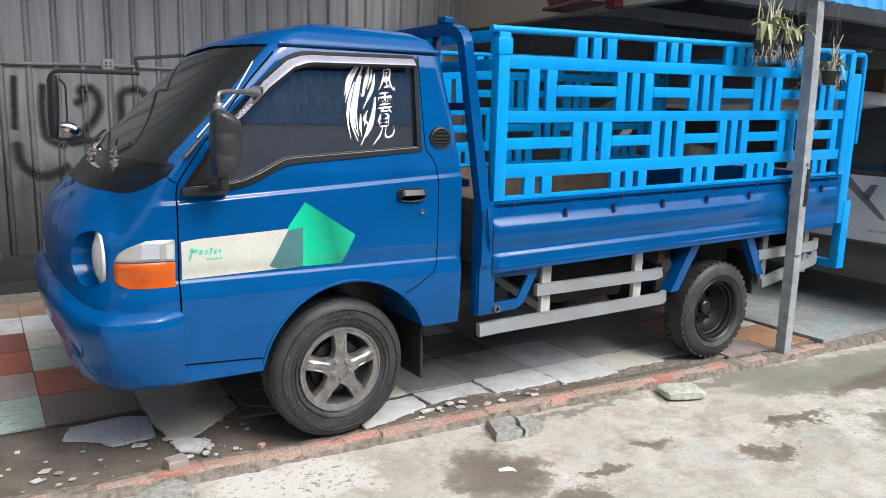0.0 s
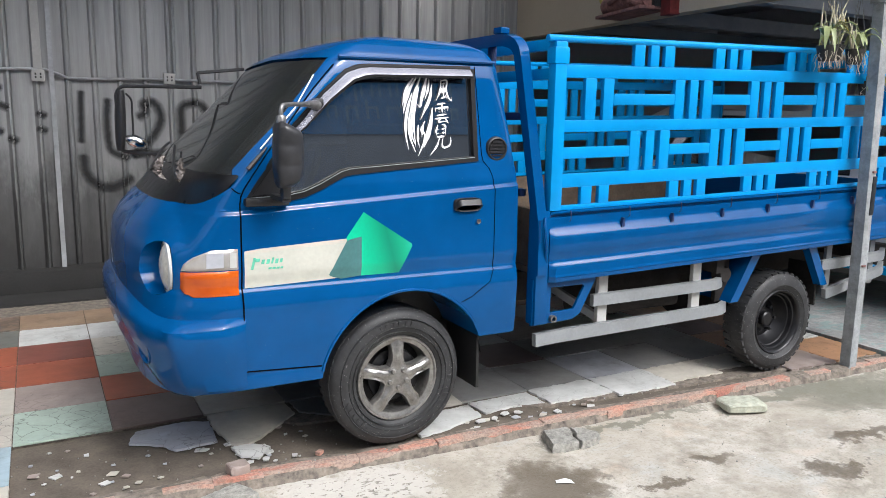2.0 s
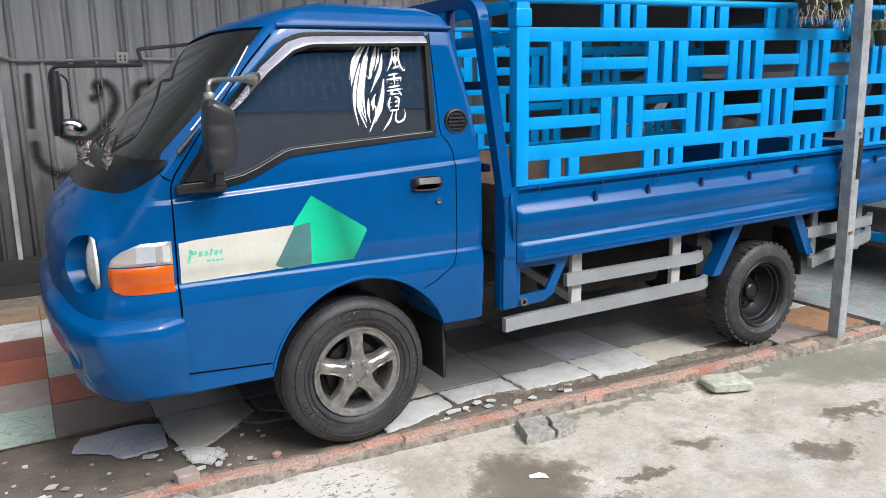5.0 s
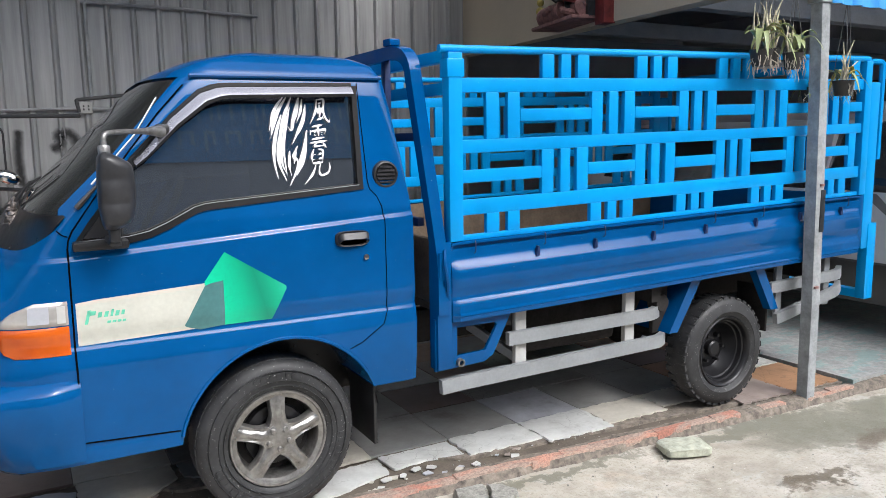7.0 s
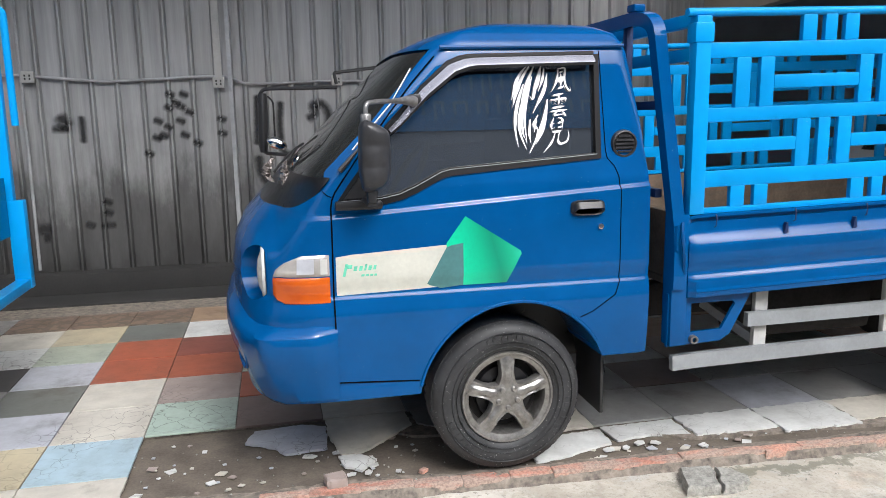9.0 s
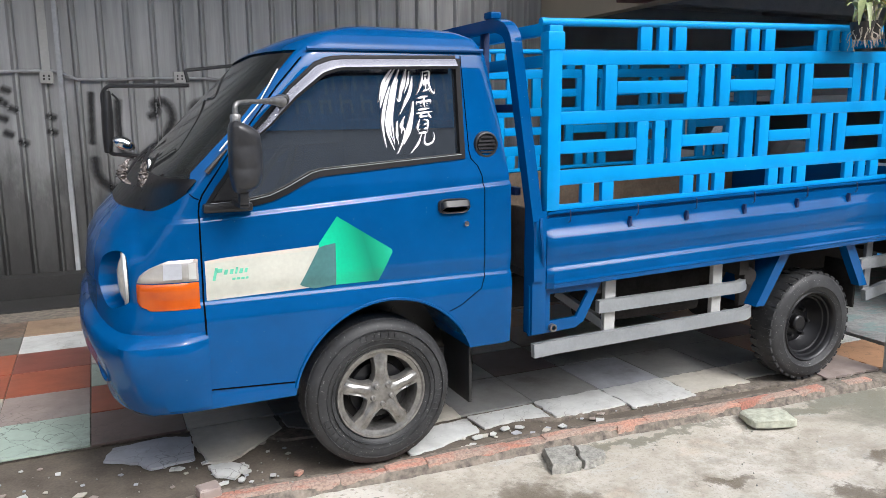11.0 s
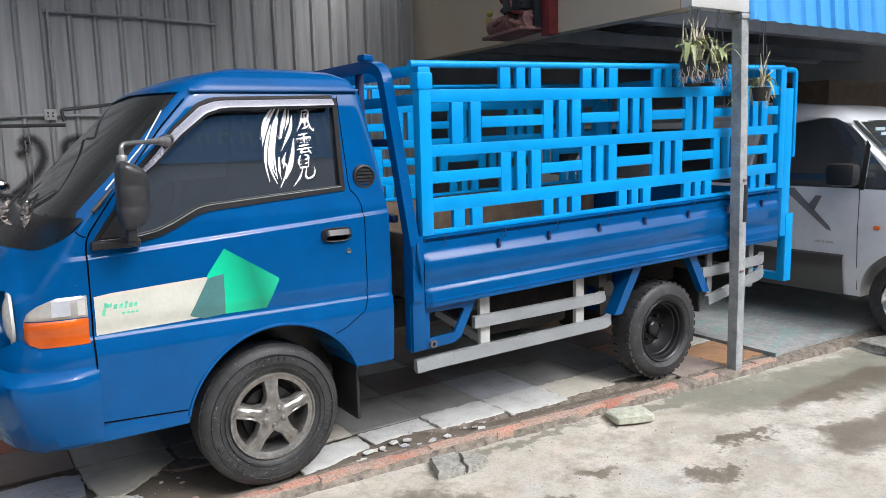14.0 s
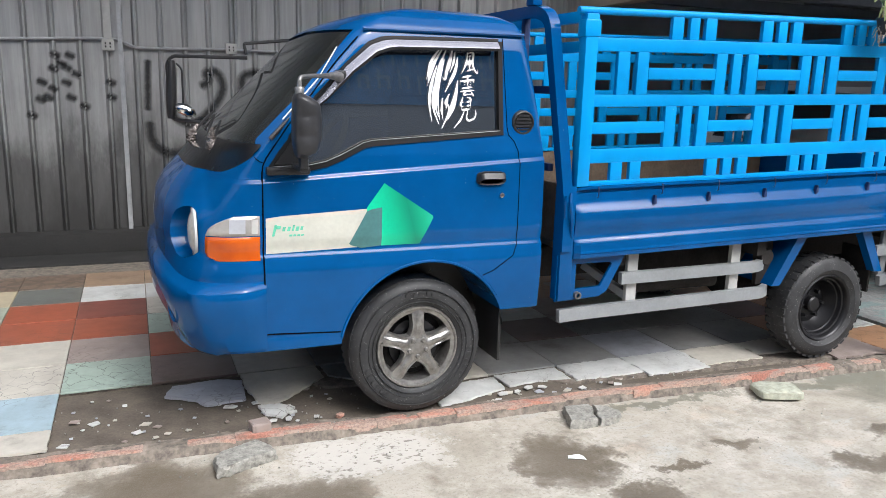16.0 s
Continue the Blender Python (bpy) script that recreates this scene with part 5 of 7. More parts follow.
    for y in (0.36, 0.62, 1.0, 1.26):
        part("headframe_bar", boxes((0.63, 0.66, y - 0.018, y + 0.018, 0.98, 1.83, 0.004)), DARKFRAME, truck)
    for z in (1.10, 1.45):
        part("headframe_bar", boxes((0.635, 0.665, 0.06, 1.56, z, z + 0.035, 0.004)), DARKFRAME, truck)


def build_cage(truck):
    """Light blue lattice sides: four rails, and groups of short bars set in turns."""
    def bar(x0, x1, z0, z1, y0=-0.032, y1=-0.006, name="lattice_bar"):
        for near in (True, False):
            bm = tilt(boxes((x0, x1, y0, y1, z0, z1, 0.006)))
            part(name, bm if near else mirror_y(bm), SKYBLUE, truck)
    XA, XB = 0.735, 3.50
    rails = [(1.640, 1.700), (1.395, 1.450), (1.140, 1.205), (1.035, 1.058)]
    for z0, z1 in rails:
        bar(XA, XB, z0, z1, name="cage_rail")
    for near in (True, False):
        bm = bmesh.new()
        tube(bm, [(0.70, -0.02, 1.813), (3.52, -0.02, 1.813)], 0.017, 10)
        part("top_tube", tilt(bm) if near else mirror_y(tilt(bm)), SKYBLUE, truck, "light blue top tube of the cage")
        for x0, x1 in ((0.73, 0.795), (3.47, 3.53)):
            bm = tilt(boxes((x0, x1, -0.045, 0.012, 1.036, 1.80, 0.008)))
            part("cage_post", bm if near else mirror_y(bm), SKYBLUE, truck)
        bm = tilt(boxes((0.722, 0.803, -0.05, 0.017, 1.70, 1.775, 0.008)))
        part("post_sleeve", bm if near else mirror_y(bm), SKYBLUE, truck)
    pitch, w, gap = 0.541, 0.065, 0.036
    A = [1.475 + pitch * k for k in range(4)]
    B = [1.20 + pitch * k for k in range(5)]
    rowz = [(1.70, 1.80), (1.450, 1.640), (1.205, 1.395), (1.058, 1.140)]
    for r, (z0, z1) in enumerate(rowz):
        starts = B if r in (0, 2) else A
        widths = ((0, w), (w + gap, w + gap + 0.056), (w + 2 * gap + 0.056, 2 * w + 2 * gap + 0.056))
        spans = []
        for s in starts:
            for a, b in widths:
                if s + b < XB:
                    bar(s + a, min(s + b, XB), z0 - 0.002, z1 + 0.002)
            spans.append((s, s + widths[-1][1]))
        if r in (1, 3):
            bar(0.915, 0.98, z0 - 0.002, z1 + 0.002)
            bar(1.022, 1.085, z0 - 0.002, z1 + 0.002)
        if r in (1, 2):
            zm = (z0 + z1) / 2
            edges = [0.795 if r == 2 else 1.085] + [v for s in spans for v in s] + [XB - 0.03]
            for a, b in zip(edges[::2], edges[1::2]):
                if b - a > 0.05:
                    bar(a, b, zm - 0.027, zm + 0.027)
    # cross tubes front and rear, tail frame
    for x, z in ((0.76, 1.79), (0.76, 1.66), (3.5, 1.79)):
        bm = boxes((x - 0.02, x + 0.02, -0.01, 1.63, z - 0.025, z + 0.025, 0.004))
        part("cross_bar", tilt(bm), SKYBLUE, truck)
    bm = bmesh.new()
    tube(bm, arc_pts([(3.66, -0.02, 1.235), (3.66, -0.02, 1.80), (3.60, 0.0, 1.80), (3.50, 0.0, 1.80)], 0.05), 0.018, 8)
    part("tail_loop", tilt(bm), SKYBLUE, truck, "bent light blue tube at the cage's tail")
    bm = bmesh.new()
    tube(bm, arc_pts([(3.66, 1.64, 1.235), (3.66, 1.64, 1.80), (3.60, 1.62, 1.80), (3.50, 1.62, 1.80)], 0.05), 0.018, 8)
    part("tail_loop", tilt(bm), SKYBLUE, truck)
    for near in (True, False):
        bm = boxes((3.585, 3.665, -0.045, 0.015, 0.47, 0.93, 0.006))
        part("tail_post", bm if near else mirror_y(bm), SKYBLUE, truck)
        bm = boxes((3.53, 3.62, -0.04, 0.01, 0.78, 1.75, 0.006))
        part("tail_corner", bm if near else mirror_y(bm), SKYBLUE, truck)
    part("tail_bar", boxes((3.59, 3.66, 0.0, 1.62, 0.47, 0.52, 0.006)), SKYBLUE, truck, "light blue tail guard bar")
    bm = boxes((3.52, 3.60, 0.03, 1.58, 0.75, 1.05, 0.006))
    part("tail_panel", bm, BLUE, truck)


def build_wheel(truck, x, z, front, near):
    R = 0.315 if front else 0.298
    w = 0.19 if front else 0.165
    rim = 0.190 if front else 0.188
    y0 = 0.045 if front else 0.012
    def put(name, bm, mat, parent, lab=""):
        return part(name, bm if near else mirror_y(bm), mat, parent, lab)
    prof = [(rim, 0.018), (rim + 0.012, 0.004), (rim + 0.03, 0.0), (R - 0.075, -0.006), (R - 0.035, 0.0), (R - 0.012, 0.014), (R - 0.002, 0.034), (R, 0.06), (R, w - 0.06), (R - 0.012, w - 0.014), (R - 0.05, w), (rim, w - 0.02)]
    bm = lathe(bmesh.new(), [(r, y0 + v) for r, v in prof], 64, "y", (x, 0, z))
    tyre = put("tyre", bm, RUBBER, truck, "worn black road tyre" if front else "knobbly black truck tyre")
    if front:
        bm = bmesh.new()
        for r in (0.215, 0.235, 0.272):
            lathe(bm, [(r - 0.0025, y0 - 0.004), (r, y0 - 0.009), (r + 0.0025, y0 - 0.004)], 64, "y", (x, 0, z))
        put("sidewall_rib", bm, RUBBER, tyre)
        for a0 in (75, 200, 320):
            for k in range(6):
                m = Matrix.Translation((x, 0, z)) @ Matrix.Rotation(-radians(a0 + 7 * k), 4, "Y")
                bm = boxes((0.244, 0.262, y0 - 0.0085, y0 - 0.002, -0.009, 0.009 - 0.005 * (k % 2), 0.001))
                bmesh.ops.transform(bm, matrix=m, verts=bm.verts)
                put("sidewall_bar", bm, RUBBER, tyre)
    n = 54 if front else 36
    for g in range(2):
        bm = bmesh.new()
        for k in range(n):
            a = 2 * math.pi * (k + 0.5 * g) / n
            if front:
                cut = (R - 0.010, R - 0.001, y0 + 0.03 + 0.075 * g, y0 + 0.085 + 0.075 * g, -0.012, 0.012)
            else:
                cut = (R - 0.034, R + 0.0005, y0 + 0.015 + 0.082 * g, y0 + 0.07 + 0.082 * g, -0.016, 0.016)
            m = Matrix.Translation((x, 0, z)) @ Matrix.Rotation(-a, 4, "Y")
            sub = bmesh.new()
            box(sub, *cut)
            bmesh.ops.transform(sub, matrix=m, verts=sub.verts)
            tmp = bpy.data.meshes.new("tmp")
            sub.to_mesh(tmp)
            sub.free()
            bm.from_mesh(tmp)
            bpy.data.meshes.remove(tmp)
        put("tread", bm, RUBBER, tyre)
    if front:
        prof = [(0.150, 0.10), (0.156, 0.055), (0.160, 0.020), (0.163, 0.014), (0.172, 0.011), (0.180, 0.009), (0.184, 0.001), (0.190, 0.001), (0.194, 0.008), (0.191, 0.03), (0.182, 0.15)]
        bm = lathe(bmesh.new(), [(r, y0 + v) for r, v in prof], 48, "y", (x, 0, z))
        rimo = put("rim", bm, ALLOY, truck, "dirty silver five-spoke alloy rim")
        bm = lathe(bmesh.new(), [(0.0, y0 + 0.085), (0.15, y0 + 0.09), (0.165, y0 + 0.10)], 32, "y", (x, 0, z))
        put("brake_drum", bm, CHASSIS, rimo)
        bm = lathe(bmesh.new(), [(0.060, y0 + 0.082), (0.075, y0 + 0.064), (0.118, y0 + 0.062), (0.122, y0 + 0.070), (0.122, y0 + 0.085)], 40, "y", (x, 0, z))
        put("brake_disc", bm, DARKSTEEL, rimo, "dark brake disc behind the spokes")
        bm = lathe(bmesh.new(), [(0.0, y0 + 0.001), (0.050, y0 + 0.002), (0.060, y0 + 0.006), (0.066, y0 + 0.02), (0.066, y0 + 0.05)], 32, "y", (x, 0, z))
        put("hub", bm, ALLOY, rimo)
        for k in range(5):
            a = 2 * math.pi * k / 5 + math.pi / 2
            bm = bmesh.new()
            rows = []
            for j in range(9):
                s = j / 8
                r = 0.035 + 0.137 * s
                hw = 0.052 - 0.026 * math.sin(math.pi / 2 * min(1, s * 1.9)) + 0.010 * s * s
                lift = y0 + 0.006 + 0.008 * s * s - 0.008 * math.sin(math.pi * s)
                dip = 0.010 * math.sin(math.pi * min(1, s * 1.1)) ** 0.5
                rows.append([(r, lift + d, c * hw) for c, d in ((-1, 0.045), (-1, 0.012), (-0.88, 0.004), (-0.66, dip * 0.75), (-0.5, dip * 0.6), (-0.3, -0.002), (0, -0.004), (0.3, -0.002), (0.5, dip * 0.6), (0.66, dip * 0.75), (0.88, 0.004), (1, 0.012), (1, 0.045))])
            grid_faces(bm, rows)
            bmesh.ops.transform(bm, matrix=Matrix.Translation((x, 0, z)) @ Matrix.Rotation(-a, 4, "Y"), verts=bm.verts)
            put("spoke", bm, ALLOY, rimo)
            a2 = a + math.pi / 5
            bm = lathe(bmesh.new(), [(0, y0 - 0.010), (0.008, y0 - 0.009), (0.0115, y0 - 0.004), (0.0125, y0 + 0.012)], 12, "y", (x + 0.042 * math.cos(a2), 0, z + 0.042 * math.sin(a2)))
            put("wheel_nut", bm, ALLOY, rimo)
    else:
        prof = [(0.0, 0.115), (0.06, 0.115), (0.10, 0.125), (0.115, 0.13), (0.132, 0.11), (0.150, 0.062), (0.157, 0.058), (0.162, 0.036), (0.171, 0.032), (0.176, 0.012), (0.181, 0.006), (0.190, 0.002), (0.196, 0.010), (0.190, 0.15)]
        bm = lathe(bmesh.new(), [(r, y0 + v) for r, v in prof], 48, "y", (x, 0, z))
        rimo = put("rim", bm, DARKSTEEL, truck, "black deep-dish steel rim")
        bm = lathe(bmesh.new(), [(0.0, y0 + 0.075), (0.036, y0 + 0.077), (0.044, y0 + 0.085), (0.046, y0 + 0.13)], 20, "y", (x, 0, z))
        put("hub", bm, DARKSTEEL, rimo)
        for k in range(6):
            a = 2 * math.pi * k / 6
            bm = lathe(bmesh.new(), [(0, y0 + 0.085), (0.010, y0 + 0.088), (0.011, y0 + 0.12)], 8, "y", (x + 0.078 * math.cos(a), 0, z + 0.078 * math.sin(a)))
            put("wheel_nut", bm, DARKSTEEL, rimo)


truck = thing("truck", "dark blue small flatbed truck with a light blue lattice cage", "truck", "parked trucks")
build_cab(truck)
build_stickers(truck)
build_mirrors(truck)
build_bed(truck)
build_cage(truck)
for near in (True, False):
    build_wheel(truck, *WHEEL_F, True, near)
    build_wheel(truck, *WHEEL_R, False, near)


# second truck of the same kind, parked further along; only its tail comes into view
second = copy_thing(truck, pose(-5.79, -0.12, 0.0))
tagged(second, "second dark blue flatbed truck with a light blue cage")
for o in second.children:
    if min(c[0] for c in o.bound_box) > 0.66 and o.name.split(".")[0] not in ("tyre", "rim", "rear_axle", "chassis_frame"):
        o.location.z += 0.115

# ---- sheet wall fittings ----
def wall_face(x):
    return 4.13 - 0.028 if x < -1.18 else 4.19 - 0.028


conduit = thing("conduit", "grey surface conduit with switch boxes along the sheet wall", "conduit")
bm = bmesh.new()
tube(bm, [(-6.0, 4.09, 1.80), (-2.84, 4.09, 1.80), (-2.17, 4.09, 1.745), (-1.40, 4.09, 1.785), (-1.23, 4.10, 1.785), (-1.14, 4.14, 1.755), (-1.07, 4.15, 1.725), (-0.9, 4.15, 1.725), (-0.3, 4.15, 1.745), (0.6, 4.15, 1.735), (1.6, 4.15, 1.74)], 0.012, 8)
part("pipe", bm, GALV, conduit)
for pts in ([(-0.235, 4.145, 1.77), (-0.235, 4.145, 2.60)], [(-0.27, 4.145, 2.585), (0.5, 4.145, 2.58), (1.16, 4.145, 2.56)], [(-2.83, 4.085, 0.2), (-2.79, 4.085, 4.3)]):
    bm = bmesh.new()
    tube(bm, pts, 0.013, 8)
    part("pipe", bm, GALV, conduit)
for x, z in ((-2.76, 1.785), (-1.285, 1.735), (-0.285, 1.75)):
    y = wall_face(x)
    b = part("switch_box", boxes((x - 0.046, x + 0.046, y - 0.05, y, z - 0.045, z + 0.045, 0.006)), GREYBOX, conduit, "grey switch box")
    for dx, dz in ((-0.018, 0.012), (0.018, 0.012), (-0.018, -0.014), (0.018, -0.014)):
        part("switch_slot", boxes((x + dx - 0.006, x + dx + 0.006, y - 0.052, y - 0.048, z + dz - 0.008, z + dz + 0.008)), BLACK, b)
part("cover_strip", boxes((-1.315, -1.255, 4.085, 4.10, 1.78, 4.3, 0.003)), GREYBOX, conduit)

graffiti = thing("graffiti", "black spray-paint scrawl on the sheet wall", "graffiti")


def spray(pts, width, soft=6):
    """A sprayed stroke that follows the ribs; its edge fades out."""
    bm = bmesh.new()
    lay = bm.verts.layers.float.new("cover")
    fine = []
    pts = arc_pts([(x, 0, z) for x, z in pts], 0.1, 4) if len(pts) > 2 else [Vector((x, 0, z)) for x, z in pts]
    for a, b in zip(pts, pts[1:]):
        m = max(1, int((b - a).length / 0.012))
        fine += [a + (b - a) * k / m for k in range(m)]
    fine.append(pts[-1])
    first = fine[0] - (fine[1] - fine[0]).normalized() * width * 0.5
    last = fine[-1] + (fine[-1] - fine[-2]).normalized() * width * 0.5
    fine = [first] + fine + [last]
    rows = []
    for k, p in enumerate(fine):
        d = (fine[min(k + 1, len(fine) - 1)] - fine[max(k - 1, 0)]).normalized()
        n = Vector((-d.z, 0, d.x))
        end = 0.0 if k in (0, len(fine) - 1) else 1.0
        row = []
        for j in range(-soft, soft + 1):
            q = p + n * width * 0.85 * j / soft
            x0, y0 = (-9.0, 4.13) if q.x < -1.18 else (-1.17, 4.19)
            low = max(0.0, 1.2 - (q.z - 0.17)) / 1.2
            v = bm.verts.new((q.x, wall_y(q.x, x0, y0) + 0.03 * low * noise.noise((q.x * 1.7, q.z * 2.0, 3)) - 0.009, q.z))
            v[lay] = end * (1 - abs(j / soft)) ** 0.8
            row.append(v)
        rows.append(row)
    for a, b in zip(rows, rows[1:]):
        for i in range(2 * soft):
            bm.faces.new((a[i], a[i + 1], b[i + 1], b[i]))
    part("spray_stroke", bm, SPRAY, graffiti)


spray([(-0.98, 1.62), (-0.99, 1.44), (-1.0, 1.21)], 0.05)
spray([(-0.78, 1.56), (-0.80, 1.36), (-0.78, 1.12), (-0.64, 1.07)], 0.06)
spray([(-0.54, 1.42), (-0.47, 1.47), (-0.52, 1.54), (-0.41, 1.56), (-0.345, 1.43), (-0.40, 1.29), (-0.53, 1.15), (-0.60, 1.10)], 0.07)
spray([(-0.60, 1.10), (-0.30, 1.12)], 0.06)
spray([(-0.19, 1.24), (-0.20, 1.53), (-0.03, 1.56), (0.05, 1.45), (-0.05, 1.36)], 0.07)
spray([(-0.99, 1.09), (-0.98, 0.93), (-0.88, 0.83), (-0.76, 0.82), (-0.62, 0.90)], 0.07)
for x, z in ((-1.69, 1.64), (-1.58, 1.64), (-1.65, 1.57), (-1.71, 1.53), (-1.61, 1.54), (-1.54, 1.49), (-1.80, 1.42), (-1.62, 1.42), (-1.72, 1.37), (-1.76, 1.30), (-1.59, 1.30), (-1.49, 1.23), (-1.89, 1.15), (-1.82, 1.28), (-1.28, 1.43), (-1.28, 1.31), (-2.26, 0.75), (-2.26, 0.66), (-2.41, 0.56)):
    spray([(x - 0.025, z + 0.01), (x + 0.025, z - 0.012)], 0.055, 4)
spray([(-2.56, 1.46), (-2.52, 1.40)], 0.10)
spray([(-2.62, 1.37), (-2.50, 1.37)], 0.06)
spray([(-2.31, 0.55), (-2.22, 0.55)], 0.05)
spray([(-2.80, 0.54), (-2.73, 0.54)], 0.08)
spray([(-2.77, 0.46), (-2.74, 0.46)], 0.06)
spray([(-2.40, 1.46), (-2.40, 1.26)], 0.05)

# ---- post, hanging plants ----
post = thing("post", "weathered grey square timber post at the kerb", "post")
bm = bmesh.new()
prof = [(2.995, -0.105, -0.05), (2.985, -0.11, 0.55), (2.965, -0.113, 1.1), (2.945, -0.116, 1.6), (2.915, -0.12, 2.16)]
rows = []
for x, y, z in prof:
    rows.append([(x + a * 0.033, y + b * 0.033, z) for a, b in ((-1, -1), (-0.86, -1.06), (0.86, -1.06), (1, -1), (1, 1), (-1, 1))])
vs = grid_faces(bm, rows, close=True)
bm.faces.new(vs[0])
bm.faces.new(vs[-1])
part("shaft", bm, WOOD, post)
part("top_plate", boxes((2.87, 3.01, -0.165, -0.075, 2.13, 2.16, 0.003)), WOOD, post)
for z in (0.62, 1.18):
    part("nail", boxes((2.955, 2.985, -0.156, -0.146, z, z + 0.012)), RUST, post)
bm = bmesh.new()
box(bm, 2.968, 3.004, -0.1525, -0.078, 0.93, 1.16, 0.003)
part("tar_stain", bm, GREASE, post, "dark tarry patch on the post")


def hanging_plant(at, seed, leaves, tall, pot_r=0.05, yellow=0.2):
    rng = random.Random(seed)
    plant = thing("hanging_plant", "orchid in a hanging pot with bare roots and strap leaves", "plant", "hanging orchids")
    x, y, z = at
    bm = lathe(bmesh.new(), [(0.0, 0.0), (pot_r * 0.72, 0.0), (pot_r, 0.075), (pot_r * 1.05, 0.08), (pot_r * 0.9, 0.08), (pot_r * 0.8, 0.06), (0, 0.06)], 14, "z", (x, y, z))
    part("pot", bm, BROWNPOT, plant, "black net pot")
    for k in range(3):
        a = 2.1 * k + seed
        bm = bmesh.new()
        tube(bm, [(x + pot_r * math.cos(a), y + pot_r * math.sin(a), z + 0.075), (x + 0.01 * math.cos(a), y, 2.17)], 0.0018, 4)
        part("wire", bm, WIRE, plant)
    bm = bmesh.new()
    for k in range(32):
        a, r = rng.uniform(0, 6.28), pot_r * rng.uniform(0.6, 1.0)
        p = Vector((x + r * math.cos(a), y + r * math.sin(a), z + rng.uniform(0.03, 0.09)))
        pts = [p]
        for j in range(4):
            p = p + Vector((rng.uniform(-0.012, 0.012), rng.uniform(-0.012, 0.012), -rng.uniform(0.004, 0.032)))
            pts.append(p)
        tube(bm, pts, [0.0022, 0.0022, 0.0019, 0.0016, 0.001], 4)
    part("root_tuft", bm, ROOTS, plant, "pale dangling roots")
    for k in range(leaves // 2 + 1):
        bm = bmesh.new()
        a = rng.uniform(0, 6.28)
        p = Vector((x + 0.02 * math.cos(a), y + 0.02 * math.sin(a), z + 0.06))
        q = p + Vector((rng.uniform(-0.06, 0.06), rng.uniform(-0.04, 0.04), tall * rng.uniform(0.6, 1.25)))
        m = (p + q) / 2 + Vector((rng.uniform(-0.03, 0.03), rng.uniform(-0.02, 0.02), 0))
        q += Vector((rng.uniform(-0.05, 0.05), 0, 0))
        tube(bm, [p, m, q], [0.0035, 0.0055, 0.0025], 7)
        part("cane", bm, CANE, plant)
    for k in range(leaves):
        bm = bmesh.new()
        a = rng.uniform(0, 6.28)
        L, w = rng.uniform(0.07, 0.17), rng.uniform(0.009, 0.018)
        base = Vector((x + 0.02 * math.cos(a), y + 0.02 * math.sin(a), z + 0.07 + rng.uniform(0, tall * 0.5)))
        out = Vector((math.cos(a), math.sin(a), 0))
        side = Vector((-math.sin(a), math.cos(a), 0))
        lift, sag = rng.uniform(0.6, 1.5), rng.uniform(0.9, 2.0)
        rows = []
        for j in range(8):
            s = j / 7
            c = base + out * L * s * 0.75 + Vector((0, 0, L * (lift * s - sag * s * s)))
            ww = w * math.sin(math.pi * (0.12 + 0.86 * s)) ** 0.7
            rows.append([c - side * ww + Vector((0, 0, ww * 0.35)), c, c + side * ww + Vector((0, 0, ww * 0.35))])
        grid_faces(bm, rows)
        thick(bm, 0.0012)
        part("leaf", bm, DRYLEAF if rng.random() < yellow else LEAF, plant)
    return plant


hanging_plant((2.435, -0.15, 1.79), 1, 11, 0.22, 0.055, 0.15)
hanging_plant((2.525, -0.13, 1.80), 2, 12, 0.24, 0.05, 0.35)
hanging_plant((2.675, -0.15, 1.785), 3, 9, 0.17, 0.05, 0.1)
hanging_plant((3.115, -0.14, 1.66), 4, 10, 0.19, 0.055, 0.3)
hanging_plant((3.01, -0.02, 1.63), 5, 6, 0.10, 0.05, 0.1)

# ---- red hoist gear on the beige wall ----
hoist = thing("hoist", "rusty red winch machinery bolted to the beige wall", "machinery")
UX, UY = (BX1 - BX0) / math.hypot(BX1 - BX0, BY1 - BY0), (BY1 - BY0) / math.hypot(BX1 - BX0, BY1 - BY0)


def on_beam(s, out, z):
    """s along the wall from its near end, out from its face."""
    s = s if s < 1.4 else 1.32 + (s - 1.46) * 0.62
    return Vector((BX0 + UX * s - UY * out, BY0 + UY * s + UX * out, z))


def beam_box(s0, s1, o0, o1, z0, z1, bevel=0.006):
    bm = boxes((s0, s1, o0, o1, z0, z1, bevel))
    for v in bm.verts:
        v.co = on_beam(v.co.x, v.co.y, v.co.z)
    return bm


part("back_plate", beam_box(1.46, 1.66, 0.005, 0.09, 2.20, 2.95), REDPAINT, hoist, "scratched red steel plate")
part("base_shelf", beam_box(1.66, 2.75, 0.0, 0.26, 2.245, 2.27), RUST, hoist)
part("frame_upright", beam_box(1.66, 1.72, 0.05, 0.14, 2.25, 2.95), GREASE, hoist)
part("gear_case", beam_box(1.78, 2.20, 0.04, 0.24, 2.40, 2.80, 0.02), GREASE, hoist, "greasy dark gear case")
for s, z, r, l, m in ((2.45, 2.345, 0.07, 0.6, RUST), (2.05, 2.47, 0.08, 0.2, RUST), (1.92, 2.33, 0.05, 0.34, RUST), (2.25, 2.55, 0.07, 0.26, REDPAINT)):
    bm = bmesh.new()
    tube(bm, [on_beam(s - l / 2, 0.15, z), on_beam(s + l / 2, 0.15, z)], r, 16)
    tube(bm, [on_beam(s - l / 2 - 0.012, 0.15, z), on_beam(s - l / 2 + 0.012, 0.15, z)], r * 1.25, 16)
    part("drum", bm, m, hoist, "rusty winch drum")
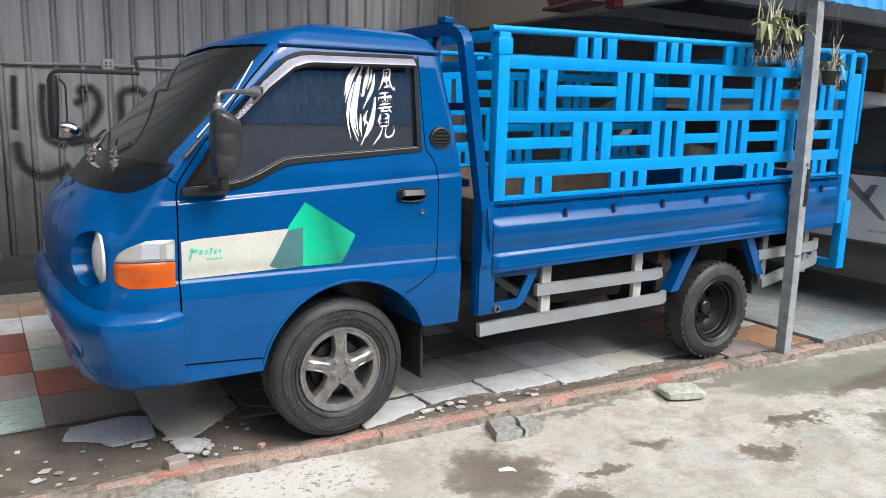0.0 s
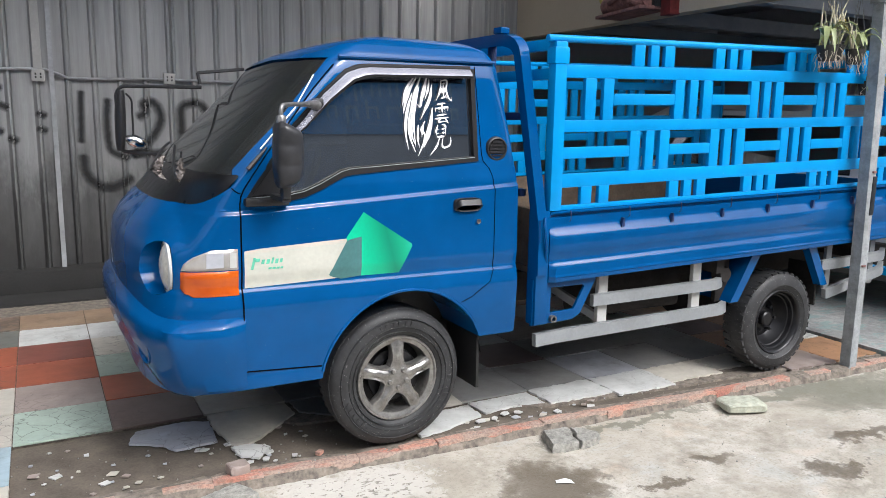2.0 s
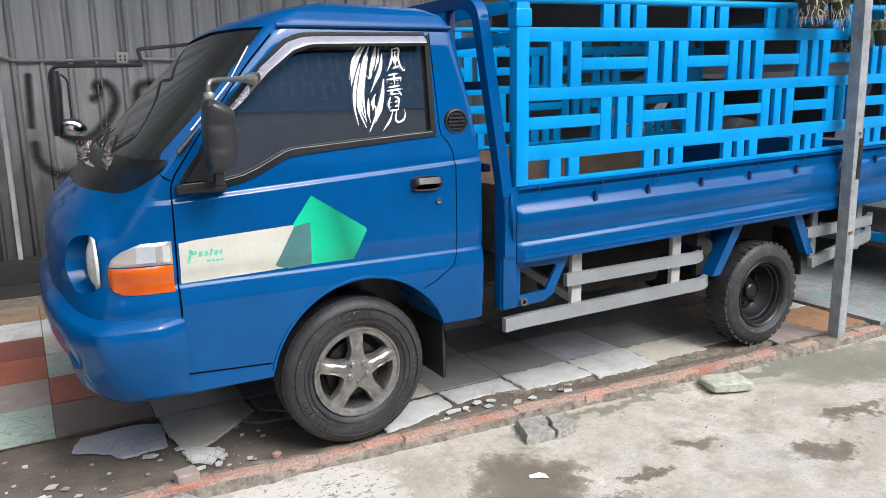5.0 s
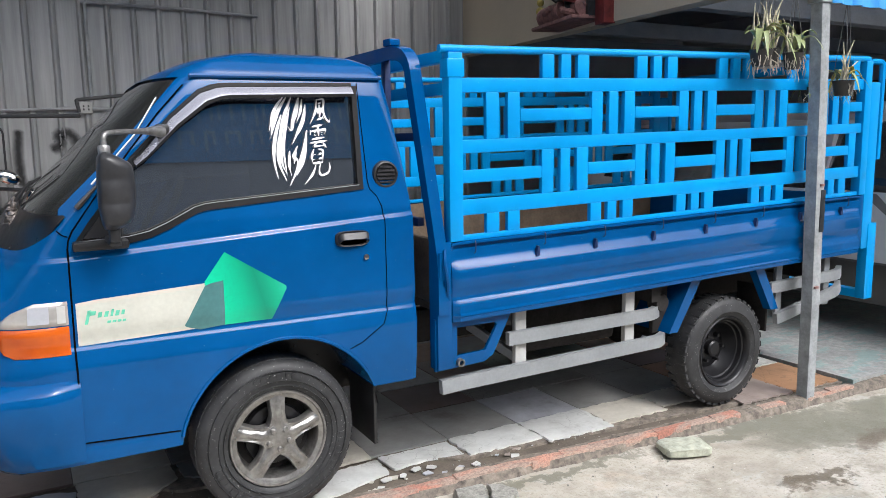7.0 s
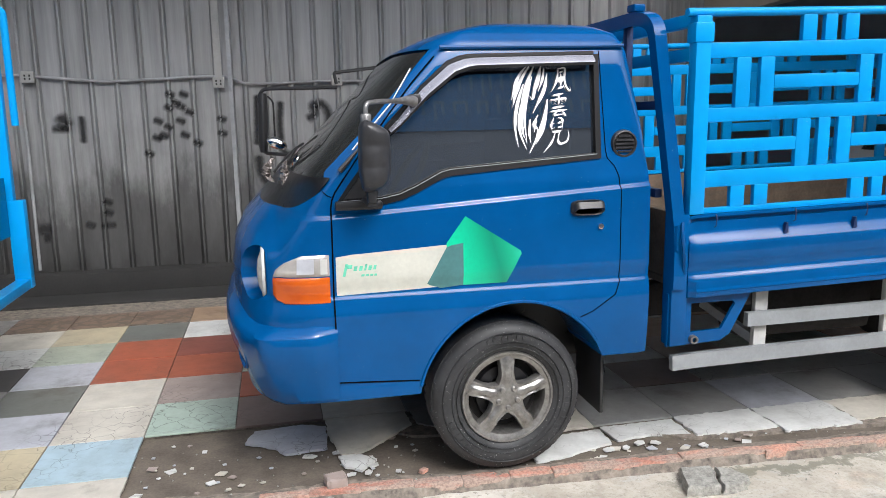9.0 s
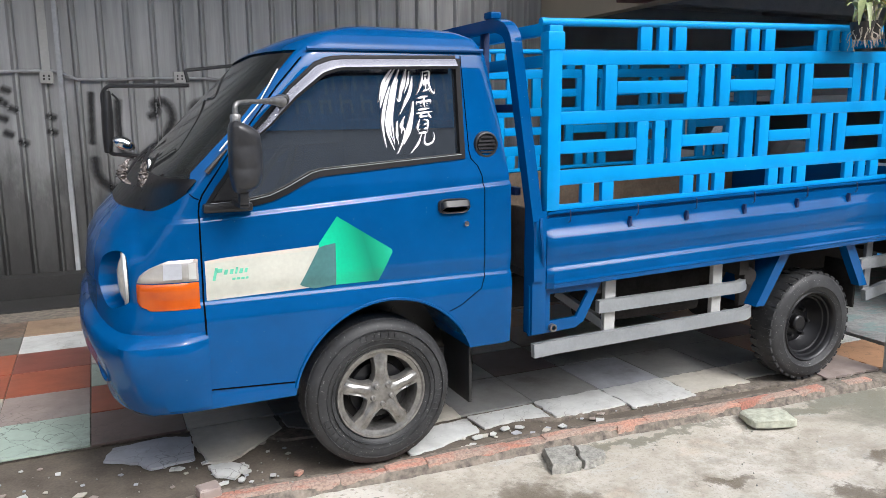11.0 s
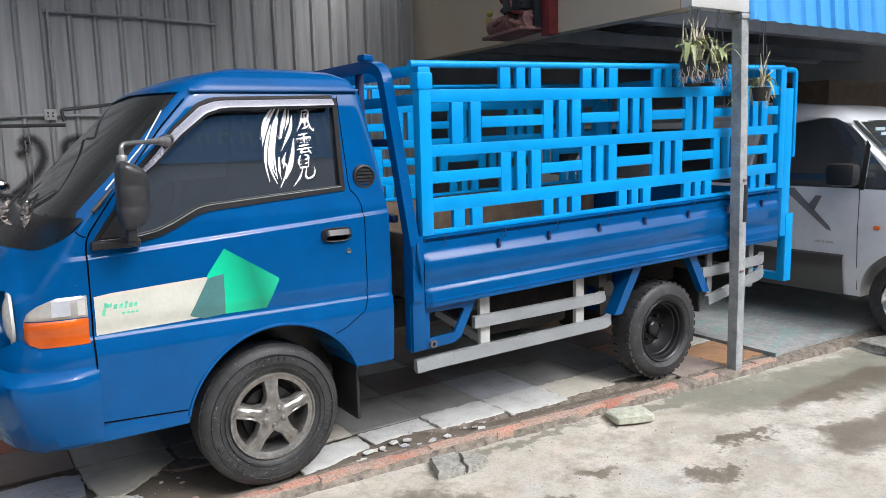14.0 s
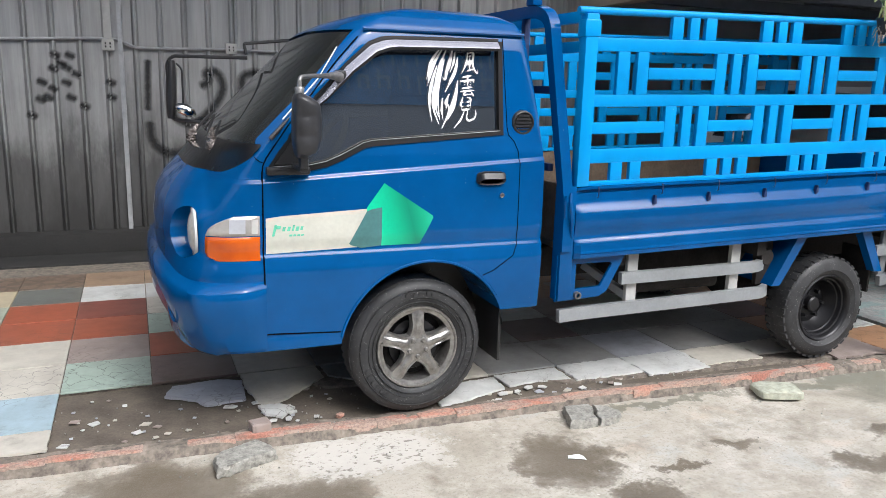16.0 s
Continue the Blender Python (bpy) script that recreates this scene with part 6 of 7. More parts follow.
rng = random.Random(8)
for k in range(14):
    bm = bmesh.new()
    a = on_beam(rng.uniform(1.8, 2.6), rng.uniform(0.1, 0.25), rng.uniform(2.29, 2.6))
    tube(bm, [a, a + Vector((rng.uniform(-0.1, 0.1), rng.uniform(-0.15, 0.15), rng.uniform(-0.08, 0.08)))], rng.uniform(0.008, 0.022), 7)
    part("lever", bm, rng.choice([RUST, REDPAINT, GREASE]), hoist)
bm = bmesh.new()
bmesh.ops.create_uvsphere(bm, u_segments=12, v_segments=8, radius=0.035, matrix=Matrix.Translation(on_beam(2.92, 0.14, 2.41)))
bmesh.ops.create_uvsphere(bm, u_segments=12, v_segments=8, radius=0.028, matrix=Matrix.Translation(on_beam(2.92, 0.14, 2.475)))
part("brass_fitting", bm, DRYLEAF, hoist, "brass grease fitting")
for s, z in ((1.10, 2.31), (1.28, 2.28), (1.12, 2.37)):
    part("wall_fixing", beam_box(s, s + 0.012, -0.004, 0.012, z, z + 0.035, 0.001), BLACK, hoist)

# fluorescent tube of the next bay, unlit
TUBE_X, TUBE_Z = 8.5, 2.318
lamp = thing("tube_light", "unlit white tube light under the roof beam", "lamp")
part("batten", boxes((TUBE_X - 1.2, TUBE_X, 2.64, 2.68, TUBE_Z + 0.012, TUBE_Z + 0.042, 0.004)), GREYBOX, lamp)
bm = bmesh.new()
tube(bm, [(TUBE_X - 1.15, 2.66, TUBE_Z), (TUBE_X - 0.05, 2.66, TUBE_Z)], 0.013, 8)
part("tube", bm, WHITEVINYL, lamp)
tagged(mesh_ob("cardboard_box", boxes((6.9, 8.4, 1.6, 2.6, 1.62, 2.0, 0.02), (6.9, 8.4, 1.6, 2.6, 0.01, 1.6, 0.01)), BOARD), "brown cardboard stack in the dim bay behind the van", "box")

# ---- van in the next bay ----
van = thing("van", "silver van with grey lower panels, parked nose out", "van")
VX, VW = 4.44, 1.70
VTOP = [(-1.05, 0.90), (-0.86, 1.02), (-0.42, 1.09), (0.10, 1.53), (0.36, 1.63), (0.9, 1.69), (2.0, 1.70), (3.3, 1.66), (3.55, 1.5), (3.62, 1.0)]


def van_side(z):
    return 0.05 * (1 - step(0.2, 0.5, z)) + max(0.0, z - 1.05) * 0.30 + (0.16 * step(1.52, 1.70, z))


bm = bmesh.new()
rows = []
ys = [-1.05, -1.02, -0.95, -0.86, -0.7, -0.55, -0.42, -0.3, -0.15, 0.0, 0.1, 0.23, 0.36, 0.6, 0.9, 1.4, 2.0, 2.6, 3.0, 3.3, 3.45, 3.55, 3.62]
for y in ys:
    top = lerp_table(VTOP, y)
    nose = step(-1.06, -0.55, y)
    half = []
    for k in range(17):
        s = k / 16
        z = 0.25 + (top - 0.25) * min(1, s * 1.18)
        inx = van_side(z) + 0.22 * (1 - nose) ** 2
        if s * 1.18 > 1:
            inx += (s * 1.18 - 1) / 0.18 * (VW / 2 - inx)
        half.append(Vector((VX + min(inx, VW / 2), y, z + (0.03 * (1 - ((VW / 2 - inx) / (VW / 2)) ** 2) if s * 1.18 > 1 else 0))))
    rows.append(half + [Vector((2 * VX + VW - p.x, p.y, p.z)) for p in half[-2::-1]])
vs = grid_faces(bm, rows)
bm.faces.new(vs[0])
bm.faces.new(vs[-1])
for a, b in zip(vs, vs[1:]):
    bm.faces.new((a[0], a[-1], b[-1], b[0]))
cut = []
for yy in (-0.45, 2.45):
    c = bmesh.new()
    tube(c, [(VX - 0.3, yy, 0.27), (VX + VW + 0.3, yy, 0.27)], 0.355, 36)
    cut.append(c)
win = bmesh.new()
prism(win, [(-0.34, 1.045), (-0.30, 1.10), (0.03, 1.44), (0.14, 1.53), (0.24, 1.57), (0.86, 1.60), (0.86, 1.05)], "x", VX - 0.2, VX + 0.20)
win2 = bmesh.new()
prism(win2, [(0.98, 1.05), (0.98, 1.60), (3.2, 1.58), (3.3, 1.06)], "x", VX - 0.2, VX + 0.20)
ws = bmesh.new()
prism(ws, [(VX + 0.12, 1.12), (VX + VW - 0.12, 1.12), (VX + VW - 0.26, 1.53), (VX + 0.26, 1.53)], "y", -1.3, 0.10)
part("body", carve(bm, cut + [win, win2, ws]), VANWHITE, van, "silver painted van body")


def van_pane(name, outline, push=0.012, material=GLASS, thickness=0.004):
    bm = bmesh.new()
    vs = [bm.verts.new((VX + van_side(z) + push, y, z)) for y, z in outline]
    bm.faces.new(vs)
    thick(bm, thickness)
    return part(name, bm, material, van)


van_pane("front_window", [(-0.07, 1.05), (-0.05, 1.38), (0.13, 1.52), (0.24, 1.565), (0.86, 1.60), (0.86, 1.05)])
van_pane("quarter_window", [(-0.335, 1.048), (-0.295, 1.105), (-0.09, 1.33), (-0.10, 1.05)])
van_pane("rear_window", [(0.98, 1.05), (0.98, 1.60), (3.2, 1.58), (3.3, 1.06)])
van_pane("window_pillar", [(-0.10, 1.04), (-0.085, 1.36), (-0.05, 1.40), (-0.065, 1.04)], -0.003, BLACK)
bm = bmesh.new()
rows = []
for k in range(9):
    z = 1.10 + 0.44 * k / 8
    y = -0.42 + (z - 1.09) / 0.44 * 0.52
    x0 = VX + van_side(z) + 0.05
    rows.append([(x0 + (2 * VX + VW - 2 * x0 + 2 * (x0 - VX) - 2 * (x0 - VX)) * j / 12, y - 0.06 * math.sin(math.pi * j / 12), z) for j in range(13)])
grid_faces(bm, rows)
thick(bm, 0.004)
part("windscreen", bm, SHIELD, van, "tinted van windscreen")
for k, (y, z) in enumerate(((-0.04, 1.44), (0.0, 1.475))):
    bm = boxes((VX + 0.17, VX + 0.30, y - 0.075, y - 0.070, z - 0.012, z + 0.012))
    part("permit_sticker", bm, PALETTE["blue"], van, "pale blue permit sticker")
bm = bmesh.new()
rows = []
for z in (0.25, 0.40, 0.48, 0.54, 0.552):
    rows.append([(VX + van_side(z) - (0.016 if z < 0.55 else -0.002), y, z) for y in (0.02, 0.3, 0.8, 1.5, 2.08)])
grid_faces(bm, rows)
thick(bm, 0.003)
part("lower_panel", bm, VANGREY, van, "dark grey lower side panel")
for y0 in (-0.085, 0.90):
    bm = bmesh.new()
    tube(bm, [(VX + van_side(z) - 0.001, y0 + (0.012 if z > 0.6 else 0.04 * (0.6 - z)), z) for z in (0.30, 0.5, 0.7, 0.9, 1.04)], 0.003, 5)
    part("door_gap", bm, BLACK, van)
part("side_indicator", boxes((VX - 0.012, VX + 0.01, -0.232, -0.186, 0.762, 0.788, 0.006)), ORANGE, van, "orange side indicator")
bm = bmesh.new()
box(bm, VX - 0.13, VX - 0.01, -0.09, 0.13, 1.065, 1.235, 0.05)
part("wing_mirror", bm, BLACK, van, "black van wing mirror")
bm = bmesh.new()
prism(bm, [(0.52, 1.04), (0.43, 1.035), (0.14, 0.76), (0.12, 0.725), (0.16, 0.735), (0.46, 0.975)], "x", VX - 0.004, VX - 0.001)
part("side_stripe_and_shadow", bm, VANSTRIPESHADOW, van, "dark grey swoosh decal")
# shadow patch beside the swoosh, drawn flat in the stripe's grey
bm = bmesh.new()
prism(bm, [(0.315, 0.905), (0.265, 0.865), (0.205, 0.985), (0.255, 0.985)], "x", VX - 0.004, VX - 0.001)
part("side_stripe_and_shadow", bm, VANSTRIPESHADOW, van)
for y0, y1 in ((0.10, 0.16), (0.17, 0.19), (0.20, 0.24)):
    part("decal_bar", boxes((VX - 0.006, VX - 0.003, y0, y1, 0.63, 0.648)), GREYBOX, van)
for yy in (-0.45, 2.45):
    for side in (0, 1):
        base = VX + 0.02 if side == 0 else VX + VW - 0.02
        sg = 1 if side == 0 else -1
        bm = lathe(bmesh.new(), [(0.19, base + sg * 0.02), (0.20, base), (0.245, base - sg * 0.004), (0.285, base + sg * 0.01), (0.298, base + sg * 0.04), (0.298, base + sg * 0.15), (0.28, base + sg * 0.18), (0.19, base + sg * 0.17)], 48, "x", (0, yy, 0.298 - 0.03))
        tyre = part("tyre", bm, RUBBER, van, "black van tyre")
        bm = lathe(bmesh.new(), [(0.0, base + sg * 0.06), (0.17, base + sg * 0.055), (0.172, base + sg * 0.012), (0.182, base + sg * 0.004), (0.194, base + sg * 0.006), (0.196, base + sg * 0.1)], 40, "x", (0, yy, 0.268))
        rim = part("rim", bm, DARKSTEEL, van)
        bm = lathe(bmesh.new(), [(0.165, base + sg * 0.014), (0.172, base + sg * 0.006), (0.184, base - sg * 0.001), (0.196, base + sg * 0.004)], 40, "x", (0, yy, 0.268))
        part("rim_lip", bm, CHROME, rim, "bright rim edge")
        bm = lathe(bmesh.new(), [(0.0, base + sg * 0.0), (0.035, base + sg * 0.002), (0.042, base + sg * 0.05)], 16, "x", (0, yy, 0.268))
        part("hub", bm, ALLOY, rim)
        for k in range(20):
            a = 2 * math.pi * k / 20
            b2 = a + (0.42 if k % 2 else -0.42)
            bm = bmesh.new()
            tube(bm, [(base + sg * 0.012, yy + 0.035 * math.cos(a), 0.268 + 0.035 * math.sin(a)), (base + sg * 0.010, yy + 0.172 * math.cos(b2), 0.268 + 0.172 * math.sin(b2))], 0.0075, 5)
            part("mesh_spoke", bm, ALLOY, rim)

# ---- loose stones and litter ----
def chunk(name, at, size, seed, material, label, category="stone", turn=0.0, rough=0.25, group="", square=0.28):
    bm = bmesh.new()
    bmesh.ops.create_icosphere(bm, subdivisions=4, radius=1.0)
    for v in bm.verts:
        d = v.co.copy()
        q = Vector([math.copysign(abs(c) ** square, c) for c in d])
        q *= 1 + rough * (noise.noise(d * 1.6 + Vector((seed * 7, 0, 0))) * 0.5 + 0.35 * noise.noise(d * 5 + Vector((0, seed * 3, 0))) + 0.22 * noise.noise(d * 13 + Vector((seed, 0, 5))))
        v.co = Vector((q.x * size[0], q.y * size[1], max(-0.9, q.z) * size[2]))
    ob = mesh_ob(name, bm, material)
    ob.matrix_world = pose(*at, 0, 0, turn)
    return tagged(ob, label, category, group)


chunk("concrete_chunk", (1.905, -0.235, -0.03), (0.115, 0.082, 0.024), 1, PALESTONE, "flat pale green-grey concrete chunk on the yard", turn=-20, rough=0.14, square=0.42)
def slab(outline, z0, z1, seed, material, label, lump=0.004):
    """A broken flat slab: worn top, crumbled sides."""
    pts = []
    n = len(outline)
    for k in range(n):
        a, b = Vector(outline[k]), Vector(outline[(k + 1) % n])
        m = max(2, int((b - a).length / 0.012))
        pts += [a + (b - a) * j / m for j in range(m)]
    c = sum(pts, Vector((0, 0))) / len(pts)
    rows = []
    for grow_by, h in ((0.90, 0.0), (1.03, 0.08), (1.04, 0.35), (1.01, 0.7), (0.985, 0.9), (0.95, 1.0), (0.75, 1.0), (0.5, 1.0), (0.25, 1.0), (0.03, 1.0)):
        row = []
        for p in pts:
            q = c + (p - c) * grow_by
            v = Vector((q.x, q.y, z0 + (z1 - z0) * h))
            rough = lump * (2.2 if 0.05 < h < 0.95 else 0.8)
            v += Vector((noise.noise(v * 60 + Vector((seed, 0, 0))), noise.noise(v * 60 + Vector((0, seed, 0))), 0.6 * noise.noise(v * 45 + Vector((0, 0, seed))))) * rough
            row.append(v)
        rows.append(row)
    bm = bmesh.new()
    vs = grid_faces(bm, rows, close=True)
    bm.faces.new(vs[0])
    bm.faces.new(vs[-1])
    return tagged(mesh_ob("concrete_chunk", bm, material), label, "stone")


slab([(0.712, -0.085), (0.842, -0.098), (0.835, -0.15), (0.80, -0.20), (0.79, -0.262), (0.72, -0.258), (0.658, -0.240)], -0.062, -0.010, 2, STONE, "broken grey concrete slab beside its other half")
slab([(0.858, -0.102), (0.915, -0.14), (0.945, -0.205), (0.928, -0.242), (0.87, -0.262), (0.806, -0.268), (0.815, -0.215), (0.85, -0.16)], -0.062, -0.014, 3, STONE, "cracked grey concrete slab beside its other half", 0.006)
slab([(-0.895, -0.07), (-0.865, -0.022), (-0.717, 0.040), (-0.668, -0.03), (-0.653, -0.085), (-0.76, -0.117), (-0.85, -0.16), (-0.893, -0.165)], -0.064, -0.012, 4, STONE, "worn grey concrete block lying against the kerb", 0.006)
chunk("concrete_chunk", (-0.69, 0.10, 0.018), (0.042, 0.034, 0.022), 5, PALETTE["pink"], "small pinkish broken tile lump on the kerb", turn=10)
chunk("concrete_chunk", (4.33, -0.42, -0.02), (0.20, 0.13, 0.035), 6, STONE, "flat grey slab in front of the van wheel", turn=-12)
chunk("brick_piece", (-0.33, 0.13, 0.0), (0.018, 0.013, 0.008), 7, BRICKM, "small red brick fragment by the wheel", "brick", turn=40)
bm = bmesh.new()
grid_faces(bm, [[(0.0, 0.0, 0.003), (0.05, -0.012, 0.004), (0.075, -0.02, 0.002)], [(0.008, 0.028, 0.0), (0.052, 0.026, 0.006), (0.072, 0.012, 0.003)]])
thick(bm, 0.001)
paper = mesh_ob("paper_scrap", bm, WHITEVINYL)
paper.matrix_world = pose(0.495, -0.488, -0.05, 0, 0, -12)
tagged(paper, "scrap of white paper on the yard", "paper")

# unseen dark street added behind the camera, to dim bounce and reflections
bm = boxes((-60, 60, -13.9, -3.6, -0.3, -0.048))
structure("road", bm, ASPHALT, "unseen dark asphalt street added in front of the yard", "road", smooth=False)
# plain street front across the yard, seen only mirrored in the truck's windows and paint
bm = boxes((-16, 20, -14.4, -14.0, -0.06, 6.3), (-16, 20, -14.5, -14.02, 6.3, 9.2))
structure("wall_9", bm, GREYWALL, "plain grey street front across the yard", "wall", smooth=False)
# unseen walls added at both ends, to darken what the paint mirrors
structure("wall_10", boxes((20.0, 20.3, -14.0, -0.2, -0.06, 7.0)), GREYWALL, "unseen plain wall added to darken the yard's reflections", "wall", smooth=False)
structure("wall_11", boxes((-16.3, -16.0, -14.0, -0.2, -0.06, 6.0)), GREYWALL, "unseen plain wall added to darken the yard's reflections", "wall", smooth=False)
banner = thing("banner", "faded blue shop banner with pale bars across the yard", "banner")
part("cloth", boxes((-3.0, 12.0, -13.98, -13.94, 6.45, 8.6)), BANNER, banner)
rng = random.Random(31)
for row, (z0, h) in enumerate(((7.45, 0.55), (6.85, 0.34))):
    x = 0.2
    while x < 8.6:
        w = rng.uniform(0.22, 0.42)
        dz = rng.choice([0, 0, 0.16, -0.14])
        for bar in ((x, x + 0.07, z0 + min(0, dz), z0 + h + max(0, dz)), (x + 0.07, x + w, z0 + h - 0.08, z0 + h), (x + w - 0.07, x + w, z0, z0 + h - 0.08)):
            part("pale_bar", boxes((bar[0], bar[1], -13.935, -13.93, bar[2], bar[3])), BANNERINK, banner)
        x += w + 0.22


# ---- tiled floor, kerb bricks, rubble ----
TX, TY, TP, TQ = -1.108, 0.785, 0.41, 0.404
bm = bmesh.new()
prism(bm, [(-5.2, kerb_y(-5.2) + 0.10), (-1.56, kerb_y(-1.5) + 0.10), (-1.52, 0.80), (-0.66, 0.80), (-0.30, 0.50), (0.55, 0.40), (0.9, 0.16), (3.41, kerb_y(3.4) + 0.08), (3.41, 3.555), (-5.2, 3.555)], "z", -0.04, -0.0105)
floor = structure("floor", bm, KERBCONC, "floor of mixed coloured glazed tiles, cracked and dirty", "floor", smooth=False)
MAP = {(-1, 1): "mint", (-1, 2): "pink", (-1, 3): "red", (-1, 4): "darkred", (-1, 5): "white", (-1, 6): "tan",
       (-2, -1): "cream", (-2, 0): "blue", (-2, 1): "cream", (-2, 2): "cream", (-2, 3): "red", (-2, 4): "red", (-2, 5): "greygreen", (-2, 6): "stone",
       (-3, -1): "cream", (-3, 0): "yellow", (-3, 1): "lavender", (-3, 2): "greygreen", (-3, 3): "lavender", (-3, 4): "green", (-3, 5): "yellow", (-3, 6): "stone",
       (-4, 3): "dark", (-4, 4): "white", (-4, 5): "cream", (-4, 2): "grey", (-4, 1): "cream", (-4, 6): "stone",
       (0, 1): "purple", (0, 2): "red", (0, 3): "mint", (0, 4): "cream", (0, 5): "white", (0, 6): "tan",
       (1, 0): "cream", (1, 1): "cream", (1, 2): "grey", (2, 1): "grey", (2, 0): "grey", (3, 0): "cream", (3, 1): "grey",
       (8, -1): "cream", (8, 0): "grey", (8, 1): "grey", (9, -1): "pink", (9, 0): "orange", (9, 1): "purple", (9, 2): "orange", (10, -1): "orange", (10, 0): "white", (10, 1): "orange",
       (4, 0): "grey", (5, 0): "grey", (6, 0): "lavender", (7, 0): "grey", (4, 1): "grey", (5, 1): "purple", (6, 1): "grey", (7, 1): "grey",
       (4, -1): "white", (5, -1): "white", (6, -1): "white", (7, -1): "cream"}
rng = random.Random(21)
blank = bmesh.new()
box(blank, -TP / 2 + 0.0025, TP / 2 - 0.0025, -TQ / 2 + 0.0025, TQ / 2 - 0.0025, -0.011, 0.0, 0.002)
tile_mesh = {}
for key, m in PALETTE.items():
    me = bpy.data.meshes.new("tile_" + key)
    blank.to_mesh(me)
    me.materials.append(m)
    tile_mesh[key] = me
blank.free()


def broken(pts, material, z=0.0, parent=floor, name="tile_piece", jag=0.005, deep=0.011):
    """A broken tile: its outline chipped along every edge."""
    out = []
    n = len(pts)
    for k in range(n):
        a, b = Vector(pts[k]), Vector(pts[(k + 1) % n])
        m = max(1, int((b - a).length / 0.022))
        for j in range(m):
            p = a + (b - a) * j / m
            if jag and j:
                p += Vector((rng.uniform(-jag, jag), rng.uniform(-jag, jag)))
            out.append((p.x, p.y))
    bm = bmesh.new()
    prism(bm, out, "z", z - deep, z)
    return part(name, bm, material, parent, smooth=False)


for c in range(-10, 11):
    for r in range(-1, 7):
        x0, y0 = TX + TP * c, TY + TQ * (r - 1)
        if y0 + TQ > 3.56 or x0 < -5.2 or x0 + TP > 3.43:
            continue
        gone = (c in (-1, 0) and r <= 0) or (c in (1, 2, 3, 4) and r == -1) or (r == 0 and c in (1, 2))
        if gone:
            continue
        key = MAP.get((c, r)) or rng.choice(["cream", "grey", "grey", "lavender", "white", "pink", "cream", "green", "tan"])
        front = kerb_y(x0 + TP / 2) + 0.075
        if r == -1:
            lim = max(front, y0)
            edge = lim if c < -1 or c > 8 else max(lim, 0.11 + 0.06 * ((c * 7) % 3) / 2)
            broken([(x0 + 0.003, edge), (x0 + TP - 0.003, edge - 0.01), (x0 + TP - 0.003, y0 + TQ - 0.003), (x0 + 0.003, y0 + TQ - 0.003)], PALETTE[key], rng.uniform(-0.002, 0.001), jag=0.009 if c > 0 else 0.003)
            continue
        ob = new("tile", tile_mesh[key])
        ob.parent = floor
        ob.matrix_basis = pose(x0 + TP / 2, y0 + TQ / 2, rng.uniform(-0.0025, 0.0015), rng.uniform(-0.25, 0.25), rng.uniform(-0.25, 0.25), 0)
# broken pieces round the front wheel
broken([(-1.06, 0.60), (-0.93, 0.52), (-0.88, 0.44), (-0.70, 0.46), (-0.69, 0.70), (-0.80, 0.745), (-1.02, 0.72)], PALETTE["lavender"], -0.004)
broken([(-0.685, 0.775), (-0.30, 0.775), (-0.29, 0.62), (-0.42, 0.50), (-0.50, 0.42), (-0.58, 0.36), (-0.655, 0.40), (-0.685, 0.60)], PALETTE["cream"], -0.002)
broken([(-0.66, 0.37), (-0.56, 0.36), (-0.50, 0.30), (-0.575, 0.21), (-0.64, 0.26)], PALETTE["white"], -0.006)
broken([(-0.27, 0.775), (0.12, 0.775), (0.12, 0.45), (-0.10, 0.50), (-0.26, 0.62)], PALETTE["grey"], -0.003)
broken([(0.14, 0.33), (0.55, 0.35), (0.54, 0.20), (0.42, 0.17), (0.30, 0.13), (0.16, 0.11)], PALETTE["white"], -0.009)
broken([(0.14, 0.37), (0.53, 0.375), (0.53, 0.77), (0.14, 0.77)], PALETTE["cream"], -0.002)
broken([(0.56, 0.37), (0.93, 0.375), (0.93, 0.20), (0.74, 0.24), (0.58, 0.22)], PALETTE["white"], -0.009)
for x, y, w, h, a in ((0.66, 0.17, 0.05, 0.035, 20), (0.73, 0.155, 0.045, 0.03, -30), (0.58, 0.14, 0.04, 0.03, 50), (0.50, 0.14, 0.055, 0.035, 10), (-0.62, 0.19, 0.04, 0.025, 15), (-0.55, 0.19, 0.04, 0.03, 70), (-0.52, 0.25, 0.045, 0.03, 30), (-0.78, 0.40, 0.06, 0.035, -15), (-0.66, 0.41, 0.045, 0.03, 15)):
    ca, sa = math.cos(radians(a)), math.sin(radians(a))
    pts = [(x + ca * u * w - sa * v * h, y + sa * u * w + ca * v * h) for u, v in ((-0.5, -0.4), (0.3, -0.5), (0.55, 0.1), (0.1, 0.5), (-0.45, 0.35))]
    broken(pts, PALETTE["white"], -0.006, jag=0, deep=0.006)
for k in range(80):
    x, y = rng.uniform(-1.48, -0.30), rng.uniform(0.14, 0.70)
    if k > 55:
        x, y = rng.uniform(0.3, 1.3), rng.uniform(0.06, 0.18)
    w = rng.choice([0.012, 0.018, 0.022, 0.03, 0.05])
    a = rng.uniform(0, 6.28)
    pts = [(x + w * rng.uniform(0.4, 0.7) * math.cos(a + t), y + w * rng.uniform(0.3, 0.6) * math.sin(a + t)) for t in (0, 1.4, 2.9, 4.4)]
    broken(pts, PALETTE[rng.choice(["white", "cream", "lavender", "pink", "white"])], -0.014 + rng.uniform(0, 0.004), name="tile_shard", jag=0, deep=0.005)
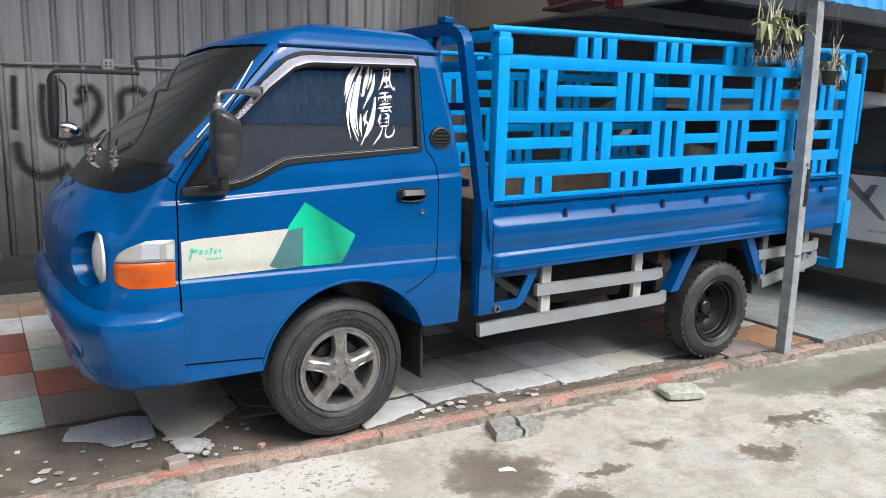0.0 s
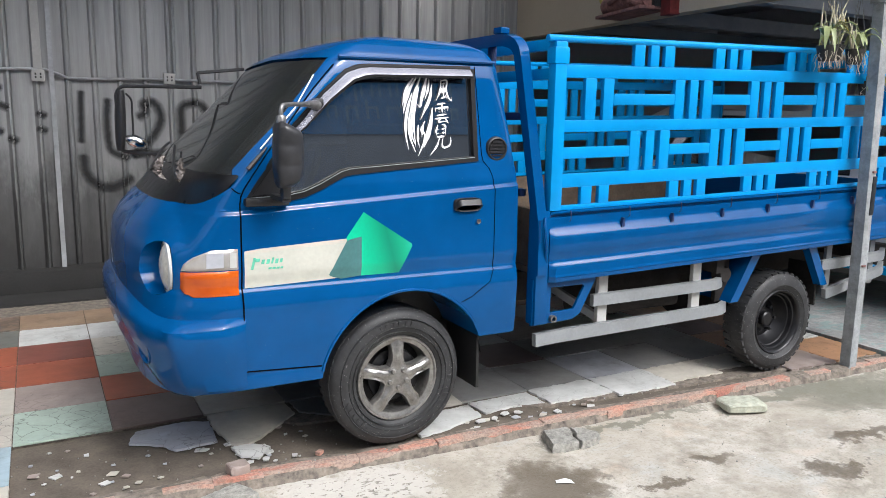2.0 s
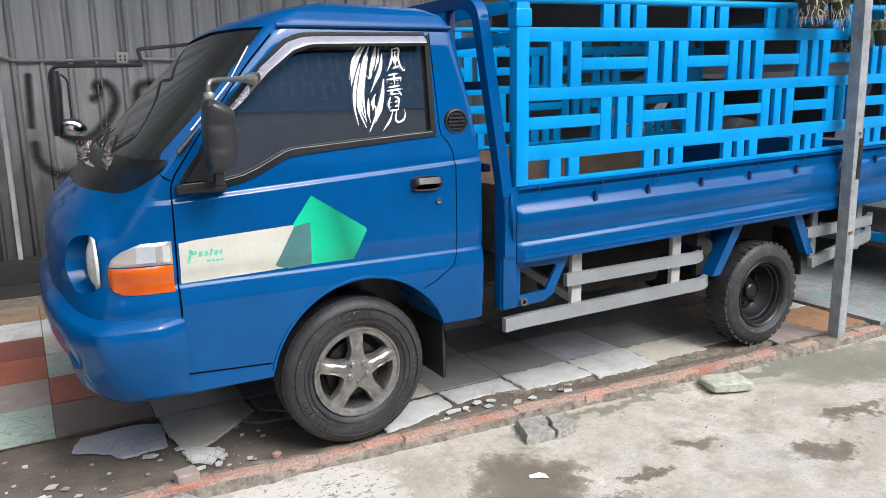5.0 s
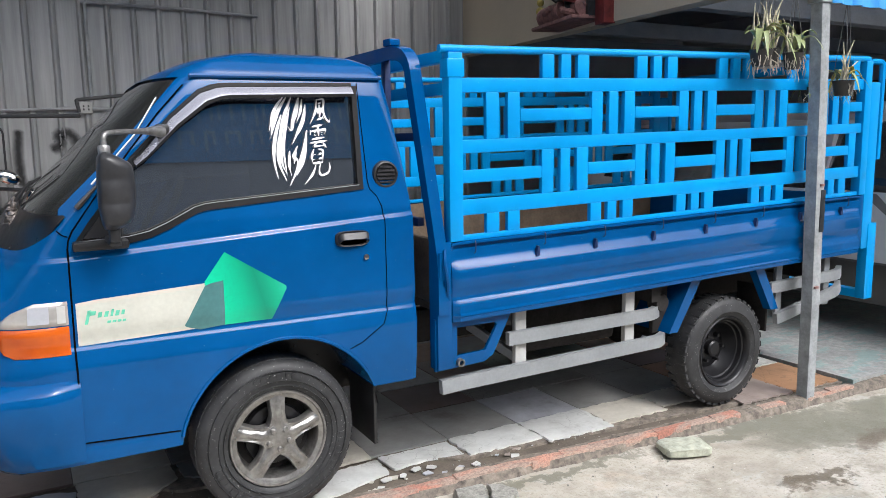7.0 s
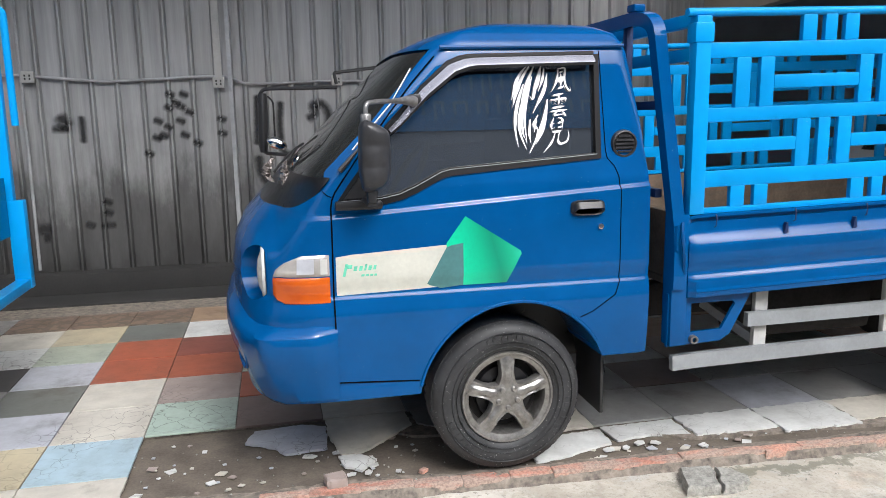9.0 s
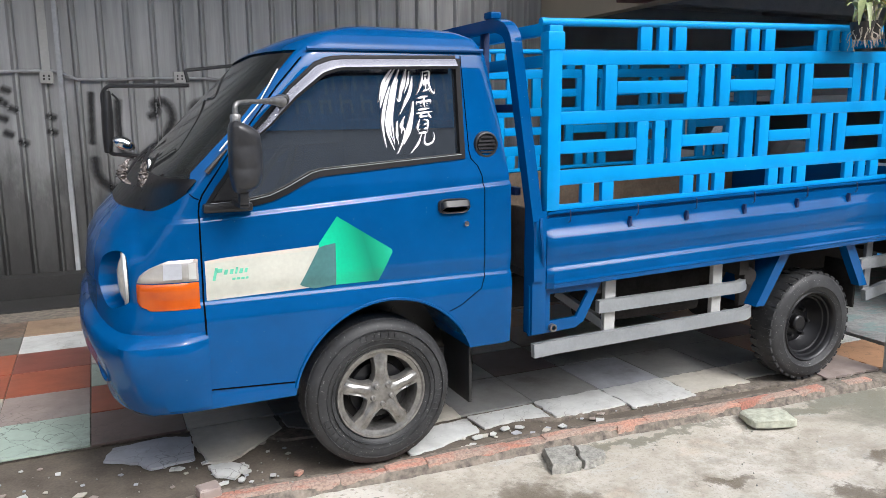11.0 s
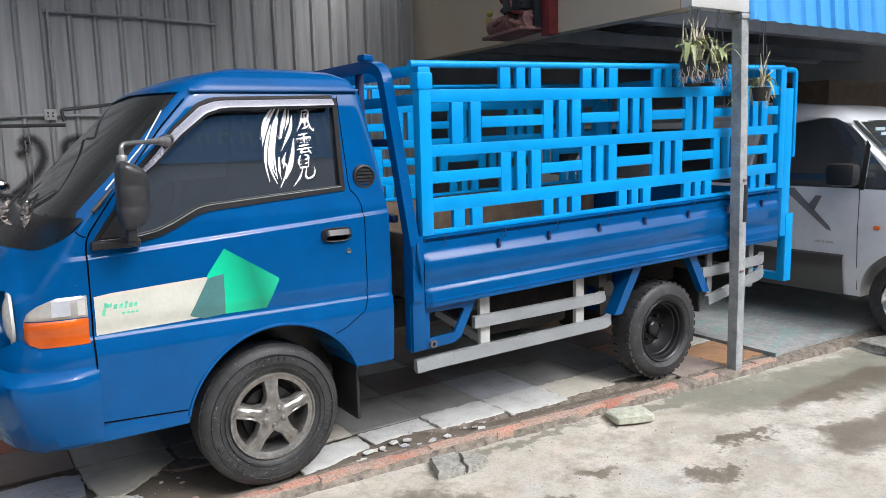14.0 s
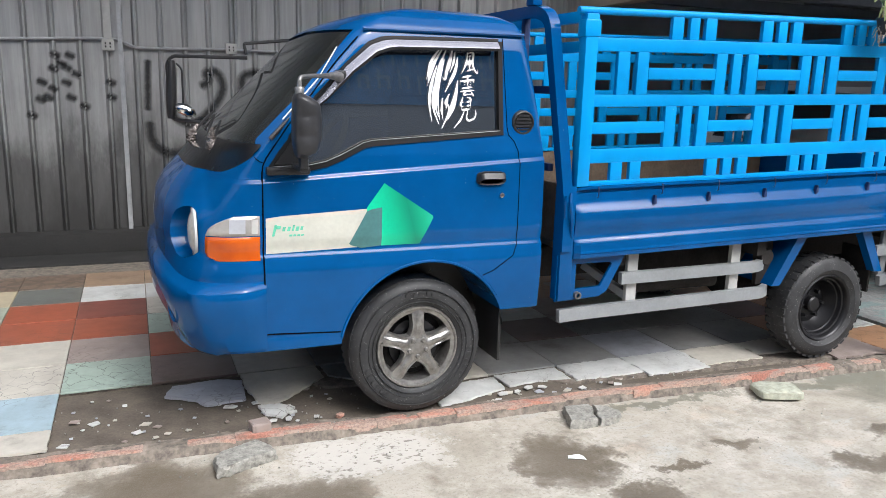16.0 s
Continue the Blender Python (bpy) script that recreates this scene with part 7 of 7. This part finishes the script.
# crumbs
bm = bmesh.new()
for k in range(420):
    x = rng.uniform(-1.6, 3.0)
    y = kerb_y(x) + rng.uniform(-0.25, 0.55) if k < 330 else rng.uniform(-1.3, -0.1)
    z = -0.018 if y > kerb_y(x) + 0.05 else (-0.002 if y > kerb_y(x) - 0.04 else -0.056)
    r = rng.uniform(0.0015, 0.0045)
    vs = bmesh.ops.create_icosphere(bm, subdivisions=1, radius=r, matrix=Matrix.Translation((x, y, z + r * 0.4)))["verts"]
    for v in vs:
        v.co += Vector((rng.uniform(-1, 1), rng.uniform(-1, 1), rng.uniform(-1, 1))) * r * 0.35
tagged(mesh_ob("gravel", bm, STONE, smooth=False), "grit and crumbs along the broken kerb", "gravel", "", "stuff")

# kerb: rough mortar with a course of worn red bricks let into it
bm = bmesh.new()
rows = []
for off, z in ((0.075, -0.03), (0.062, -0.008), (0.02, -0.007), (-0.014, -0.009), (-0.029, -0.019), (-0.035, -0.040), (-0.046, -0.056), (-0.09, -0.068)):
    row = []
    for k in range(900):
        x = -5.0 + 10.0 * k / 899
        n1 = noise.noise((x * 5, off * 9, 1)) * 0.018 + noise.noise((x * 17, off * 20, 5)) * 0.010 + noise.noise((x * 41, off * 60, 2)) * 0.005
        row.append((x, kerb_y(x) + off + n1 * (1 if off < 0.03 else 0.4), z + 0.4 * n1))
    rows.append(row)
grid_faces(bm, rows)
kerb = structure("kerb", bm, KERBCONC, "low rough mortar kerb with a course of worn red bricks", "kerb")
x = -4.2
k = 0
while x < 3.35:
    L = rng.uniform(0.17, 0.215)
    skip = (-1.30 < x < -1.05) or (2.3 < x < 2.9 and k % 2)
    if not skip:
        bm = bmesh.new()
        box(bm, -L / 2 - 0.001, L / 2 + 0.001, -0.026, 0.026, -0.05, 0.004, 0.005)
        bmesh.ops.subdivide_edges(bm, edges=bm.edges[:], cuts=1)
        for v in bm.verts:
            v.co += Vector((noise.noise(v.co * 20 + Vector((x, 0, 0))), noise.noise(v.co * 20 + Vector((0, x, 3))), 0.7 * noise.noise(v.co * 25 + Vector((x, 7, 0))))) * 0.007
        b = part("brick", bm, BRICKM, kerb)
        b.matrix_basis = pose(x + L / 2, kerb_y(x + L / 2) + 0.0 + rng.uniform(-0.006, 0.006), rng.uniform(-0.010, -0.002), rng.uniform(-2, 2), rng.uniform(-0.8, 0.8), -2.9 + rng.uniform(-2, 2))
    x += L
    k += 1
